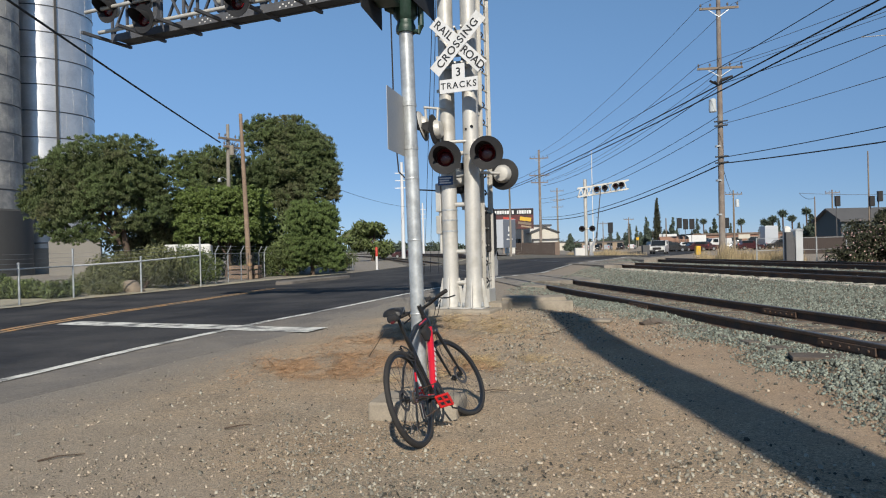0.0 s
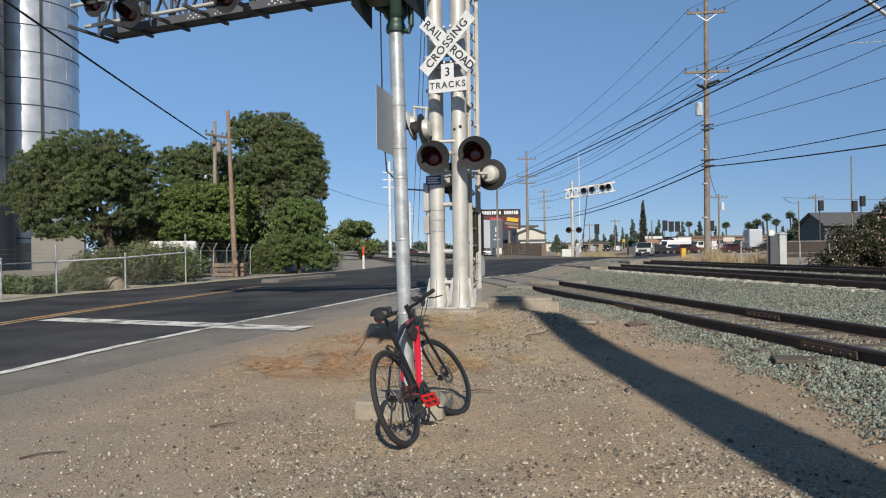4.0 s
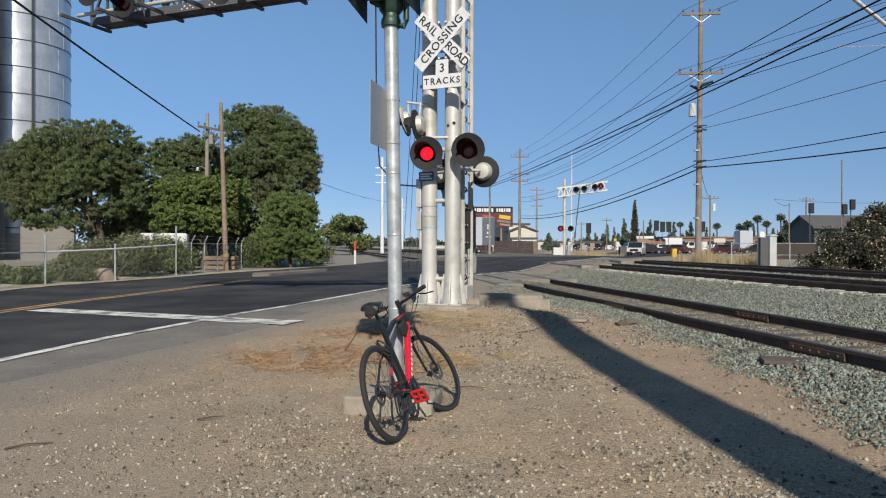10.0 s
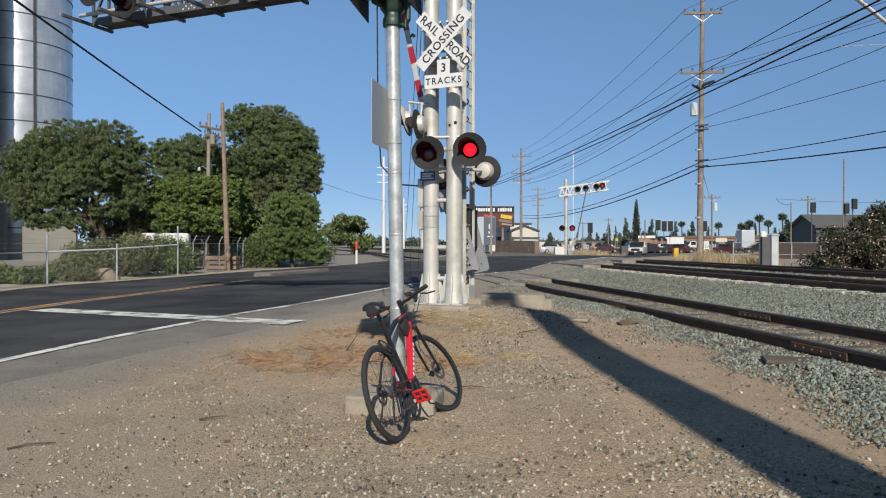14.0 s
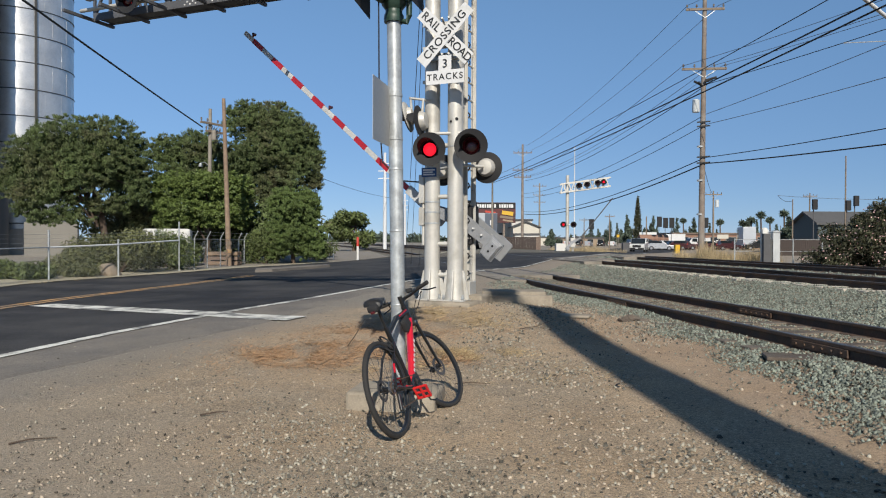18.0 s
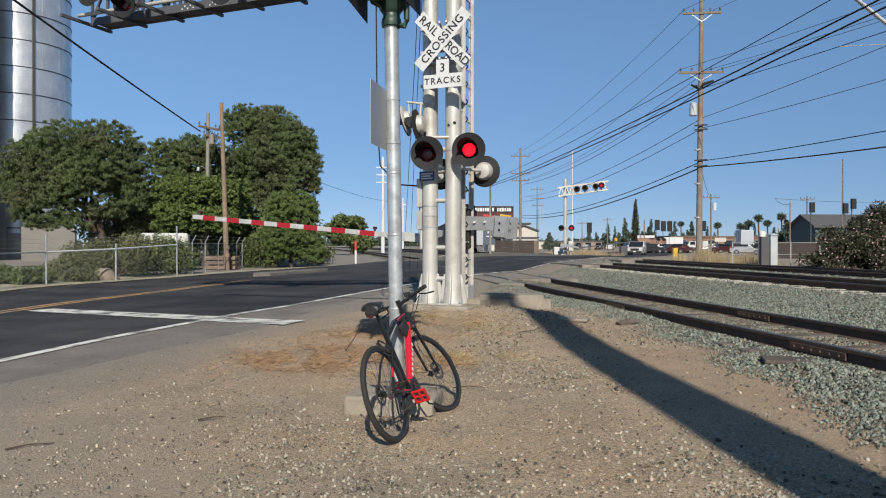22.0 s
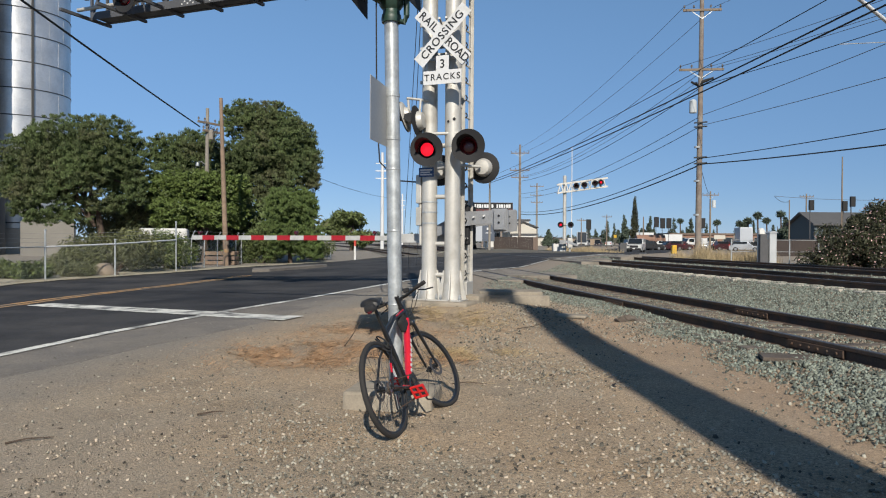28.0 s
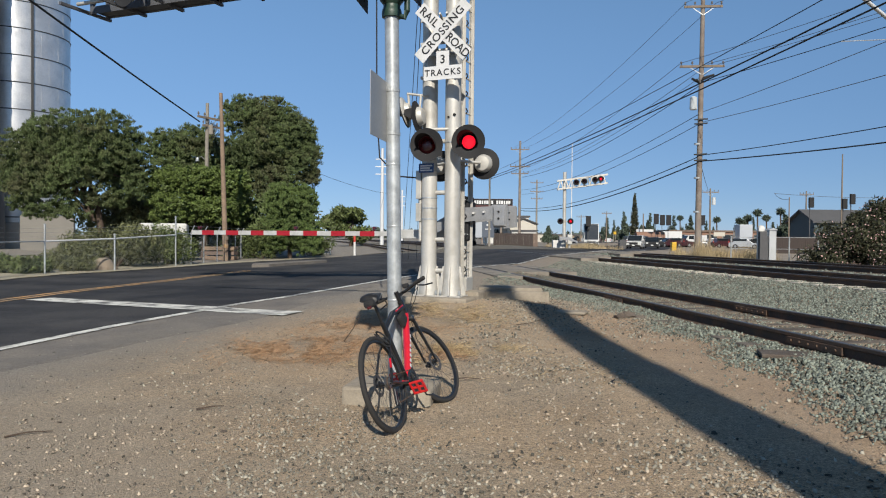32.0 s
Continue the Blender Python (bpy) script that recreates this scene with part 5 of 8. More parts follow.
for z in (0.85, 1.45, 1.95):
    bm = bmesh.new()
    lathe(bm, ((0.0573, -0.01), (0.0595, -0.006), (0.0595, 0.006), (0.0573, 0.01)), Matrix.Translation(POST + LEAN * z), 26)
    part("weld_ring", bm, M["galvanized"], post, "", True)
bm = bmesh.new()
box(bm, (-0.40, 5.92, 0.045), (0.74, 0.5, 0.2), Matrix.Rotation(radians(-10), 3, "Z"), 0.025)
solid("post_footing", bm, M["concrete"], "pale concrete footing block half sunk in the dirt", "footing", kind="structure")

# ---- the bicycle, leaning on the post ----
bike_m = pose(-0.296, 4.93, 0.0, 0, 0, 72.5) @ pose(0, 0, 0, -18, 0, 0)
bike = thing("bicycle", bike_m, "black and red hybrid bicycle leaning against the galvanized post", "bicycle")
R = 0.345


def wheel(parent, m, rotor):
    """A spoked wheel about m's y axis."""
    mz = m @ pose(0, 0, 0, 90, 0, 0)
    bm = bmesh.new()
    lathe(bm, ((0.300, -0.011), (0.309, -0.013), (0.318, -0.012), (0.318, 0.012), (0.309, 0.013), (0.300, 0.011), (0.297, 0.0), (0.300, -0.011)), mz, 48)
    w = part("wheel", bm, M["bike_black"], parent, "spoked bicycle wheel with a black rim", True)
    bm = bmesh.new()
    ring = [(0.327 + 0.0185 * math.cos(radians(a)), 0.0185 * math.sin(radians(a))) for a in range(0, 361, 30)]
    lathe(bm, ring, mz, 56)
    part("tyre", bm, M["rubber"], w, "dusty dark rubber tyre", True)
    bm = bmesh.new()
    for k in range(28):
        a = 2 * math.pi * k / 28
        s = 1 if k % 2 else -1
        b = a + (0.5 if (k // 2) % 2 else -0.5)
        rod(bm, m @ Vector((0.022 * math.cos(b), 0.03 * s, 0.022 * math.sin(b))), m @ Vector((0.302 * math.cos(a), 0, 0.302 * math.sin(a))), 0.0013, n=4, caps=False)
    part("spokes", bm, M["spoke"], w)
    bm = bmesh.new()
    lathe(bm, ((0.0, -0.06), (0.012, -0.06), (0.014, -0.035), (0.028, -0.032), (0.028, -0.026), (0.016, -0.02), (0.016, 0.02), (0.028, 0.026), (0.028, 0.032), (0.014, 0.035), (0.012, 0.06), (0.0, 0.06)), mz, 16)
    part("hub", bm, M["bike_black"], w, "", True)
    bm = bmesh.new()
    lathe(bm, ((0.055, -0.001), (0.08, -0.001), (0.08, 0.001), (0.055, 0.001), (0.055, -0.001)), mz @ pose(0, 0, rotor), 28)
    for k in range(5):
        a = 2 * math.pi * k / 5
        rod(bm, m @ Vector((0.02 * math.cos(a), -rotor, 0.02 * math.sin(a))), m @ Vector((0.06 * math.cos(a), -rotor, 0.06 * math.sin(a))), 0.003, n=5)
    part("brake_disc", bm, M["spoke"], w)
    return w


wheel(bike, pose(0, 0, R), -0.04)
BB, SEAT, HEAD_T, HEAD_B = Vector((0.425, 0, 0.275)), Vector((0.285, 0, 0.74)), Vector((0.745, 0, 0.885)), Vector((0.79, 0, 0.745))
REAR = Vector((0, 0, R))
bm = bmesh.new()
tube(bm, [HEAD_T + Vector((0.005, 0, -0.05)), (SEAT + HEAD_T) / 2 + Vector((0, 0, -0.005)), SEAT + Vector((0.005, 0, -0.03))], [0.024, 0.022, 0.018], 14)
tube(bm, [BB, SEAT + (SEAT - BB) * 0.06], 0.019, 14)
rod(bm, HEAD_B, HEAD_T, 0.024, n=16)
rod(bm, BB + Vector((0, -0.045, 0)), BB + Vector((0, 0.045, 0)), 0.026, n=16)
for s in (-1, 1):
    tube(bm, [BB + Vector((-0.03, s * 0.03, 0)), Vector((0.22, s * 0.05, 0.3)), REAR + Vector((0.0, s * 0.065, 0))], 0.011, 10)
    tube(bm, [SEAT + Vector((0.02, s * 0.015, -0.08)), Vector((0.16, s * 0.045, 0.55)), REAR + Vector((0.0, s * 0.065, 0))], 0.009, 10)
part("frame", bm, M["bike_black"], bike, "black enamel bicycle frame", True)
bm = bmesh.new()
tube(bm, [HEAD_B + Vector((-0.01, 0, 0.03)), (HEAD_B + BB) / 2, BB + Vector((0.02, 0, 0.02))], [0.026, 0.03, 0.026], 16)
part("down_tube", bm, M["bike_red"], bike, "bright red down tube", True)
bm = bmesh.new()
dm = (HEAD_B - BB).normalized()
for k in range(7):
    c = BB + dm * (0.14 + 0.045 * k) + Vector((0, -0.0285, 0.0))
    box(bm, c, (0.026, 0.004, 0.02), dm.to_track_quat("X", "Z").to_matrix())
part("writing_bars", bm, M["sign_white"], bike, "white bars of writing on the red tube")
for pts, rr in (([HEAD_T + Vector((-0.03, -0.0225, -0.035)), (SEAT + HEAD_T) / 2 + Vector((0.03, -0.0215, 0.005))], 0.006),
                ([Vector((0.10, -0.056, 0.50)), Vector((0.06, -0.062, 0.44))], 0.008), ([BB + Vector((-0.06, -0.043, 0.012)), Vector((0.2, -0.06, 0.315))], 0.006)):
    bm = bmesh.new()
    tube(bm, pts, rr, 8)
    part("red_trim", bm, M["bike_red"], bike, "red decal on the frame", True)
# seat
bm = bmesh.new()
rod(bm, SEAT, SEAT + (SEAT - BB).normalized() * 0.21, 0.0135, n=12)
part("seat_post", bm, M["bike_black"], bike, "", True)
ST = SEAT + (SEAT - BB).normalized() * 0.25 + Vector((0.0, -0.025, 0.0))
bm = bmesh.new()
stations = ((-0.13, 0.060, 0.005), (-0.115, 0.078, 0.012), (-0.06, 0.078, 0.018), (0.0, 0.05, 0.014), (0.06, 0.028, 0.012), (0.13, 0.02, 0.01), (0.145, 0.012, 0.0))
rows = []
for x, w, z in stations:
    row = []
    for j in range(13):
        a = math.pi * j / 12
        row.append(bm.verts.new(ST + Matrix.Rotation(radians(14), 3, "X") @ Vector((x * 0.9, 0.88 * w * math.cos(a), z - 0.035 + 0.03 * math.sin(a) ** 0.6 - 0.02 * (1 - math.sin(a))))))
    rows.append(row)
for r0, r1 in zip(rows, rows[1:]):
    for j in range(12):
        bm.faces.new((r0[j], r0[j + 1], r1[j + 1], r1[j]))
for r0 in (rows[0], rows[-1]):
    bm.faces.new(r0)
bmesh.ops.recalc_face_normals(bm, faces=bm.faces)
part("saddle", bm, M["saddle"], bike, "black padded saddle", True)
bm = bmesh.new()
for s in (-1, 1):
    tube(bm, [ST + Vector((-0.09, s * 0.03, -0.005)), ST + Vector((-0.03, s * 0.02, -0.035)), ST + Vector((0.05, s * 0.02, -0.035)), ST + Vector((0.12, s * 0.012, -0.005))], 0.0035, 6)
part("saddle_rails", bm, M["alloy"], bike)
bm = bmesh.new()
box(bm, ST + Vector((-0.09, 0, -0.055)), (0.12, 0.09, 0.06), Matrix.Rotation(radians(-14), 3, "Y"), 0.025)
bag = part("saddle_bag", bm, M["nylon"], bike, "black nylon saddle bag", True)
bm = bmesh.new()
box(bm, ST + Vector((-0.145, 0.0, -0.09)), (0.012, 0.035, 0.02), Matrix.Rotation(radians(-14), 3, "Y"), 0.005)
part("rear_light", bm, M["lens_dark"], bag, "small dull red tail light")
bm = bmesh.new()
for k in range(3):
    o = Vector((0.17 + 0.02 * k, 0.0, 0.63 + 0.015 * k))
    tube(bm, [o + Vector((0.035 * math.cos(a), 0.05 * math.sin(a + k * 0.4), 0.05 * math.sin(a))) for a in np.linspace(0, 2 * math.pi, 18)[:-1]], 0.006, 6, True)
part("coiled_lock", bm, M["nylon"], bike, "black coiled cable lock")
bm = bmesh.new()
box(bm, Vector((0.68, 0.0, 0.75)), (0.13, 0.05, 0.11), Matrix.Rotation(radians(-30), 3, "Y"), 0.02)
part("frame_bag", bm, M["nylon"], bike, "dark frame bag under the top tube")
# drive train
bm = bmesh.new()
mz = pose(0, 0, 0, 90, 0, 0)
lathe(bm, ((0.06, -0.002), (0.092, -0.002), (0.092, 0.002), (0.06, 0.002), (0.06, -0.002)), Matrix.Translation(BB + Vector((0, -0.05, 0))) @ mz, 36)
for k in range(4):
    a = radians(90 * k + 20)
    rod(bm, BB + Vector((0.01 * math.cos(a), -0.05, 0.01 * math.sin(a))), BB + Vector((0.07 * math.cos(a), -0.05, 0.07 * math.sin(a))), 0.007, n=6)
part("chainring", bm, M["bike_black"], bike)
bm = bmesh.new()
for k in range(6):
    lathe(bm, ((0.018, -0.001), (0.05 - 0.005 * k, -0.001), (0.05 - 0.005 * k, 0.001), (0.018, 0.001)), Matrix.Translation(REAR + Vector((0, -0.028 - 0.005 * k, 0))) @ mz, 24)
part("cassette", bm, M["alloy"], bike)
bm = bmesh.new()
loop = [BB + Vector((0.09 * math.cos(a), -0.05, 0.09 * math.sin(a))) for a in np.linspace(radians(100), radians(-100), 12)]
loop += [REAR + Vector((0.04, -0.045, -0.16)), REAR + Vector((0.0, -0.045, -0.15)), REAR + Vector((0.02, -0.045, -0.08))]
loop += [REAR + Vector((0.04 * math.cos(a), -0.045, 0.04 * math.sin(a))) for a in np.linspace(radians(-60), radians(-260), 8)]
tube(bm, loop, 0.004, 5, True)
part("chain", bm, M["rail"], bike)
bm = bmesh.new()
box(bm, REAR + Vector((0.02, -0.055, -0.11)), (0.03, 0.02, 0.12), Matrix.Rotation(radians(12), 3, "Y"), 0.006)
part("derailleur", bm, M["bike_black"], bike)


def pedal(side, crank_deg):
    a = radians(crank_deg)
    end = BB + Vector((0.17 * math.cos(a), side * 0.075, 0.17 * math.sin(a)))
    bm = bmesh.new()
    bar(bm, BB + Vector((0, side * 0.06, 0)), end, 0.016, 0.026, bevel=0.004)
    cr = part("crank", bm, M["bike_black"], bike)
    bm = bmesh.new()
    c = end + Vector((0, side * 0.065, 0))
    tilt = Matrix.Rotation(radians(62), 3, "Y")
    for dy in (-0.048, 0.0, 0.048):
        box(bm, c + Vector((0, dy, 0)), (0.105, 0.013, 0.022), tilt, 0.003)
    for dx in (-0.047, 0.0, 0.047):
        box(bm, c + tilt @ Vector((dx, 0, 0)), (0.012, 0.11, 0.02), tilt, 0.003)
    part("pedal", bm, M["pedal_red"], cr, "bright red platform pedal")


pedal(-1, 192)
pedal(1, 12)
bm = bmesh.new()
tube(bm, [Vector((0.36, 0.04, 0.27)), Vector((0.33, 0.07, 0.18)), Vector((0.30, 0.03, 0.06))], 0.008, 8)
tube(bm, [BB + Vector((0.02, -0.08, -0.02)), BB + Vector((0.05, -0.10, -0.13)), BB + Vector((0.10, -0.12, -0.15))], 0.007, 8)
part("kickstand", bm, M["bike_black"], bike)
# steering, turned to the side
ax = (HEAD_T - HEAD_B).normalized()
steer = Matrix.Translation(HEAD_B) @ Matrix.Rotation(radians(-12), 4, ax) @ Matrix.Translation(-HEAD_B)
hub_f = Vector((1.0, 0, R - 0.01))
bm = bmesh.new()
for s in (-1, 1):
    tube(bm, [steer @ p for p in (HEAD_B + Vector((0.01, s * 0.045, -0.02)), Vector((0.89, s * 0.052, 0.54)), hub_f + Vector((0, s * 0.055, 0)))], [0.015, 0.013, 0.009], 10)
box(bm, steer @ (HEAD_B + Vector((0.005, 0, -0.015))), (0.05, 0.11, 0.04), None, 0.012)
part("fork", bm, M["bike_black"], bike, "", True)
wheel(bike, steer @ Matrix.Translation(hub_f + Vector((0, 0, -0.015))) @ Matrix.Rotation(radians(-16), 4, "X"), 0.04)
stem = HEAD_T + ax * 0.045
bar_c = stem + Vector((0.06, 0, 0.02))
bar_roll = Matrix.Translation(bar_c) @ Matrix.Rotation(radians(-12), 4, "X") @ Matrix.Translation(-bar_c)
steer_only, steer = steer, steer @ bar_roll
bm = bmesh.new()
rod(bm, steer_only @ HEAD_T, steer_only @ (HEAD_T + ax * 0.09), 0.018, n=12)
rod(bm, steer @ stem, steer @ bar_c, 0.016, n=12)
part("stem", bm, M["bike_black"], bike, "", True)
bm = bmesh.new()
tube(bm, [steer @ (bar_c + Vector(p)) for p in ((-0.035, -0.26, 0.02), (-0.01, -0.15, 0.015), (0, -0.05, 0), (0, 0.05, 0), (-0.01, 0.15, 0.015), (-0.035, 0.26, 0.02))], 0.0125, 10)
hb = part("handlebar", bm, M["bike_black"], bike, "", True)
for s in (-1, 1):
    bm = bmesh.new()
    tube(bm, [steer @ (bar_c + Vector(p)) for p in ((-0.04, s * 0.275, 0.022), (-0.022, s * 0.16, 0.017))], 0.017, 12)
    part("grip", bm, M["rubber"], hb, "black rubber grip", True)
    bm = bmesh.new()
    tube(bm, [steer @ (bar_c + Vector(p)) for p in ((0.0, s * 0.17, 0.0), (0.05, s * 0.20, -0.02), (0.045, s * 0.28, -0.035))], 0.006, 8)
    part("brake_lever", bm, M["bike_black"], hb)
bm = bmesh.new()
box(bm, steer @ (bar_c + Vector((0.01, -0.06, 0.04))), (0.05, 0.045, 0.035), None, 0.008)
part("bar_light", bm, M["nylon"], hb)
for k in range(3):
    bm = bmesh.new()
    s = (-1, 1, -1)[k]
    tube(bm, [steer @ (bar_c + Vector((0.02, s * 0.16, -0.01))), bar_c + Vector((0.12, s * 0.06, -0.03 - 0.03 * k)), HEAD_T + Vector((0.07, s * 0.02, -0.1)), HEAD_B + Vector((0.0, s * 0.03, -0.02 - 0.1 * k))], 0.003, 6)
    part("cable", bm, M["cable"], bike)

# ---- trees and shrubs ----
def foliage(name, blobs, n, leaf, mat, seed, parent=None, label="", category="", kind="", shell=0.55, long=1.6, tilt=0.0):
    """Leaves scattered through a set of rounded masses (x, y, z, rx, rz), thickest near their skin."""
    r = np.random.default_rng(seed)
    blobs = np.asarray(blobs, float)
    area = blobs[:, 3] * blobs[:, 4]
    pick = r.choice(len(blobs), n, p=area / area.sum())
    d = r.normal(0, 1, (n, 3))
    d /= np.linalg.norm(d, axis=1)[:, None]
    k = shell + (1.06 - shell) * r.random(n) ** 0.6
    lump = np.array([noise.noise((a * 2.3 + i, b * 2.3, c * 2.3)) for (a, b, c), i in zip(d, pick)])
    k = k * (1 + 0.28 * lump)
    rad = np.stack((blobs[pick, 3], blobs[pick, 3], blobs[pick, 4]), -1)
    c = blobs[pick, :3] + d * rad * k[:, None]
    a = r.normal(0, 1, (n, 3)) + d * tilt
    a /= np.linalg.norm(a, axis=1)[:, None]
    b = np.cross(a, r.normal(0, 1, (n, 3)))
    b /= np.linalg.norm(b, axis=1)[:, None]
    s = leaf * r.uniform(0.6, 1.4, n)[:, None]
    v = np.stack((c - a * s * long, c - b * s * 0.5, c + a * s * long, c + b * s * 0.5), 1).reshape(-1, 3)
    f = np.arange(n)[:, None] * 4 + np.arange(4)[None]
    return cloud(name, v, f, mat, label, category, kind, parent)


def limbs(parent, base, top, r0, ends, mat=None):
    bm = bmesh.new()
    b, t = Vector(base), Vector(top)
    mid = (b + t) / 2 + Vector((0.06, 0.04, 0)) * (t - b).length
    tube(bm, [b - UP * 0.1, b + (mid - b) * 0.5, mid, t], [r0, r0 * 0.8, r0 * 0.6, r0 * 0.25], 10)
    for i, e in enumerate(ends):
        o = b + (t - b) * (0.3 + 0.5 * i / max(1, len(ends)))
        e = Vector(e)
        tube(bm, [o, (o + e) / 2 + Vector((0, 0, 0.1)), e], [r0 * 0.45, r0 * 0.3, r0 * 0.1], 7)
    return part("trunk", bm, mat or M["bark"], parent, "", True)


def crown_blobs(cx, cy, z0, z1, w, depth, n, seed, small=0.34):
    """Masses that fill a rounded crown between z0 and z1."""
    r = random.Random(seed)
    out = []
    cz, hz = (z0 + z1) / 2, (z1 - z0) / 2
    for i in range(n):
        a, u = r.uniform(0, 2 * math.pi), r.uniform(-0.95, 0.95)
        k = math.sqrt(1 - u * u) * r.uniform(0.45, 0.8)
        rr = r.uniform(0.7, 1.2) * small
        out.append((cx + w / 2 * k * math.cos(a), cy + depth / 2 * k * math.sin(a), cz + hz * u * 0.78, w / 2 * rr, hz * rr * 1.05))
    return out


def tree(name, x, y, z0, z1, w, depth, n_blobs, n, leaf, mat, seed, label, base=0.0, r0=0.2, small=0.34, long=1.6, group=""):
    t = thing(name, None, label, "tree", group)
    bl = crown_blobs(x, y, z0, z1, w, depth, n_blobs, seed, small)
    limbs(t, (x, y, base), (x + 0.1, y, z0 + 0.8 * (z1 - z0)), r0, [b[:3] for b in bl[:7]])
    foliage("crown", bl, n, leaf, mat, seed, t, "", shell=0.35, long=long)
    return t


def tufts(lobes, y, deep, n, r0, r1, seed, low=-1.0):
    """Places of leafy tufts on the outside of a crown made of rounded lobes (x, z, rx, rz)."""
    r = np.random.default_rng(seed)
    lobes = np.asarray(lobes, float)
    area = lobes[:, 2] * lobes[:, 3]
    i = r.choice(len(lobes), n * 3, p=area / area.sum())
    d = r.normal(0, 1, (n * 3, 3))
    d /= np.linalg.norm(d, axis=1)[:, None]
    d[:, 1] = -np.abs(d[:, 1]) * np.where(r.random(n * 3) < 0.75, 1, -1)
    keep = np.flatnonzero(d[:, 2] > low)[:n]
    i, d = i[keep], d[keep]
    k = np.where(r.random(len(i)) < 0.35, r.uniform(0.15, 0.75, len(i)), r.uniform(0.65, 1.12, len(i)))
    rad = r.uniform(r0, r1, len(i))
    x = lobes[i, 0] + d[:, 0] * (lobes[i, 2] - rad * 0.3) * k
    z = lobes[i, 1] + d[:, 2] * (lobes[i, 3] - rad * 0.3) * k
    yy = y + d[:, 1] * np.minimum(deep, lobes[i, 2] * 1.1) * k
    return np.stack((x, yy, z, rad), -1)


def needles(name, tuft, per, leaf, long, mat, seed, parent, rise=0.35, loose=0.7):
    """Sprays of narrow leaves that point outward and up from the middle of each tuft."""
    r = np.random.default_rng(seed)
    i = np.repeat(np.arange(len(tuft)), per)
    n = len(i)
    d = r.normal(0, 1, (n, 3))
    d /= np.linalg.norm(d, axis=1)[:, None]
    d[:, 2] = np.where(d[:, 2] < -0.3, -d[:, 2], d[:, 2])
    k = 0.25 + 0.8 * r.random(n) ** 0.7
    c = tuft[i, :3] + d * tuft[i, 3:4] * k[:, None] * (1.1, 1.1, 0.85)
    a = d + r.normal(0, loose, (n, 3)) + (0, 0, rise)
    a /= np.linalg.norm(a, axis=1)[:, None]
    b = np.cross(a, r.normal(0, 1, (n, 3)))
    b /= np.linalg.norm(b, axis=1)[:, None]
    s = leaf * r.uniform(0.6, 1.4, n)[:, None]
    v = np.stack((c - a * s * long, c - b * s * 0.5, c + a * s * long, c + b * s * 0.5), 1).reshape(-1, 3)
    return cloud(name, v, np.arange(n * 4).reshape(-1, 4), mat, parent=parent)


def lobed_tree(name, label, lobes, y, deep, n, radii, per, leaf, long, mat, seed, foot, r0, rise=0.35, low=-1.0, loose=0.7):
    t = thing(name, None, label, "tree", "trees behind the fence")
    tf = tufts(lobes, y, deep, n, radii[0], radii[1], seed, low)
    top = max(lobes, key=lambda l: l[1])
    limbs(t, (foot, y, 0.0), (top[0], y, top[1]), r0, [(l[0], y - 0.3 * l[2], l[1]) for l in lobes])
    needles("crown", tf, per, leaf, long, mat, seed + 1, t, rise, loose)
    return t


PINE = ((-22.23, 7.09, 2.08, 1.54), (-24.30, 6.16, 1.54, 1.61), (-19.89, 3.41, 1.21, 0.74), (-22.73, 5.82, 2.01, 1.41), (-20.29, 5.82, 2.08, 1.47), (-23.90, 4.48, 1.67, 1.27), (-25.58, 4.82, 1.00, 1.34), (-19.89, 7.09, 1.94, 1.54), (-23.23, 4.15, 2.21, 1.47), (-21.22, 4.99, 2.28, 1.54), (-18.48, 6.16, 1.21, 1.41), (-24.57, 3.31, 1.00, 0.87), (-22.40, 2.64, 2.08, 0.67), (-18.14, 4.48, 0.74, 1.41))
lobed_tree("pine_tree", "broad dark green pine with a gap over its trunk", PINE, 42, 3.2, 5200, (0.06, 0.24), 48, 0.031, 2.9, M["leaf_pine"], 41, -19.9, 0.24, 0.9, -0.75, 0.5)
lobed_tree("pine_tree", "dark pine standing back between two taller ones", ((-18.52, 7.03, 1.53, 1.38), (-16.60, 7.30, 1.61, 1.45), (-15.07, 6.46, 1.34, 1.53), (-17.75, 5.31, 1.91, 1.45), (-20.81, 4.47, 1.61, 1.45), (-21.77, 5.69, 1.53, 1.38), (-15.46, 4.74, 1.53, 1.53)), 48, 2.6, 2500, (0.07, 0.27), 48, 0.036, 2.9, M["leaf_pine"], 42, -17.0, 0.2, 0.9, -0.75, 0.5)
lobed_tree("pine_tree", "tall rounded dark pine behind the wooden poles", ((-13.83, 9.54, 1.59, 1.59), (-11.92, 9.62, 1.83, 1.36), (-10.20, 8.42, 1.36, 1.43), (-9.41, 6.99, 0.92, 1.36), (-12.51, 7.47, 2.31, 1.91), (-11.32, 8.18, 2.07, 1.75), (-13.11, 6.67, 1.99, 1.67), (-10.32, 6.47, 1.51, 1.51), (-11.32, 4.88, 2.31, 1.51), (-13.71, 5.47, 1.51, 1.75), (-9.13, 5.47, 0.56, 0.80)), 50, 3.2, 4600, (0.07, 0.27), 46, 0.037, 2.9, M["leaf_pine"], 43, -12.2, 0.34, 0.9, -0.75, 0.5)
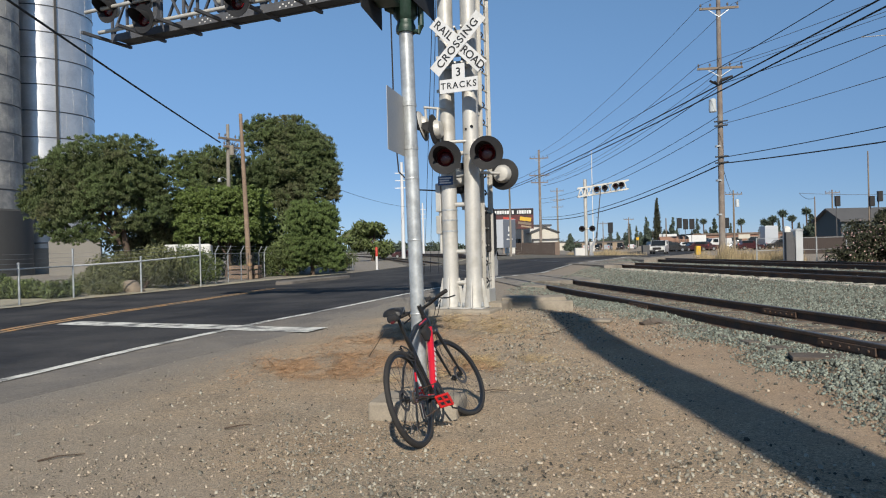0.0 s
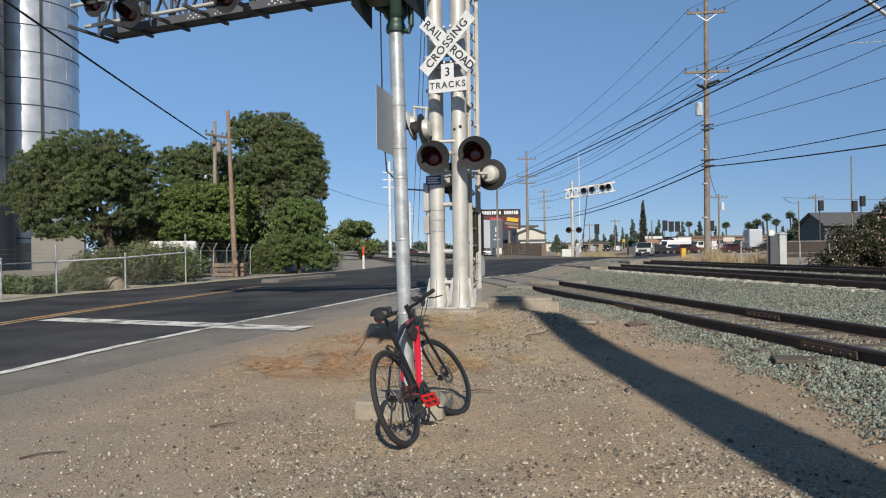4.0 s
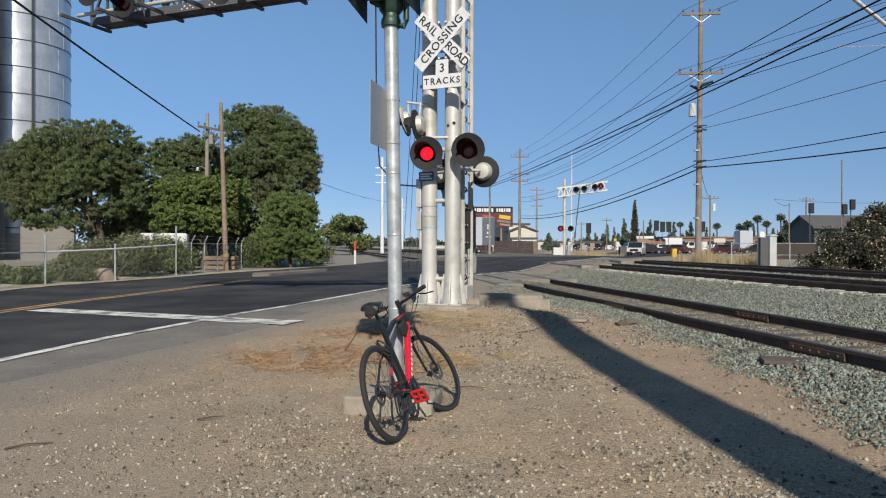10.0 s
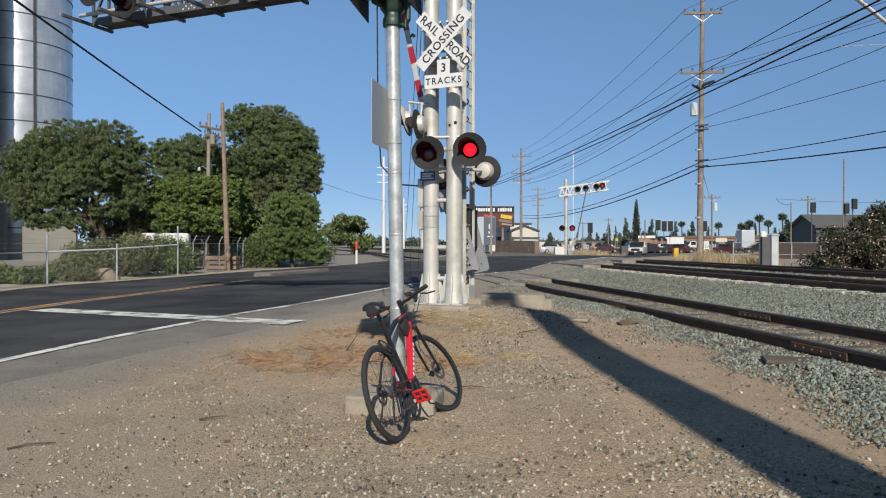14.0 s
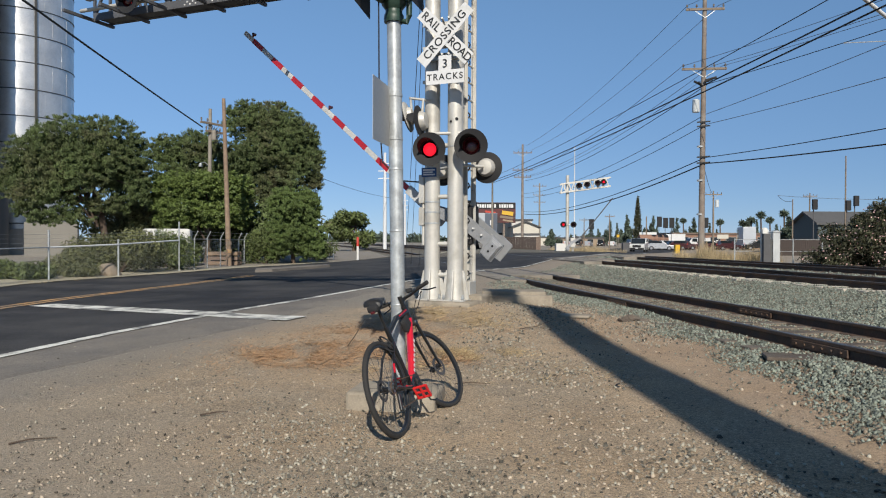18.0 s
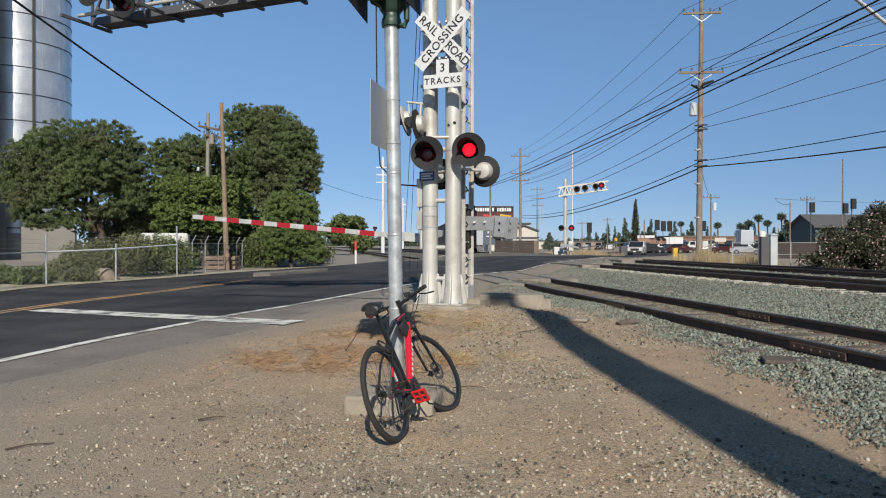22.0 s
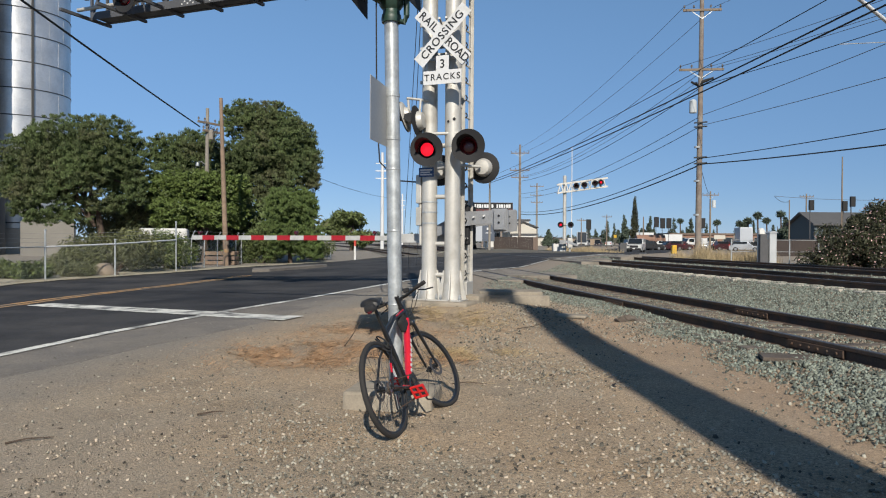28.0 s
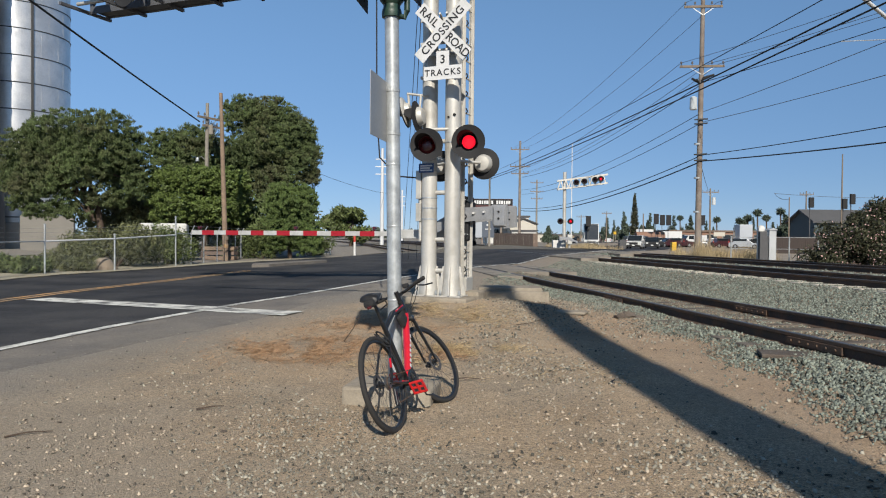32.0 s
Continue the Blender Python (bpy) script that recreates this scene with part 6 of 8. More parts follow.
lobed_tree("broadleaf_tree", "bright green broadleaf tree by the poles", ((-16.43, 4.35, 1.46, 1.14), (-14.70, 4.53, 1.53, 1.04), (-12.97, 4.35, 1.25, 1.14), (-15.74, 2.96, 2.01, 1.14), (-13.31, 2.79, 1.56, 1.04)), 43.5, 2.2, 1800, (0.08, 0.26), 48, 0.06, 1.35, M["leaf_bright"], 45, -14.7, 0.14, 0.1, -0.8, 1.0)
lobed_tree("young_pine", "bushy young pine with upright yellow-green shoots", ((-9.04, 3.06, 1.49, 1.42), (-9.69, 3.44, 0.88, 1.15), (-8.27, 3.27, 0.88, 1.08), (-9.04, 1.64, 1.90, 1.22), (-9.96, 0.86, 1.02, 0.75), (-8.10, 0.79, 1.02, 0.75)), 42.5, 1.6, 1900, (0.05, 0.19), 56, 0.026, 3.4, M["leaf_young"], 46, -9.1, 0.14, 1.15, -0.8, 0.4)
tree("broadleaf_tree", -12.2, 95, 0.8, 5.3, 7.2, 6, 14, 6000, 0.22, M["leaf_mid"], 47, "rounded green tree beyond the crossing", r0=0.3, small=0.38)
tree("broadleaf_tree", -19.6, 46, 0.1, 4.0, 7.5, 3, 26, 14000, 0.11, M["leaf_pine"], 48, "dark undergrowth tree behind the fence", r0=0.12, small=0.4)
tree("broadleaf_tree", -13.0, 47, 0.1, 4.4, 10.5, 3, 28, 18000, 0.11, M["leaf_pine"], 49, "dark shrubby tree in the shade of the pine", r0=0.12, small=0.4)


def shrub(x, y, w, h, n, mat, seed, label, leaf=0.06, name="shrub"):
    r = random.Random(seed)
    bl = [(x + r.uniform(-0.4, 0.4) * w, y + r.uniform(-0.3, 0.3) * w, r.uniform(0.15, 0.62) * h, w * r.uniform(0.16, 0.3), h * r.uniform(0.25, 0.4)) for _ in range(9)]
    t = thing(name, None, label, "shrub", "shrubs along the fence")
    bm = bmesh.new()
    for b in bl[:5]:
        tube(bm, [Vector((x, y, -0.05)), Vector((b[0], b[1], b[2]))], [0.04, 0.015], 6)
    part("stems", bm, M["bark"], t, "", True)
    foliage("leaves", bl, int(1.9 * n), leaf * 0.7, mat, seed, t, shell=0.3, long=1.8)
    return t


shrub(-14.6, 27.6, 2.6, 1.35, 4600, M["leaf_dry"], 51, "dry olive shrub behind the fence")
shrub(-13.5, 29.4, 3.0, 2.0, 6000, M["leaf_dry"], 52, "tall dry olive shrub against the fence")
shrub(-12.5, 32.4, 2.8, 2.2, 5200, M["leaf_mid"], 53, "green shrub behind the fence corner")
shrub(-14.5, 23.9, 1.9, 0.8, 2600, M["leaf_mid"], 54, "low green shrub before the silos")
shrub(-15.9, 24.4, 2.8, 0.95, 3600, M["leaf_mid"], 55, "low ivy-green shrub by the fence")
shrub(-13.5, 25.6, 1.7, 0.75, 1600, M["leaf_dry"], 56, "low brown dead shrub at the fence", 0.05)
shrub(-10.6, 42.0, 2.6, 2.5, 4200, M["leaf_mid"], 57, "rounded green shrub at the foot of the young pine")
shrub(-8.6, 50.5, 2.6, 1.6, 2000, M["leaf_mid"], 58, "green shrub at the verge")
for k in range(7):
    straw("dry_grass", -13.35 + 0.28 * k, 20.6 + 1.52 * k, 0.5, 0.9, 600, M["far_grass"], 590 + k, "pale dry grass along the fence foot", (0.1, 0.3))

# oleander by the far tracks
ole = thing("oleander_bush", None, "big dark oleander bush with pink and white blossom", "bush")
r = random.Random(60)
bl = [(17.5 + 5.5 * r.random(), 32.6 + 2.5 * r.random(), 0.4 + 0.7 * r.random(), 0.7, 0.6) for _ in range(24)] + [(18.5 + 4.8 * r.random(), 33 + r.random(), 1.1 + 0.7 * r.random(), 0.65, 0.55) for _ in range(20)] + [(19.6 + 3.4 * r.random(), 33 + r.random(), 1.9 + 0.6 * r.random(), 0.6, 0.5) for _ in range(16)] + [(20.2 + 2.4 * r.random(), 33.5, 2.7 + 0.5 * r.random(), 0.5, 0.45) for _ in range(9)]
bm = bmesh.new()
for b in bl[:9]:
    tube(bm, [Vector((21.2, 33.8, 0.1)), Vector(b[:3])], [0.06, 0.015], 6)
part("stems", bm, M["bark"], ole, "", True)
foliage("leaves", bl, 30000, 0.055, M["leaf_dark"], 61, ole, shell=0.35, long=2.0)
foliage("blossom", bl, 2900, 0.056, M["petal"], 62, ole, "pink and white blossom", shell=0.95, long=0.8)

# ---- silos ----
def silo(x, y, r, h, label, first=2.1, sheet="silo"):
    t = thing("grain_silo", None, label, "silo", "silos")
    bm = bmesh.new()
    lathe(bm, ((r, 0.0), (r, h), (r * 0.1, h + r * 0.45), (0, h + r * 0.45)), Matrix.Translation((x, y, 0)), 72)
    part("shell", bm, M[sheet], t, "tall galvanized steel shell", True)
    bm = bmesh.new()
    # the dull silo gets a wider, taller and dark ring
    lathe(bm, ((r + 0.12, 0.0), (r + 0.12, 2.3), (r, 2.36)) if sheet == "silo" else ((r + 0.75, 0.0), (r + 0.75, 5.5), (r, 5.7)), Matrix.Translation((x, y, 0)), 72)
    part("base_ring", bm, M["plaster"] if sheet == "silo" else M["silo_seam"], t, "pale concrete base ring" if sheet == "silo" else "dark wide ring round the foot", True)
    z = first
    while z < h:
        bm = bmesh.new()
        lathe(bm, ((r, z - 0.05), (r + 0.05, z - 0.03), (r + 0.05, z + 0.03), (r, z + 0.05)), Matrix.Translation((x, y, 0)), 72)
        part("hoop", bm, M["silo_seam"], t, "", True)
        z += 2.43
    for a in (-100, -78, -56, -34, -12):
        bm = bmesh.new()
        for k in range(int((h - first) / 2.43)):
            aa = radians(a + (9 if k % 2 else 0))
            p = Vector((x + (r + 0.004) * math.cos(aa), y + (r + 0.004) * math.sin(aa), first + 2.43 * k))
            bar(bm, p, p + UP * 2.43, 0.012, 0.035, up=(-math.sin(aa), math.cos(aa), 0))
        part("seam", bm, M[sheet], t)
    aa = radians(-44.5)
    bm = bmesh.new()
    p = Vector((x + (r + 0.09) * math.cos(aa), y + (r + 0.09) * math.sin(aa), 0))
    bar(bm, p, p + UP * h, 0.12, 0.2, up=(-math.sin(aa), math.cos(aa), 0))
    part("ladder_duct", bm, M["silo_seam"], t, "dark upright duct on the silo")
    return t


silo(-40.5, 67.8, 4.45, 30, "tall shiny galvanized grain silo behind the pines", 2.84)
silo(-41.8, 60.0, 3.4, 30, "tall dull grey galvanized grain silo beside another", 2.5, "silo_old")

# concrete wall at the foot of the silos, shade put into its grey
bm = bmesh.new()
box(bm, (-31.94, 57.5, 1.2), (4.35, 0.3, 3.2), None, 0.02)
solid("silo_foot_wall", bm, M["dim_wall"], "grey wall below the silos, its colour darkened for shade", "wall", kind="structure")

# ---- fence ----
FENCE = ((-13.05, 14.6, 1.08), (-13.1, 17.6, 1.09), (-13.16, 20.6, 1.09), (-13.19, 23.57, 1.11), (-12.15, 26.35, 1.2), (-11.41, 30.41, 1.36))   # x, y, height of the rail
fence = thing("chain_link_fence", None, "grey chain-link fence with steel posts and top rail along the road", "fence")
for i, (x, y, rail_h) in enumerate(FENCE):
    z, tall = H(x, y), rail_h + (0.14, 0.14, 0.14, 0.54, 0.14, 0.75)[i]
    bm = bmesh.new()
    rod(bm, (x, y, z - 0.1), (x, y, z + tall), 0.032, n=10)
    lathe(bm, ((0.045, 0), (0.045, 0.03), (0.0, 0.06)), Matrix.Translation((x, y, z + tall)), 10)
    part("fence_post", bm, M["galvanized"], fence, "", True)
for i, ((x0, y0, r0), (x1, y1, r1)) in enumerate(zip(FENCE, FENCE[1:])):
    z0, z1 = H(x0, y0), H(x1, y1)
    bm = bmesh.new()
    rod(bm, (x0, y0, z0 + r0), (x1, y1, z1 + r1), 0.03 if i > 2 else 0.02, n=8)
    part("top_rail", bm, M["smoke_stack"] if i > 2 else M["galvanized"], fence, "white top rail" if i > 2 else "", True)
    for h in (0.15, 0.29, 0.43):
        bm = bmesh.new()
        rod(bm, (x0, y0, z0 + r0 + h), (x1, y1, z1 + r1 + h), 0.003, n=5)
        part("barbed_wire", bm, M["galvanized"], fence)
    n = 26
    bm = bmesh.new()
    a, b = Vector((x0, y0, z0)), Vector((x1, y1, z1))
    for k in range(-12, n):
        for s in (1, -1):
            u0, u1 = k / n, (k + 12) / n
            h0, h1 = (0.03, 1.09) if s > 0 else (1.09, 0.03)
            if u0 < 0:
                h0, u0 = h0 + (h1 - h0) * (-u0) / (u1 - u0), 0
            if u1 > 1:
                h1, u1 = h0 + (h1 - h0) * (1 - u0) / (u1 - u0), 1
            rod(bm, a.lerp(b, u0) + UP * (h0 * (r0 + (r1 - r0) * u0) / 1.1), a.lerp(b, u1) + UP * (h1 * (r0 + (r1 - r0) * u1) / 1.1), 0.0014, n=3, caps=False)
    part("mesh_panel", bm, M["galvanized"], fence, "chain-link mesh")
# cranked posts of the yard fence farther on
yard = thing("yard_fence", None, "chain-link yard fence with cranked barbed-wire posts", "fence")
YARD = ((-11.41, 30.6), (-11.37, 32.15), (-11.34, 33.8), (-11.5, 36.3), (-11.7, 40.2), (-11.7, 41.3), (-11.65, 42.6))
for x, y in YARD[1:]:
    z = H(x, y)
    bm = bmesh.new()
    tube(bm, [(x, y, z - 0.1), (x, y, z + 1.45), (x + 0.2, y - 0.1, z + 1.78)], 0.03, 8)
    part("cranked_post", bm, M["galvanized"], yard, "", True)
for (x0, y0), (x1, y1) in zip(YARD, YARD[1:]):
    z0, z1 = H(x0, y0), H(x1, y1)
    for dx, h in ((0, 0.05), (0, 0.7), (0, 1.42), (0.1, 1.6), (0.19, 1.75)):
        bm = bmesh.new()
        rod(bm, (x0 + dx, y0, z0 + h), (x1 + dx, y1, z1 + h), 0.004 if h != 1.42 else 0.014, n=6)
        part("fence_wire", bm, M["galvanized"], yard)
    a, b = Vector((x0, y0, z0)), Vector((x1, y1, z1))
    n = max(8, int((b - a).length / 0.12))
    bm = bmesh.new()
    for k in range(n):
        for s in (1, -1):
            u0, u1 = k / n, min(1, (k + 10) / n)
            h1 = 1.4 * (u1 - u0) * n / 10
            rod(bm, a.lerp(b, u0) + UP * (0.03 if s > 0 else 1.42), a.lerp(b, u1) + UP * (0.03 + h1 if s > 0 else 1.42 - h1), 0.002, n=3, caps=False)
    part("mesh_panel", bm, M["galvanized"], yard, "chain-link mesh")
# weathered timbers stacked behind the pole
stack = thing("timber_stack", None, "stack of weathered brown timbers behind the yard fence", "timber")
for k in range(9):
    bm = bmesh.new()
    row = k // 3
    y = 38.7 + 0.3 * (k % 3)
    box(bm, (-12.15 + 0.12 * noise.noise((k, 2, 0)), y, 0.12 + 0.26 * row), (1.7 + 0.3 * noise.noise((k, 0, 4)), 0.24, 0.2), None, 0.015)
    part("timber", bm, M["roof_rust"] if k % 2 else M["wood_brown"], stack)
for x, y, h, mat in ((-9.45, 49.0, 1.25, "galvanized"), (-8.2, 52.1, 1.0, "galvanized")):
    bm = bmesh.new()
    rod(bm, (x, y, H(x, y) - 0.1), (x, y, H(x, y) + h), 0.05, n=10)
    solid("bollard_post", bm, M[mat], "short grey steel post on the verge", "post", "posts on the verge", smooth=True)
mk = thing("marker_post", None, "white marker post with a red cap at the verge", "marker post")
bm = bmesh.new()
rod(bm, (-6.15, 50.0, -0.1), (-6.15, 50.0, 1.0), 0.085, n=12)
part("post", bm, M["sign_white"], mk, "", True)
bm = bmesh.new()
lathe(bm, ((0.09, 0.98), (0.09, 1.56), (0.06, 1.63), (0, 1.64)), Matrix.Translation((-6.15, 50.0, 0)), 12)
part("cap", bm, M["red_cap"], mk, "orange-red cap", True)


# ---- poles and wires ----
def utility_pole(name, x, y, h, r0, mat, label, arms=(), lean=(0, 0), base=0.0, across=(1, 0, 0), group="utility poles"):
    """A wooden pole with crossarms (height, width, offset) that carry insulators."""
    t = thing(name, None, label, "utility pole", group)
    b, top = Vector((x, y, base)), Vector((x + lean[0], y + lean[1], base + h))
    bm = bmesh.new()
    rod(bm, b - UP * 0.3, top, r0, r0 * 0.62, n=14)
    part("pole", bm, mat, t, "", True)
    w = Vector(across).normalized()
    for z, width, off in arms:
        c = b.lerp(top, (z - base) / h) + w * off - Vector((w.y, -w.x, 0)) * -0.12
        bm = bmesh.new()
        bar(bm, c - w * width / 2, c + w * width / 2, 0.1, 0.13)
        a = part("crossarm", bm, M["crossarm"], t, "weathered timber crossarm")
        bm = bmesh.new()
        bar(bm, c - w * width * 0.28 - UP * 0.05, c - UP * 0.5, 0.02, 0.04)
        bar(bm, c + w * width * 0.28 - UP * 0.05, c - UP * 0.5, 0.02, 0.04)
        part("arm_brace", bm, M["galvanized"], a)
        for k in (-0.47, -0.22, 0.22, 0.47):
            bm = bmesh.new()
            lathe(bm, ((0.02, 0), (0.02, 0.08), (0.07, 0.1), (0.05, 0.16), (0.06, 0.18), (0.03, 0.24), (0, 0.25)), Matrix.Translation(c + w * width * k + UP * 0.06), 10)
            part("insulator", bm, M["porcelain"], a, "", True)
    return t


def wire(a, b, sag, r, mat, label="overhead wire slung between poles", n=24):
    a, b = Vector(a), Vector(b)
    bm = bmesh.new()
    tube(bm, [a.lerp(b, k / n) - UP * sag * 4 * (k / n) * (1 - k / n) for k in range(n + 1)], r, 6)
    return solid("overhead_wire", bm, mat, label, "wire", "overhead wires")


P_FAR, P_MID, P_NEAR = Vector((10.9, 100, 0)), Vector((15.15, 42, 0)), Vector((26.7, -2.0, 0))
big = utility_pole("utility_pole", P_MID.x, P_MID.y, 15.9, 0.19, M["wood_pole"], "tall weathered wooden utility pole with two crossarms beside the tracks",
                   ((15.05, 2.2, 0), (11.55, 2.55, 0)), (0.12, 0), 0.0, (1, -0.1, 0))
bm = bmesh.new()
lathe(bm, ((0, -0.42), (0.2, -0.42), (0.22, -0.36), (0.2, 0.24), (0.21, 0.28), (0.1, 0.36), (0, 0.37)), Matrix.Translation((14.76, 41.9, 9.42)), 18)
part("transformer", bm, M["transformer"], big, "pale grey pole transformer", True)
for dx, z in ((0.5, 10.9), (-0.55, 10.75), (-0.3, 10.7), (0.75, 11.0)):
    bm = bmesh.new()
    rod(bm, (15.1 + dx * 0.2, 41.8, z - 0.15), (15.1 + dx, 41.6, z), 0.07, n=8)
    part("dead_end_insulator", bm, M["cable"], big)
for z in (8.15, 8.4, 6.35, 6.0):
    bm = bmesh.new()
    bar(bm, (14.8, 41.8, z), (15.55, 41.75, z + 0.05), 0.06, 0.08)
    part("cable_bracket", bm, M["cable"], big)
for dz in (3.0, 5.0, 7.0):
    bm = bmesh.new()
    lathe(bm, ((0.185, -0.05), (0.19, -0.05), (0.19, 0.05), (0.185, 0.05)), Matrix.Translation((15.07, 42, dz)), 14)
    part("pole_band", bm, M["galvanized"], big)
utility_pole("utility_pole", P_FAR.x, P_FAR.y, 15.0, 0.22, M["wood_pole"], "distant wooden utility pole with crossarms",
             ((13.8, 2.6, 0), (11.4, 2.8, 0), (10.4, 2.4, 0)), (0, 0), 0, (1, -0.1, 0))
utility_pole("utility_pole", 21.3, 160, 14.5, 0.25, M["wood_grey"], "far wooden utility pole with crossarms", ((13.8, 3.0, 0), (11.8, 3, 0), (10.2, 2.6, 0)))
utility_pole("utility_pole", P_NEAR.x, P_NEAR.y, 15.9, 0.19, M["wood_pole"], "wooden utility pole that takes up the near wires", ((15.05, 2.2, 0), (11.55, 2.55, 0)))
utility_pole("utility_pole", 4.0, 60, 7.0, 0.11, M["wood_grey"], "short grey service pole by the trailer", ())
utility_pole("utility_pole", 9.4, 11.0, 8.4, 0.14, M["wood_pole"], "service pole that takes up the low cables", ())
lp = utility_pole("utility_pole", -11.57, 38, 8.95, 0.15, M["wood_brown"], "brown wooden pole leaning slightly at the verge", (), (-0.3, 0))
lp2 = utility_pole("utility_pole", -15.0, 45, 9.7, 0.16, M["wood_grey"], "grey wooden pole with crossarms and a street light", ((8.75, 1.9, 0.1), (8.25, 1.6, 0.35)), (0.1, 0), 0.0, (0.5, 0.86, 0))
for z, tone in ((0.8, "paint_yellow"), (1.2, "crossarm")):
    bm = bmesh.new()
    lathe(bm, ((0.148, -0.1), (0.153, -0.09), (0.153, 0.09), (0.148, 0.1)), Matrix.Translation((-11.58, 38, z)), 14)
    part("pole_band", bm, M[tone], lp, "worn painted band", True)
bm = bmesh.new()
tube(bm, [(-15.0, 45, 6.1), (-15.2, 44.8, 6.3), (-15.35, 44.7, 6.25)], 0.025, 8)
lathe(bm, ((0.0, 0.1), (0.08, 0.08), (0.13, -0.12), (0.12, -0.14), (0.0, -0.13)), Matrix.Translation((-15.4, 44.65, 6.14)), 14)
part("street_light", bm, M["galvanized"], lp2, "pale street light shade", True)
bm = bmesh.new()
rod(bm, (-14.6, 44.8, 7.7), (-14.6, 44.8, 8.3), 0.16, n=12)
part("transformer", bm, M["wood_grey"], lp2, "", True)
for k in range(5):
    bm = bmesh.new()
    a = Vector((-14.9 + 0.15 * k, 44.8, 8.75 - 0.1 * k))
    tube(bm, [a, a + Vector((0.25, -0.1, -0.5)), a + Vector((0.5 - 0.2 * k, 0, -0.9))], 0.02, 6)
    part("jumper_cable", bm, M["cable"], lp2)

for z, off, rr, mat, near in ((15.3, -0.9, 0.012, "wire_grey", 0.3), (15.3, 0.9, 0.012, "wire_grey", 0.3), (11.75, -1.15, 0.013, "wire_grey", -0.2), (11.75, 0.55, 0.013, "wire_grey", -0.2),
                              (11.75, 1.15, 0.013, "wire_grey", -0.2), (10.7, 0.35, 0.018, "cable", 0.9), (8.3, 0.2, 0.016, "wire_grey", 2.1), (8.9, 0.2, 0.016, "wire_grey", 5.0),
                              (6.35, 0.2, 0.022, "cable", 1.35), (6.0, 0.2, 0.032, "cable", 0.2)):
    o = Vector((off, 0, z))
    wire(P_NEAR + o + UP * near, P_MID + o, 0.7, rr, M[mat])
    wire(P_MID + o, P_FAR + o + UP * (-1.2 if z > 11 else -0.8), 1.0, rr * 1.2, M[mat])
for z0, z1, dx, rr in ((6.3, 6.3, 0.0, 0.021), (6.5, 6.52, 0.1, 0.021), (6.75, 7.1, -0.1, 0.012)):
    wire((4.0 + dx, 60, z0), (9.4, 11.0, z1), 0.28, rr, M["cable"])
wire((-15.3, 44.7, 8.5), (-11.9, -1.0, 10.2), 0.18, 0.04, M["cable"], "thick black cable from the grey pole")
wire((-14.6, 44.7, 8.4), (-8, 110, 8.0), 0.8, 0.02, M["cable"])
for dx in (0.0, 0.14, 0.34):
    bm = bmesh.new()
    rod(bm, (-0.42 + 0.4 * dx, 12.65, 6.15), (-1.9 + 2.0 * dx, 34.0, H(-1.9, 34)), 0.008, n=5)
    part("guy_cable", bm, M["wire_grey"], signal)
bm = bmesh.new()
tube(bm, [(-1.22, 12.9, 6.12), (-1.2, 12.9, 3.6), (-1.14, 12.88, 2.8), (-0.8, 12.75, 2.45), (-0.38, 12.5, 2.4)], 0.014, 6)
part("hanging_cable", bm, M["cable"], signal)

# white steel transmission poles
for x, y, h in ((-8.9, 105, 14.4), (-9.6, 170, 12.6), (20.6, 113, 16.5)):
    t = thing("steel_pole", None, "slim white steel transmission pole with short arms" if x < 0 else "slim white steel light mast", "steel pole", "white steel poles")
    bm = bmesh.new()
    rod(bm, (x, y, -0.2), (x, y, h), 0.3 if x < 0 else 0.1, 0.2 if x < 0 else 0.06, n=12)
    part("pole", bm, M["smoke_stack"], t, "", True)
    if x < 0:
        for z in (h - 1.6, h - 2.7, h - 3.8):
            bm = bmesh.new()
            bar(bm, (x - 1.0, y, z), (x + 0.7, y, z), 0.12, 0.14)
            part("pole_arm", bm, M["smoke_stack"], t)

# the big post behind that throws the broad shadow over the dirt
mono = thing("steel_monopole", None, "big tapered steel pole whose shadow falls across the dirt", "steel pole")
bm = bmesh.new()
rod(bm, (2.8, -5.0, -0.2), (2.8, -5.0, 11.72), 0.41, 0.31, n=28)
part("pole", bm, M["galvanized"], mono, "", True)
bm = bmesh.new()
bar(bm, (2.8, -5.0, 11.65), (2.3, -5.0, 12.5), 0.16, 0.16, up=(0, 1, 0))
part("arm", bm, M["galvanized"], mono)
bm = bmesh.new()
box(bm, (2.27, -5.0, 12.58), (0.54, 0.5, 0.44), None, 0.05)
part("pole_head", bm, M["galvanized"], mono)

# ---- far side of the crossing ----
far_sig = thing("far_crossing_signal", None, "pale crossing signal with a short truss beyond the tracks", "crossing signal")
FS = Vector((11.55, 67, 0))
bm = bmesh.new()
rod(bm, FS, FS + UP * 7.6, 0.16, n=14)
part("mast", bm, M["silver_paint"], far_sig, "", True)
for z in (6.05, 6.85):
    for d in (-0.3, 0.3):
        bm = bmesh.new()
        bar(bm, FS + Vector((-0.7, d, z - 0.1)), FS + Vector((4.0, d, z + 0.55)), 0.11, 0.14)
        part("truss_chord", bm, M["silver_paint"], far_sig)
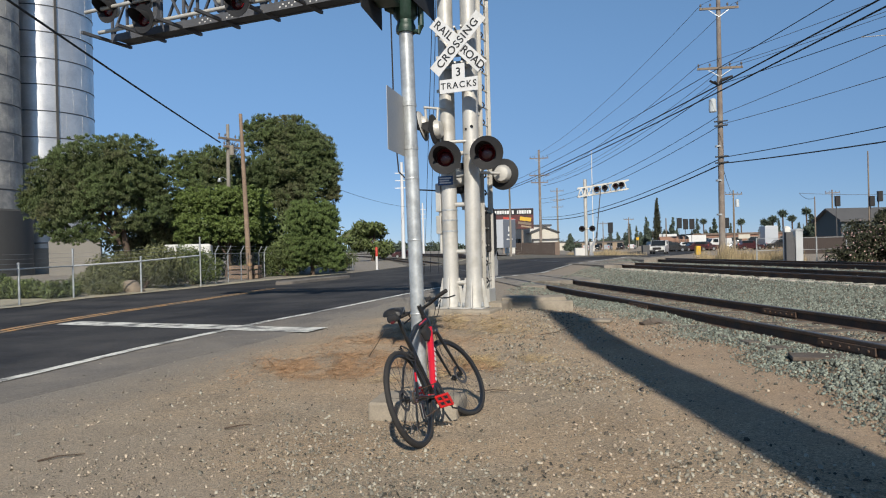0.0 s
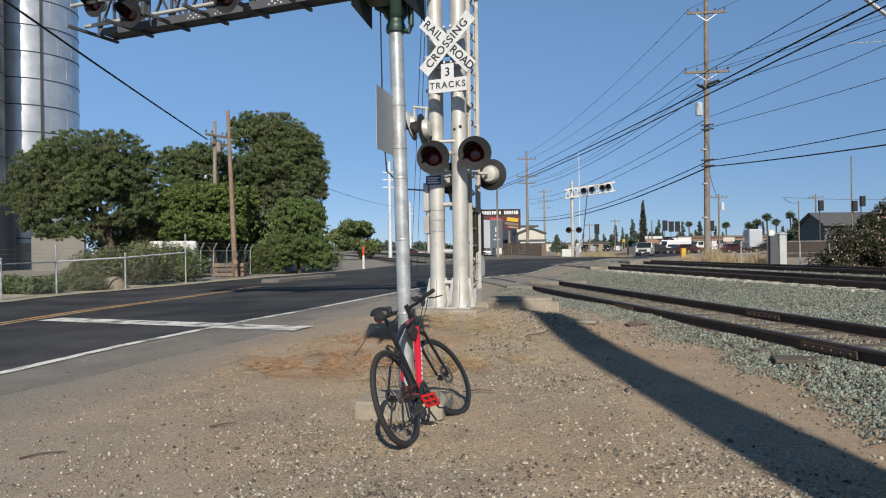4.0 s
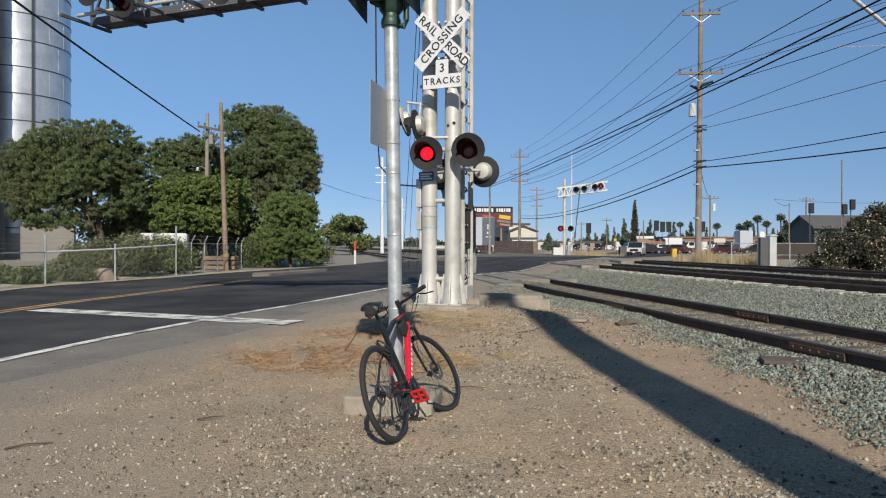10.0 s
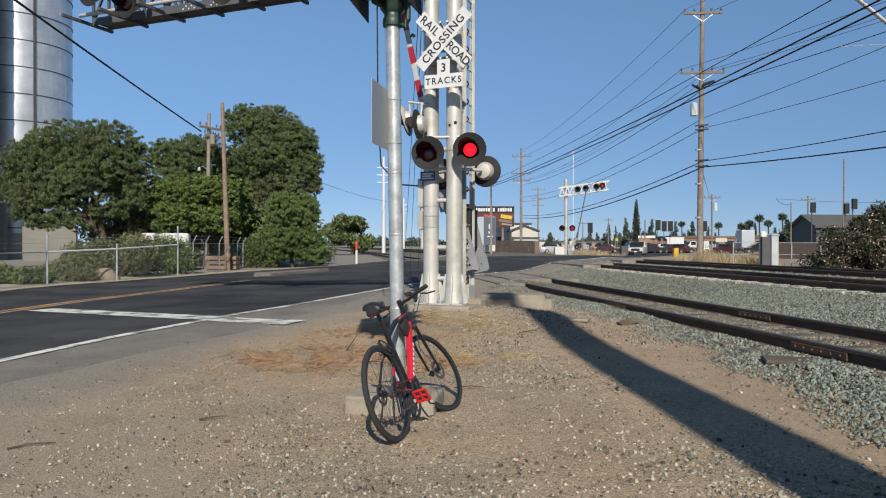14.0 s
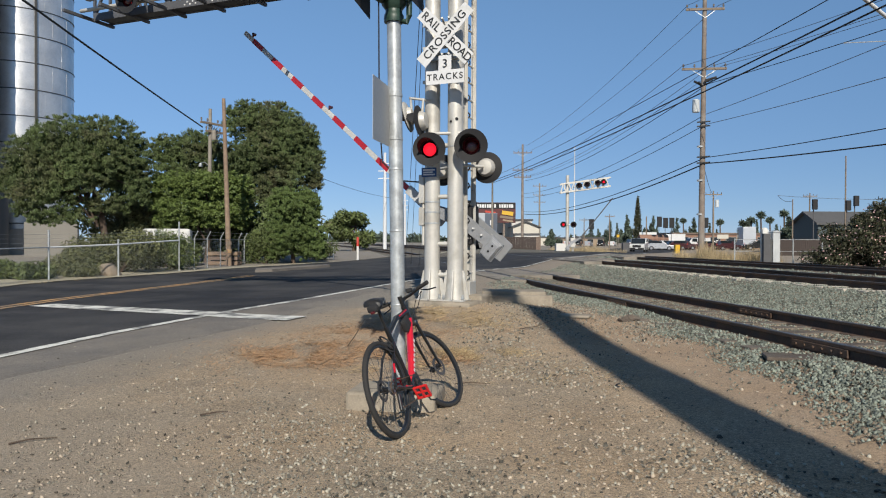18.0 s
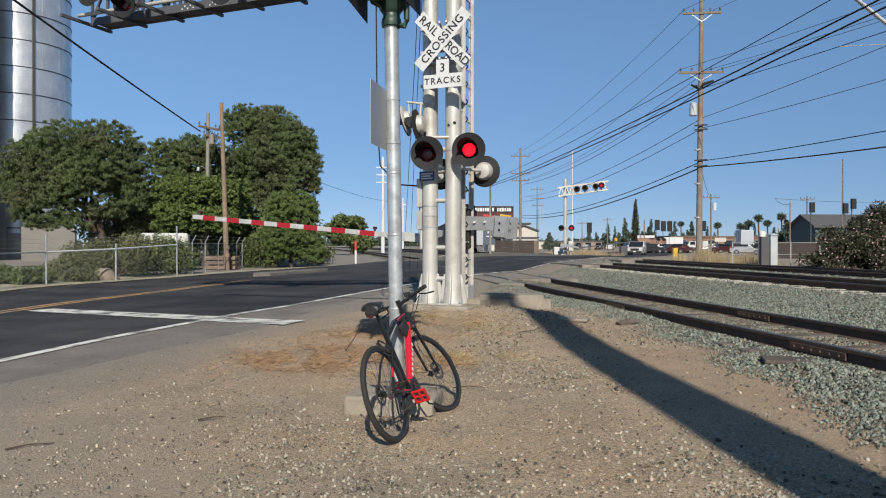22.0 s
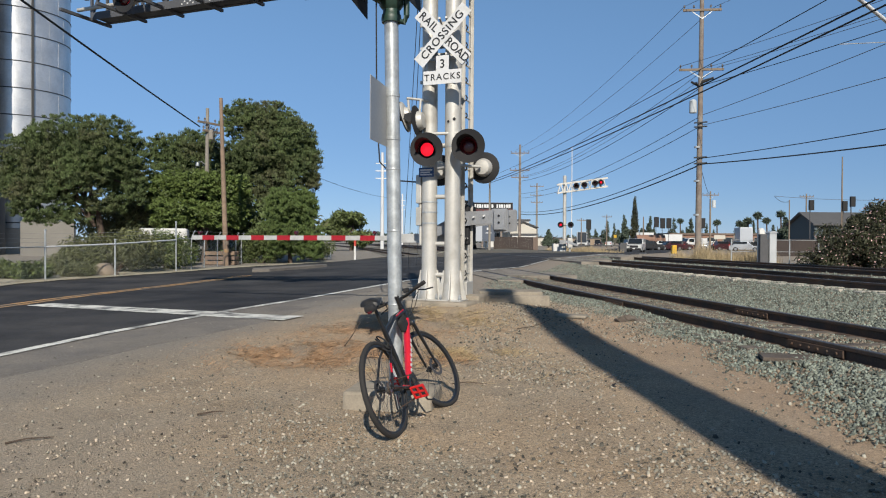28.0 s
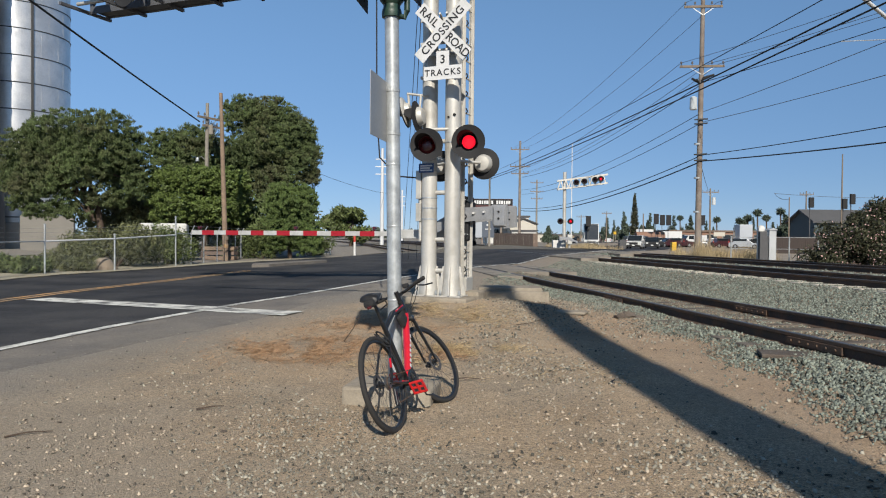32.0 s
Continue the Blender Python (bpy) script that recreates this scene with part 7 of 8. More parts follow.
for i in range(9):
    bm = bmesh.new()
    x, u = -0.7 + 0.5 * i, 0.07 * i - 0.1
    bar(bm, FS + Vector((x, -0.3, 6.05 + u)), FS + Vector((x + 0.25, -0.3, 6.9 + u)), 0.09, 0.09, up=(0, 1, 0))
    bar(bm, FS + Vector((x + 0.25, -0.3, 6.9 + u)), FS + Vector((x + 0.5, -0.3, 6.1 + u)), 0.09, 0.09, up=(0, 1, 0))
    part("truss_brace", bm, M["silver_paint"], far_sig)
FAR_TIMES = [(8.1, 33.5)]
for x, z, times in ((3.3, 6.95, FAR_TIMES), (2.75, 6.85, None), (1.0, 6.6, None), (1.75, 6.7, None), (-0.45, 2.95, LEFT_TIMES), (0.5, 2.95, RIGHT_TIMES)):
    flasher(far_sig, FS + Vector((x, -0.5, z)), Vector((-0.3, -0.95, 0)), label="far flasher with a hooded lens", moving=times)
bm = bmesh.new()
rod(bm, FS + Vector((-0.6, -0.2, 2.95)), FS + Vector((0.6, -0.2, 2.95)), 0.04, n=8)
part("flasher_arm", bm, M["silver_paint"], far_sig, "", True)
bm = bmesh.new()
box(bm, FS + Vector((-0.55, 0.3, 0.75)), (1.0, 0.7, 0.85), None, 0.03)
box(bm, FS + Vector((-0.55, 0.3, 0.2)), (0.8, 0.5, 0.4), None, 0.02)
solid("signal_cabinet", bm, M["wall_white"], "small white signal cabinet at the far gate", "cabinet")
far_gate = thing("far_crossing_gate", None, "grey crossing gate on the far side seen from behind", "crossing gate")
FP = FS + Vector((0.35, -0.9, 1.35))
bm = bmesh.new()
box(bm, FP + UP * -0.1, (0.45, 0.5, 0.9), None, 0.04)
rod(bm, (FP.x, FP.y, 0.1), (FP.x, FP.y, 1.0), 0.1, n=10)
part("gate_mechanism", bm, M["silver_paint"], far_gate)
far_arm = gate_arm(far_gate, 5.4, True)
FAR_OUT = Vector((0.98, -0.2, 0)).normalized()
FAR_TURN = ((0, 84), (13.3, 84), (14.5, 73), (16.5, 59), (18, 52), (19, 46), (20, 37), (21, 23), (21.8, 10), (22.5, 2), (23, 0.5), (32, 0.5))

trailer = thing("semi_trailer", pose(3.3, 73, 0, 0, 0, 12), "grey box trailer with a dark front panel parked by the road", "trailer")
bm = bmesh.new()
box(bm, (0, 1.5, 2.75), (2.6, 9, 2.8), None, 0.03)
part("box_body", bm, M["trailer"], trailer)
bm = bmesh.new()
box(bm, (0.65, -3.03, 2.75), (1.25, 0.06, 2.75))
dp = part("dark_panel", bm, M["trailer_dark"], trailer, "dark blue-grey panel with white marks")
for dx, dz, w, h in ((0.65, 3.2, 0.25, 0.5), (0.65, 2.6, 0.35, 0.2), (0.65, 2.2, 0.6, 0.1)):
    bm = bmesh.new()
    box(bm, (dx, -3.07, dz), (w, 0.02, h))
    part("mark", bm, M["sign_white"], dp)
for x in (-0.8, 0.8):
    bm = bmesh.new()
    bar(bm, (x, -1.6, 0.1), (x, -1.6, 1.4), 0.15, 0.15, up=(0, 1, 0))
    part("landing_leg", bm, M["galvanized"], trailer)
    for y in (3.5, 4.8):
        bm = bmesh.new()
        rod(bm, (x - 0.25, y, 0.55), (x + 0.25, y, 0.55), 0.5, n=18)
        part("wheel", bm, M["rubber"], trailer)

bb = thing("billboard", None, "dark red roadside billboard with pale bars of writing", "billboard")
bm = bmesh.new()
box(bm, (10.6, 150, 7.4), (8.6, 0.4, 4.3))
part("panel", bm, M["billboard"], bb)
bm = bmesh.new()
box(bm, (10.6, 149.78, 8.85), (8.5, 0.04, 1.25))
part("top_band", bm, M["black_paint"], bb, "dark band across the top")
for i in range(15):
    if i == 8:
        continue
    bm = bmesh.new()
    box(bm, (6.95 + 0.515 * i, 149.74, 8.8), (0.30 + 0.08 * (i % 3), 0.06, 0.72))
    part("writing_bar", bm, M["sign_white"], bb)
for x, z, w, h, mat in ((9.6, 7.5, 2.2, 0.4, "red_cap"), (9.4, 6.8, 1.7, 0.25, "red_cap"), (13.2, 7.3, 2.4, 0.8, "yellow_box"), (13.0, 6.4, 2.8, 0.5, "crossarm"), (13.3, 5.7, 2.2, 0.35, "wall_tan")):
    bm = bmesh.new()
    box(bm, (x, 149.76, z), (w, 0.06, h), Matrix.Rotation(radians(8), 3, "Y"))
    part("picture_shape", bm, M[mat], bb)
for x in (8.5, 12.5):
    bm = bmesh.new()
    rod(bm, (x, 150.3, 0), (x, 150.3, 6), 0.25, n=10)
    part("leg", bm, M["wood_pole"], bb)


def building(name, x, y, w, d, h, mat, label, roof="flat", roof_mat=None, windows=(), turn=0, door=None):
    """A plain building with wall, roof, and framed windows (x, z, w, h) on the side that faces the tracks."""
    t = thing(name, pose(x, y, 0, 0, 0, turn), label, "building")
    bm = bmesh.new()
    box(bm, (0, 0, h / 2), (w, d, h))
    part("wall", bm, mat, t)
    bm = bmesh.new()
    if roof == "gable":
        o, rise = 0.45, w * 0.2 if w < d else d * 0.26
        if w < d:
            pts = [(-w / 2 - o, h - 0.15), (0, h + rise), (w / 2 + o, h - 0.15), (w / 2 + o, h + 0.1), (0, h + rise + 0.25), (-w / 2 - o, h + 0.1)]
            m = Matrix(((1, 0, 0, 0), (0, 0, -1, -d / 2 - o), (0, 1, 0, 0), (0, 0, 0, 1)))
            plate(bm, pts, m, d + 2 * o)
            g = bmesh.new()
            plate(g, [(-w / 2, h), (w / 2, h), (0, h + rise)], Matrix(((1, 0, 0, 0), (0, 0, -1, -d / 2), (0, 1, 0, 0), (0, 0, 0, 1))), 0.1)
            bmesh.ops.recalc_face_normals(g, faces=g.faces)
            part("gable", g, mat, t)
        else:
            pts = [(-d / 2 - o, h - 0.15), (0, h + rise), (d / 2 + o, h - 0.15), (d / 2 + o, h + 0.1), (0, h + rise + 0.25), (-d / 2 - o, h + 0.1)]
            m = Matrix(((0, 0, 1, w / 2 + o), (1, 0, 0, 0), (0, 1, 0, 0), (0, 0, 0, 1)))
            plate(bm, pts, m, w + 2 * o)
            g = bmesh.new()
            plate(g, [(-d / 2, h), (d / 2, h), (0, h + rise)], Matrix(((0, 0, 1, w / 2), (1, 0, 0, 0), (0, 1, 0, 0), (0, 0, 0, 1))), w)
            bmesh.ops.recalc_face_normals(g, faces=g.faces)
            part("gable", g, mat, t)
    else:
        box(bm, (0, 0, h + 0.15), (w + 0.5, d + 0.5, 0.35))
    bmesh.ops.recalc_face_normals(bm, faces=bm.faces)
    part("roof", bm, roof_mat or M["roof_grey"], t)
    for wx, wz, ww, wh in windows:
        bm = bmesh.new()
        box(bm, (wx, -d / 2 - 0.03, wz), (ww + 0.2, 0.1, wh + 0.2))
        fr = part("window", bm, M["wood_grey"] if name == "shop" else M["sign_white"], t)
        bm = bmesh.new()
        box(bm, (wx, -d / 2 - 0.07, wz), (ww, 0.06, wh))
        part("pane", bm, M["glass_dark"], fr)
    return t


building("warehouse", 14.5, 165, 9, 20, 5.9, M["wall_white"], "low white warehouse beyond the board fence", windows=((-2.5, 2, 1.2, 2.4), (1.5, 1.6, 1.6, 2.2)))
building("warehouse", 16.9, 160, 5.4, 24, 4.3, M["wall_pale"], "pale metal-sided gabled warehouse with a grey roof", "gable", windows=((0, 2.2, 1.5, 1.5),))
building("warehouse", 17.0, 150, 5, 6, 2.7, M["wall_white"], "small white shed behind the board fence")
board = thing("board_fence", None, "dark weathered board fence at the yard", "fence")
for i in range(28):
    bm = bmesh.new()
    x = 5.3 + 0.165 * i
    box(bm, (x, 72 + 0.03 * i, 0.95), (0.155, 0.03, 1.75 + 0.05 * noise.noise((i, 0, 0))))
    part("board", bm, M["fence_wood"] if i < 25 else M["roof_rust"], board)
building("house", 55.3, 100, 9.5, 6, 3.9, M["wall_teal"], "dark grey-teal sided house with a grey gable roof", "gable", turn=4, windows=((2.6, 2.2, 1.5, 1.3),))
building("house", 62.0, 103, 6, 9, 3.3, M["wall_white"], "white wing of the grey-teal house", "gable", turn=-8, windows=((-1, 1.7, 1.4, 1.2),))
# the shop front's shade is put into its brown wall colour
building("shop", 61, 150, 30, 14, 2.9, M["wall_brick"], "long low shop building with shade-brown walls and a rust roof", "flat", M["roof_rust"],
         windows=[(-13 + 3.2 * k, 1.5, 2.0, 1.6) for k in range(9)])
building("shop", 82, 165, 20, 12, 3.2, M["wall_brick"], "low reddish shop building", "flat", M["roof_grey"], windows=[(-8 + 4 * k, 1.5, 2.2, 1.6) for k in range(5)])
building("shop", 40, 215, 14, 10, 2.3, M["wall_tan"], "low tan shop front far along the road", "flat", M["roof_grey"], windows=[(-6 + 3 * k, 1.3, 1.6, 1.4) for k in range(5)])
building("shop", 31, 240, 9, 10, 2.6, M["wall_pale"], "distant plain pale building", windows=[(-3 + 3 * k, 1.4, 1.2, 1.4) for k in range(3)])

cab = thing("relay_cabinet", None, "silver aluminium relay cabinet beside the tracks", "cabinet")
bm = bmesh.new()
box(bm, (16.24, 35, 0.98), (0.36, 0.5, 1.75), None, 0.03)
part("body", bm, M["cabinet"], cab)
bm = bmesh.new()
plate(bm, ((-0.22, 0), (0.22, 0), (0.2, 0.03), (0.0, 0.1), (-0.2, 0.03)), Matrix(((1, 0, 0, 16.24), (0, 0, -1, 34.71), (0, 1, 0, 1.85), (0, 0, 0, 1))), 0.58)
part("roof", bm, M["cabinet"], cab)
for k in range(6):
    straw("dry_grass", -10.0 + 0.3 * k, 36.6 + 1.6 * k, 0.5, 0.9, 260, M["far_grass"], 640 + k, "pale dry litter along the far verge", (0.05, 0.16))
bm = bmesh.new()
box(bm, (15.72, 34.75, 0.92), (0.34, 0.25, 1.74), None, 0.02)
box(bm, (15.95, 34.85, 0.8), (0.16, 0.12, 1.5), None, 0.01)
part("meter_box", bm, M["roof_grey"], cab, "dark grey meter box")
bm = bmesh.new()
box(bm, (16.02, 35.6, 1.05), (0.3, 0.3, 1.9), None, 0.03)
lathe(bm, ((0.25, 0.0), (0.24, 0.08), (0.16, 0.15), (0.0, 0.18)), Matrix.Translation((16.02, 35.6, 1.98)) @ Matrix.Diagonal((0.6, 0.6, 0.7, 1)), 16)
part("battery_box", bm, M["wall_white"], cab, "white battery box with a domed lid", True)
sf = thing("side_fence", None, "grey chain-link fence behind the relay cabinet", "fence")
for i in range(7):
    bm = bmesh.new()
    x = 14.9 + 1.5 * i
    rod(bm, (x, 36.5, 0), (x, 36.5, 1.55), 0.035, n=8)
    part("fence_post", bm, M["galvanized"], sf)
for h in (0.3, 0.9, 1.5):
    bm = bmesh.new()
    rod(bm, (14.9, 36.5, h), (23.9, 36.5, h), 0.015, n=6)
    part("fence_rail", bm, M["galvanized"], sf)
# dark boards added to fill the dark background behind a mesh fence
backdrop_row = thing("backdrop_boards", None, "row of dark boards added as a backdrop before the grey house", "fence")
for i in range(30):
    bm = bmesh.new()
    box(bm, (32.6 + 0.19 * i, 70, 0.85), (0.18, 0.03, 1.7 + 0.06 * noise.noise((i, 3, 0))))
    part("board", bm, M["fence_wood"], backdrop_row)
bm = bmesh.new()
box(bm, (22.4, 88, 0.6), (0.85, 0.7, 1.3), None, 0.03)
solid("utility_box", bm, M["roof_grey"], "dark grey utility box at the far road's edge", "utility box")
bm = bmesh.new()
box(bm, (25.5, 78, 0.55), (0.52, 0.6, 1.0), None, 0.06)
solid("yellow_bin", bm, M["yellow_box"], "bright yellow plastic bin by the far road", "bin")


def tall_grass(x0, x1, y0, y1, n, h, seed, label, base=0.1):
    r = np.random.default_rng(seed)
    x, y = r.uniform(x0, x1, n), r.uniform(y0, y1, n)
    rag = np.array([noise.noise((p * 0.9, q * 0.5, seed)) for p, q in zip(x, y)])
    keep = r.random(n) < 0.55 + 1.6 * rag
    x, y, rag = x[keep], y[keep], rag[keep]
    n = len(x)
    z = height(x, y)
    hh = h * r.uniform(0.3, 1.1, n) * (0.75 + 1.0 * rag)
    a = r.uniform(0, np.pi, n)
    w = 0.012
    dx, dy = np.cos(a) * w, np.sin(a) * w
    lx, ly = r.normal(0, 0.2, n) * hh, r.normal(0, 0.2, n) * hh
    v = np.stack((np.stack((x - dx, y - dy, z - 0.02), -1), np.stack((x + dx, y + dy, z - 0.02), -1), np.stack((x + lx, y + ly, z + hh), -1)), 1).reshape(-1, 3)
    f = np.arange(n)[:, None] * 3 + np.arange(3)[None]
    return cloud("tall_grass", v, f, M["far_grass"], label, "dry grass", "stuff")


tall_grass(13.6, 17.6, 36.5, 42.8, 11000, 0.95, 71, "tall yellow dry grass round the utility pole")
tall_grass(12.0, 17.5, 68, 84, 8000, 0.6, 72, "dry yellow grass beyond the far gate")

# trees of the distance
r = random.Random(80)
skyline = [(1116, 150, 5.0, 4.4), (1390, 112, 5.0, 4), (1398, 108, 4.4, 4.0), (1377, 112, 4.4, 3.6), (1106, 152, 6.6, 3.0), (1152, 172, 7.0, 3.0), (1146, 175, 6.2, 3.0), (972, 150, 3.6, 3.2), (1224, 160, 6.4, 3), (980, 155, 3.2, 3.0)]
skyline += [(1045 + 11.5 * k + r.uniform(-4, 4), r.uniform(210, 300), r.uniform(4.0, 8.0), r.uniform(2.6, 4.6)) for k in range(44)]
for k, (px, y, h, w) in enumerate(skyline):
    x = (px - 784) / 1254.6 * y
    t = thing("distant_tree", None, "distant pointed green tree on the skyline" if k % 3 else "distant rounded green tree on the skyline", "tree", "skyline trees")
    steps = 8
    if k % 3:
        bl = [(x + r.uniform(-0.2, 0.2) * w * (1 - i / steps), y + r.uniform(-0.3, 0.3), 0.8 + (h - 0.8) * i / (steps - 1), 0.05 + 0.34 * w * (1 - i / steps) ** 0.8, 0.09 * h) for i in range(steps)]
    else:
        bl = crown_blobs(x, y, 0.8, h * 0.85, w, w, 8, 200 + k, 0.36)
    limbs(t, (x, y, 0), (x, y, h * 0.9), 0.18, [])
    foliage("crown", bl, 1000, 0.2, M["far_leaf"], 200 + k, t, shell=0.25)
cyp = thing("cypress_tree", None, "slim dark cypress by the far road", "tree")
bl = [(38.0, 140, 0.8 + 0.8 * i, 0.75 * (1 - (i / 12) ** 2) + 0.12, 0.8) for i in range(12)]
limbs(cyp, (38.0, 140, 0), (38.0, 140, 8), 0.15, [])
foliage("crown", bl, 3500, 0.13, M["leaf_dark"], 120, cyp, shell=0.3)
for k, (px, y, h) in enumerate(((1310, 190, 6.4), (1325, 185, 7.0), (1342, 180, 8.2), (1358, 195, 7.4), (1383, 180, 8.6), (1270, 210, 7.2), (1205, 240, 8.5), (1318, 200, 6.0))):
    x = (px - 784) / 1254.6 * y
    t = thing("palm_tree", None, "distant fan palm on the skyline", "tree", "skyline palms")
    bm = bmesh.new()
    tube(bm, [(x, y, 0), (x + 0.1, y, h * 0.5), (x, y, h)], [0.3, 0.2, 0.18], 8)
    part("trunk", bm, M["bark"], t, "", True)
    foliage("crown", [(x, y, h, 0.9, 0.7)], 300, 0.22, M["far_leaf"], 130 + k, t, shell=0.2, long=2.6, tilt=2.0)
rb = np.random.default_rng(140)
bx = np.linspace(-700, 700, 240)
foliage("far_woods", np.stack((bx, np.full(240, 620) + rb.uniform(-30, 30, 240), rb.uniform(1, 4, 240), rb.uniform(5, 9, 240), rb.uniform(2.5, 6, 240)), -1), 26000, 1.3,
        M["far_leaf"], 141, None, "low band of distant woods on the horizon", "woods", "stuff", shell=0.3)

# traffic signals of the junction
for px, y, z, n in ((1043, 120, 4.3, 1), (1163, 125, 4.9, 1), (1174, 125, 4.7, 1), (1185, 125, 4.7, 1), (1245, 105, 4.2, 1), (1437, 70, 5.1, 1), (1496, 66, 4.8, 1), (1510, 62, 5.0, 1)):
    x = (px - 784) / 1254.6 * y
    t = thing("traffic_signal", None, "dark traffic signal head with a backplate on a grey pole", "traffic signal", "junction signals")
    bm = bmesh.new()
    box(bm, (x, y, z), (0.0068 * y, 0.25, 0.0145 * y), None, 0.03)
    part("signal_head", bm, M["black_paint"], t)
    bm = bmesh.new()
    rod(bm, (x, y + 0.25, 0), (x, y + 0.25, z), 0.05, n=8)
    part("pole", bm, M["roof_grey"], t)
for px, y, h in ((1258, 95, 8.2), (1428, 110, 9.0), (1398, 90, 6.8), (1491, 75, 10.5), (1140, 130, 6.0), (1075, 160, 7.5), (1030, 170, 7.0)):
    x = (px - 784) / 1254.6 * y
    t = utility_pole("utility_pole", x, y, h, 0.1 if px in (1491, 1398) else 0.15, M["crossarm"], "distant slim utility pole", ((h - 0.5, 2.2, 0),) if px not in (1491, 1398, 1140) else ())
    if px == 1258:
        bm = bmesh.new()
        rod(bm, (x + 0.4, y - 0.2, h - 2.2), (x + 0.4, y - 0.2, h - 1.2), 0.25, n=12)
        part("transformer", bm, M["transformer"], t)
wire((51.5, 110, 8.6), (44.0, 90, 6.6), 0.4, 0.03, M["wire_grey"])
wire((51.5, 110, 8.6), (75.0, 108, 8.2), 0.4, 0.03, M["wire_grey"])
wire((35.8, 95, 7.8), (15.2, 42, 6.2), 0.4, 0.02, M["wire_grey"])


# ---- vehicles ----
def vehicle(name, m, paint, label, length=4.8, width=1.9, high=1.75, form="suv"):
    """A car with body, cabin glass, wheels and lights; its nose looks along +x."""
    t = thing(name, m, label, "car" if form != "van" else "van", "vehicles at the junction")
    hl, hw = length / 2, width / 2
    hood, z0 = (0.98, 0.28) if form != "van" else (1.15, 0.3)
    if form == "van":
        side = ((-hl, z0), (hl, z0), (hl, 0.9), (hl - 0.35, hood), (hl - 1.0, high - 0.1), (hl - 1.2, high), (-hl, high))
    elif form == "suv":
        side = ((-hl, z0), (hl, z0), (hl, 0.8), (hl - 0.1, hood), (hl - 1.25, hood + 0.08), (hl - 1.85, high - 0.06), (hl - 2.1, high), (-hl + 0.25, high - 0.03), (-hl, 1.0))
    else:
        side = ((-hl, z0), (hl, z0), (hl, 0.65), (hl - 0.15, 0.78), (hl - 1.2, 0.88), (hl - 1.9, high - 0.05), (hl - 2.2, high), (-hl + 1.2, high - 0.05), (-hl + 0.5, 0.95), (-hl, 0.9))
    bm = bmesh.new()
    mm = Matrix(((1, 0, 0, 0), (0, 0, -1, -hw), (0, 1, 0, 0), (0, 0, 0, 1)))
    plate(bm, side, mm, width)
    bmesh.ops.recalc_face_normals(bm, faces=bm.faces)
    bmesh.ops.bevel(bm, geom=list(bm.edges), offset=0.05, segments=2, affect="EDGES", profile=0.6)
    body = part("body", bm, paint, t)
    i0 = 3 if form == "van" else 4
    (xa, za), (xb, zb) = side[i0], side[i0 + 1]
    bm = bmesh.new()
    bar(bm, (xa + 0.03, 0, za + 0.03), (xb + 0.05, 0, zb + 0.0), width * 0.92, 0.1, up=(1, 0, 1))
    part("windscreen", bm, M["glass_dark"], body)
    for s in (-1, 1):
        bm = bmesh.new()
        cx0, cx1 = (xb - 0.15, -hl + 0.6) if form != "van" else (xb - 0.05, xb - 1.0)
        bar(bm, (cx0, s * (hw + 0.005), (high + hood) / 2 + 0.08), (cx1, s * (hw + 0.005), (high + hood) / 2 + 0.08), 0.03, (high - hood) * 0.62)
        part("side_window", bm, M["glass_dark"], body)
        bm = bmesh.new()
        box(bm, (hl - 0.02, s * hw * 0.72, 0.78), (0.1, 0.36, 0.2), None, 0.02)
        part("headlight", bm, M["headlight"], body)
        bm = bmesh.new()
        box(bm, (-hl + 0.02, s * hw * 0.78, 0.95), (0.1, 0.22, 0.3), None, 0.02)
        part("tail_light", bm, M["red_cap"], body)
        bm = bmesh.new()
        box(bm, (xa - 0.25, s * (hw + 0.1), za + 0.12), (0.12, 0.2, 0.16), None, 0.03)
        part("mirror", bm, paint, body)
        for x in (hl - 0.95, -hl + 0.95):
            bm = bmesh.new()
            rod(bm, (x, s * (hw - 0.2), 0.34), (x, s * (hw + 0.02), 0.34), 0.34, n=20)
            w = part("wheel", bm, M["rubber"], t)
            bm = bmesh.new()
            rod(bm, (x, s * (hw + 0.01), 0.34), (x, s * (hw + 0.03), 0.34), 0.2, n=14)
            part("rim", bm, M["alloy"], w)
    bm = bmesh.new()
    box(bm, (hl + 0.0, 0, 0.74), (0.08, width * 0.56, 0.3), None, 0.02)
    part("grille", bm, M["black_paint"], body)
    bm = bmesh.new()
    box(bm, (hl + 0.0, 0, 0.42), (0.12, width * 0.94, 0.26), None, 0.03)
    part("bumper", bm, M["black_paint"], body)
    bm = bmesh.new()
    box(bm, (hl + 0.06, 0, 0.5), (0.03, 0.32, 0.15))
    part("plate_bar", bm, M["sign_white"], body)
    return t


vehicle("waiting_suv", pose(24.9, 91, 0.06, 0, 0, -112), M["car_white"], "white pickup-fronted SUV waiting at the far stop line", 4.8, 1.85, 1.75, "suv")
vehicle("parked_truck", pose(55.1, 130, 0.0, 0, 0, 80), M["trailer"], "pale blue box truck parked at the shops", 5.6, 2.2, 4.1, "van")
vehicle("parked_car", pose(33.0, 118, 0.0, 0, 0, 10), M["car_black"], "black pickup parked by the shops", 5.4, 1.9, 1.8, "suv")
vehicle("parked_car", pose(38.5, 120, 0.0, 0, 0, -170), M["car_dark"], "dark red car parked by the shops", 4.6, 1.8, 1.45, "sedan")
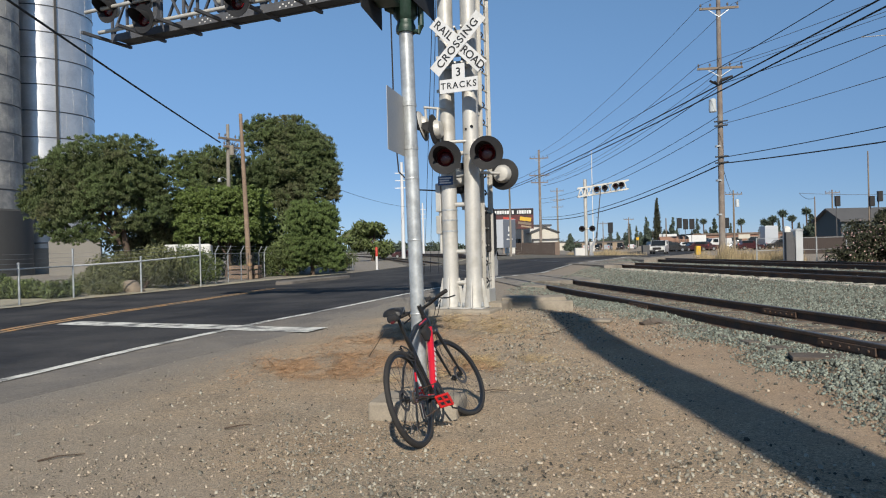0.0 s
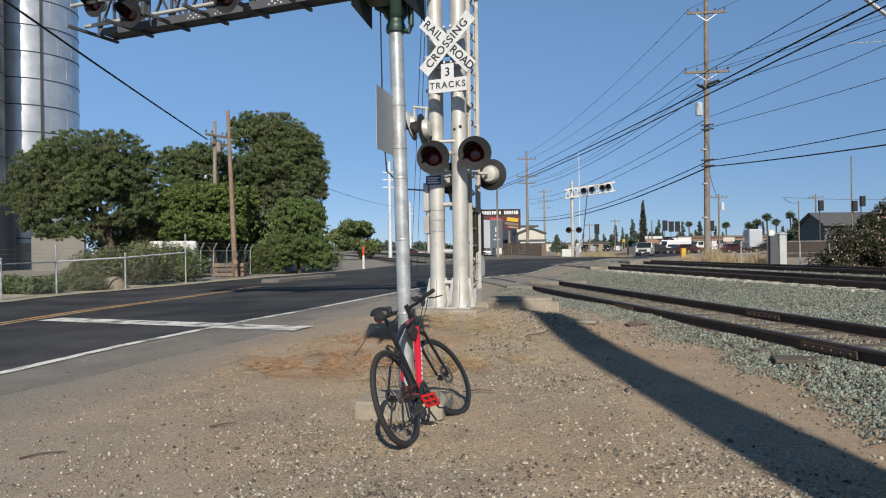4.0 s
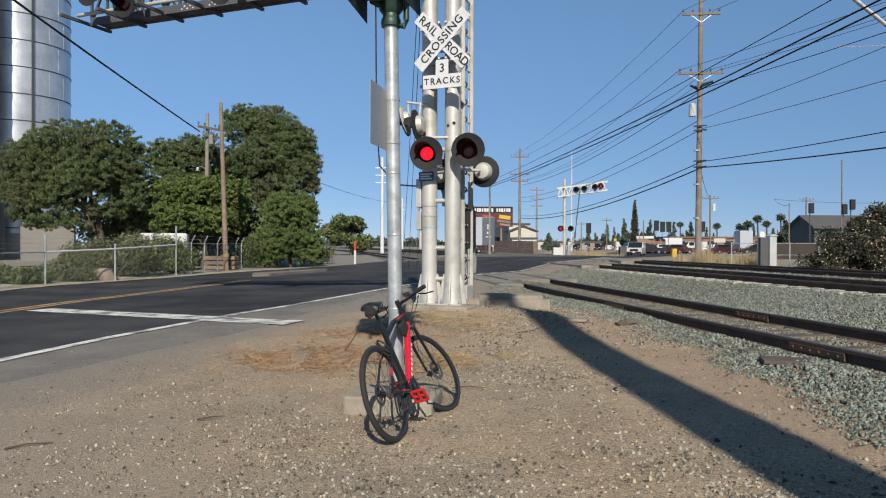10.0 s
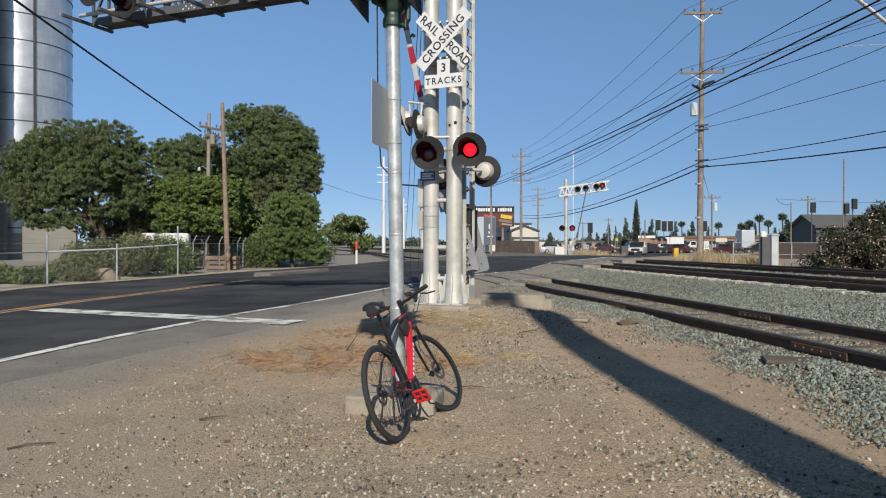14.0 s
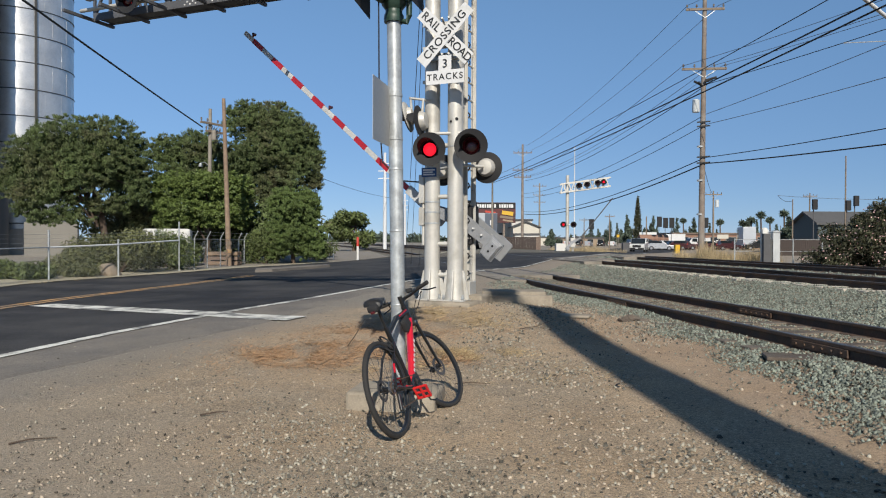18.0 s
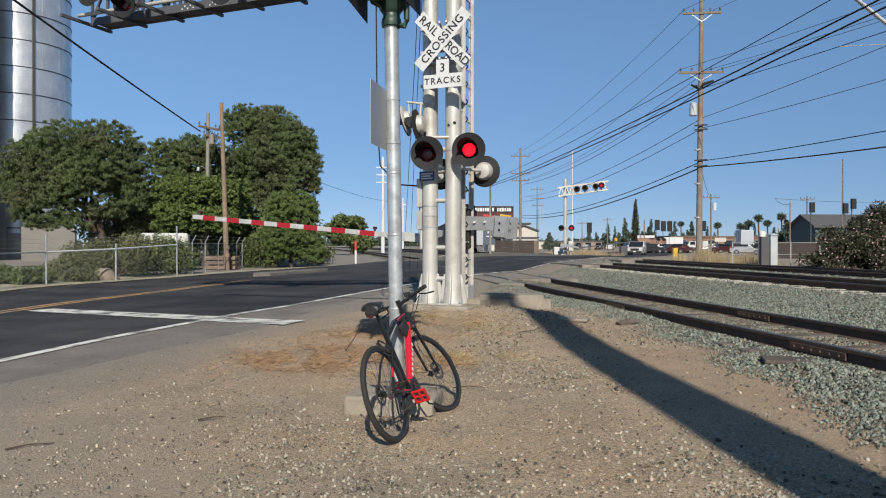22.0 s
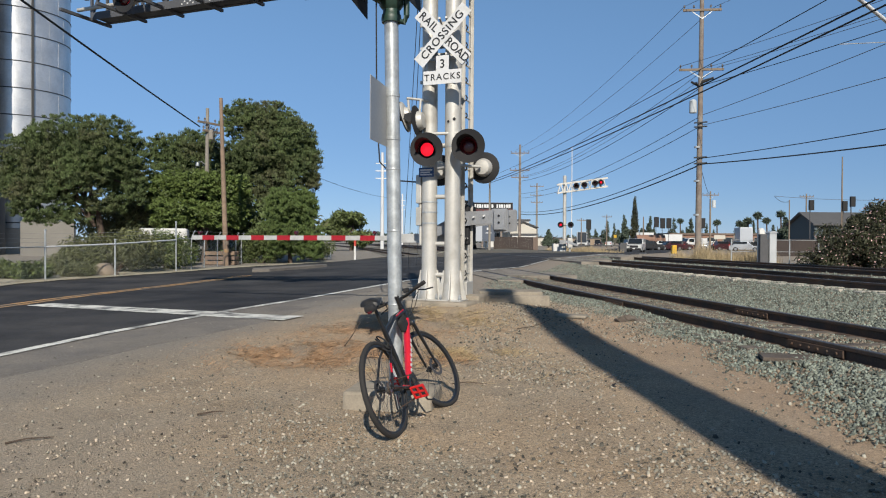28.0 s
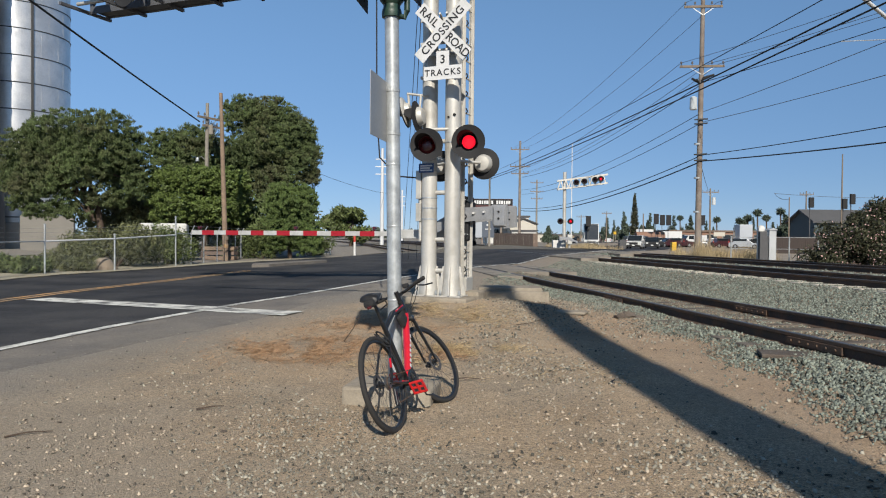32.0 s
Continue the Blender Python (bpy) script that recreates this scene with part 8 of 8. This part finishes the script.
for k, (px, y, col) in enumerate(((1002, 190, "car_white"), (1018, 200, "car_black"), (1037, 185, "car_silver"), (1060, 210, "car_dark"), (1080, 205, "car_white"))):
    vehicle("distant_car", pose((px - 784) / 1254.6 * y, y, 0, 0, 0, -112 if k % 2 else 68), M[col], "distant car on the far road", 4.5, 1.8, 1.5, "sedan")
for k, (px, y, col, form, turn) in enumerate(((1150, 118, "car_black", "suv", 5), (1168, 124, "car_white", "sedan", 175), (1205, 122, "car_dark", "suv", 0), (1228, 128, "car_white", "van", 190), (1262, 126, "car_silver", "sedan", 170),
                                               (1283, 120, "car_dark", "sedan", 8), (1335, 124, "car_black", "suv", 175))):
    vehicle("parked_car", pose((px - 784) / 1254.6 * y, y, 0, 0, 0, turn), M[col], "vehicle parked in the lot by the shops", 4.6, 1.85, 2.1 if form == "van" else 1.6, form)
for k, (px, y, z, w, h, col) in enumerate(((1143, 132, 2.6, 3.2, 1.1, "sign_white"), (1192, 134, 2.2, 3.6, 1.3, "sign_white"), (1160, 136, 1.6, 4.0, 0.8, "wall_white"), (1275, 138, 2.4, 2.2, 0.8, "wall_pale"), (1090, 130, 2.4, 0.5, 0.5, "yellow_box"))):
    x = (px - 784) / 1254.6 * y
    t = thing("roadside_sign", None, "small roadside sign board on posts by the shops", "sign", "signs by the shops")
    bm = bmesh.new()
    box(bm, (x, y, z), (w, 0.12, h), None, 0.02)
    part("board", bm, M[col], t)
    for s in (-0.35, 0.35):
        bm = bmesh.new()
        rod(bm, (x + s * w, y + 0.1, 0), (x + s * w, y + 0.1, z), 0.06, n=6)
        part("post", bm, M["wood_grey"], t)
tank = thing("tank_trailer", pose(37.5, 128, 0, 0, 0, 4), "brown tank trailer by the shops", "trailer")
bm = bmesh.new()
rod(bm, (-2.6, 0, 1.8), (2.6, 0, 1.8), 0.85, n=20)
part("tank", bm, M["wall_brick"], tank, "", True)
for x in (-2.2, -1.1, 2.2):
    bm = bmesh.new()
    rod(bm, (x, -1.1, 0.5), (x, 1.1, 0.5), 0.5, n=16)
    part("wheel", bm, M["rubber"], tank)
van = vehicle("moving_van", pose(62, 125, 0.0, 0, 0, 180), M["car_white"], "white van driving along the cross street", 5.4, 2.0, 2.3, "van")
silver = vehicle("moving_car", pose(28, 108, 0.0, 0, 0, 0), M["car_silver"], "silver car turning into the shops' lot", 4.6, 1.85, 1.5, "sedan")
maroon = vehicle("moving_car", pose(26, 112, 0.0, 0, 0, 0), M["car_dark"], "dark maroon car rolling along the cross street", 4.6, 1.85, 1.5, "sedan")

truck = vehicle("semi_truck", pose(110, 600, 0.0, 0, 0, -99.6), M["car_white"], "white semi truck coming down the far road", 9.0, 2.5, 3.9, "van")
black_car = vehicle("moving_car", pose(150, 480, 0.0, 0, 0, -105), M["car_black"], "black car pulling up beside the white SUV", 4.7, 1.85, 1.6, "suv")

# ---- small things on the ground ----
bm = bmesh.new()
box(bm, (3.64, 7.4, 0.165), (0.56, 0.34, 0.04), Matrix.Rotation(radians(-16), 3, "Z"), 0.008)
solid("timber_offcut", bm, M["tie"], "flat weathered timber board lying on the ballast", "board")
bm = bmesh.new()
box(bm, (2.05, 11.2, H(2.05, 11.2) + 0.02), (0.5, 0.3, 0.05), Matrix.Rotation(radians(-20), 3, "Z"), 0.02)
solid("flat_stone", bm, M["concrete"], "pale flat piece of broken concrete on the dirt", "stone")
bm = bmesh.new()
c = Vector((1.585, 6.48, 0.02))
tube(bm, [c + Vector((-0.06, 0.0, 0)), c + Vector((-0.02, 0.01, 0.02)), c + Vector((0.03, 0, 0.0)), c + Vector((0.07, 0.01, 0.01))], [0.008, 0.018, 0.02, 0.006], 7)
tube(bm, [c + Vector((-0.03, -0.01, 0.01)), c + Vector((-0.01, 0.0, 0.04)), c + Vector((0.02, 0.02, 0.05))], [0.008, 0.012, 0.004], 7)
solid("bark_scrap", bm, M["bike_black"], "small black scrap lying on the dirt", "scrap")
for k, (p0, p1, p2) in enumerate((((-1.22, 8.9, 0.02), (-1.12, 8.95, 0.16), (-1.02, 9.0, 0.34)), ((0.1, 6.6, 0.02), (0.25, 6.62, 0.03), (0.42, 6.58, 0.02)),
                                  ((1.05, 9.9, 0.03), (1.3, 10.0, 0.05), (1.55, 10.15, 0.12)), ((-2.9, 4.7, 0.01), (-2.8, 4.78, 0.02), (-2.66, 4.86, 0.01)),
                                  ((-0.9, 8.0, 0.02), (-0.8, 8.05, 0.03), (-0.65, 8.0, 0.02)), ((-1.9, 5.5, 0.01), (-1.8, 5.55, 0.02), (-1.72, 5.62, 0.01)))):
    bm = bmesh.new()
    tube(bm, [Vector(p) + UP * H(p[0], p[1]) for p in (p0, p1, p2)], [0.008, 0.006, 0.003], 6)
    solid("twig", bm, M["bark"], "thin dry brown twig lying on the dirt", "twig", "twigs on the dirt", smooth=True)
for k, (x, y, big) in enumerate(((2.72, 10.82, 0.07), (2.9, 10.9, 0.085), (3.02, 10.78, 0.06), (1.75, 12.9, 0.05), (-2.3, 5.6, 0.014), (-1.5, 4.9, 0.017), (-2.75, 5.1, 0.013), (0.75, 4.6, 0.014))):
    bm = bmesh.new()
    bmesh.ops.create_icosphere(bm, subdivisions=2, radius=big, matrix=Matrix.Translation((x, y, H(x, y) + big * 0.3)) @ Matrix.Diagonal((1.5, 0.9, 0.55, 1)))
    for v in bm.verts:
        v.co += Vector((noise.noise(v.co / big), noise.noise(v.co / big + Vector((5, 0, 0))), noise.noise(v.co / big + Vector((0, 7, 0))))) * big * 0.7
    solid("clod", bm, M["tie"], "dark brown clod of earth lying on the dirt", "clod", "clods on the dirt")

# a white camper behind the shrubs
camper = thing("camper_trailer", pose(-14.64, 37.5, 0, 0, 0, 18), "white camper trailer half hidden behind the shrubs", "trailer")
bm = bmesh.new()
box(bm, (0, 0, 1.15), (2.3, 3.2, 1.60), None, 0.12)
part("body", bm, M["wall_white"], camper)
bm = bmesh.new()
box(bm, (0.1, -1.62, 1.20), (1.2, 0.04, 0.5), None, 0.01)
part("window", bm, M["glass_dark"], camper)
for s in (-1, 1):
    bm = bmesh.new()
    rod(bm, (s * 0.95, 0.2, 0.34), (s * 1.17, 0.2, 0.34), 0.34, n=16)
    part("wheel", bm, M["rubber"], camper)

# boulder behind the fence
bm = bmesh.new()
bmesh.ops.create_icosphere(bm, subdivisions=3, radius=0.5, matrix=Matrix.Translation((-12.75, 26.75, 0.12)) @ Matrix.Diagonal((1.0, 0.8, 0.7, 1)))
for v in bm.verts:
    v.co += Vector((noise.noise(v.co * 2.1), noise.noise(v.co * 2.1 + Vector((5, 0, 0))), noise.noise(v.co * 2.1 + Vector((0, 7, 0))))) * 0.16
solid("boulder", bm, M["stone_brown"], "rounded brown boulder behind the chain-link fence", "boulder", smooth=True)
# street lamp whose arm reaches over the tracks
lamp = thing("street_lamp", None, "grey steel street lamp with a long arm by the tracks", "street lamp")
bm = bmesh.new()
rod(bm, (13.2, 18.0, 0.2), (13.2, 18.0, 5.6), 0.09, 0.07, n=14)
part("pole", bm, M["galvanized"], lamp, "", True)
bm = bmesh.new()
tube(bm, [(13.2, 18.0, 5.4), (8.62, 15.0, 6.64), (7.5, 14.27, 6.94)], 0.042, 10)
part("lamp_arm", bm, M["smoke_stack"], lamp, "", True)
bm = bmesh.new()
box(bm, (7.3, 14.1, 6.95), (0.6, 0.24, 0.12), Matrix.Rotation(radians(33), 3, "Z"), 0.04)
part("lamp_head", bm, M["galvanized"], lamp)
wire((16.74, 30, 9.76), (26.5, 30, 10.25), 0.0, 0.018, M["galvanized"], "pale insulated stub that joins the overhead wires")


# ---- what moves ----
def lens_rows(m, spans):
    """Rows that turn a two-faced lens to its lit face while a span lasts."""
    rows = [(0.0, 180)]
    for on, off in spans:
        for t, a, b in ((on, 180, 360), (off, 0, 180)):
            if t < 31.9:
                rows += [(t - 0.05, a), (t - 0.0167, a + 60), (t + 0.0167, a + 120), (t + 0.05, b)]
    rows.append((32.0, rows[-1][1]))
    out = []
    for t, a in rows:
        if not out or frame(t) > frame(out[-1][0]):
            out.append((t, m @ pose(0, 0, 0, 0, a, 0)))
    return out


def motions():
    for lens, m, spans in TURNING:
        walk(lens, lens_rows(m, spans))
    walk(arm, [(t, arm_pose(PIVOT, GATE_OUT, a)) for t, a in NEAR_TURN])
    walk(far_arm, [(t, arm_pose(FP, FAR_OUT, a)) for t, a in FAR_TURN])
    walk(van, [(t, pose(x, y, 0, 0, 0, a)) for t, x, y, a in
               ((0, 62, 125, 180), (2, 50, 125, 180), (3.5, 41.5, 125.5, 178), (4.6, 36.4, 127, 150), (5.5, 34.3, 130, 110), (6.5, 34.2, 137, 75), (8, 36.5, 150, 68), (14, 56, 198, 68), (32, 112, 336, 68))])
    walk(silver, [(t, pose(x, y, 0, 0, 0, a)) for t, x, y, a in
                  ((0, 2, 118, 0), (12, 14, 118, 0), (16.5, 27, 116, -4), (19, 39.5, 111, -20), (20.3, 45.0, 108.5, -24), (21.2, 46.2, 108, -24), (32, 46.2, 108, -24))])
    walk(truck, [(t, pose(26.2 + 0.17 * 15 * (32 - t), 125 + 15 * (32 - t), 0, 0, 0, -99.6)) for t in (0, 8, 16, 24, 32)])
    walk(black_car, [(t, pose(x, y, 0, 0, 0, -105)) for t, x, y in ((0, 140, 480), (20, 66, 232), (28, 42.5, 148), (30, 35.0, 119), (31, 31.5, 106), (32, 29.6, 100))])
    walk(maroon, [(t, pose(x, y, 0, 0, 0, a)) for t, x, y, a in
                  ((0, -10, 122, 0), (11, 12, 122, 0), (15, 33, 122, 0), (17, 41.5, 122, 0), (19, 49, 122, 0), (32, 75, 122, 0))])


motions()
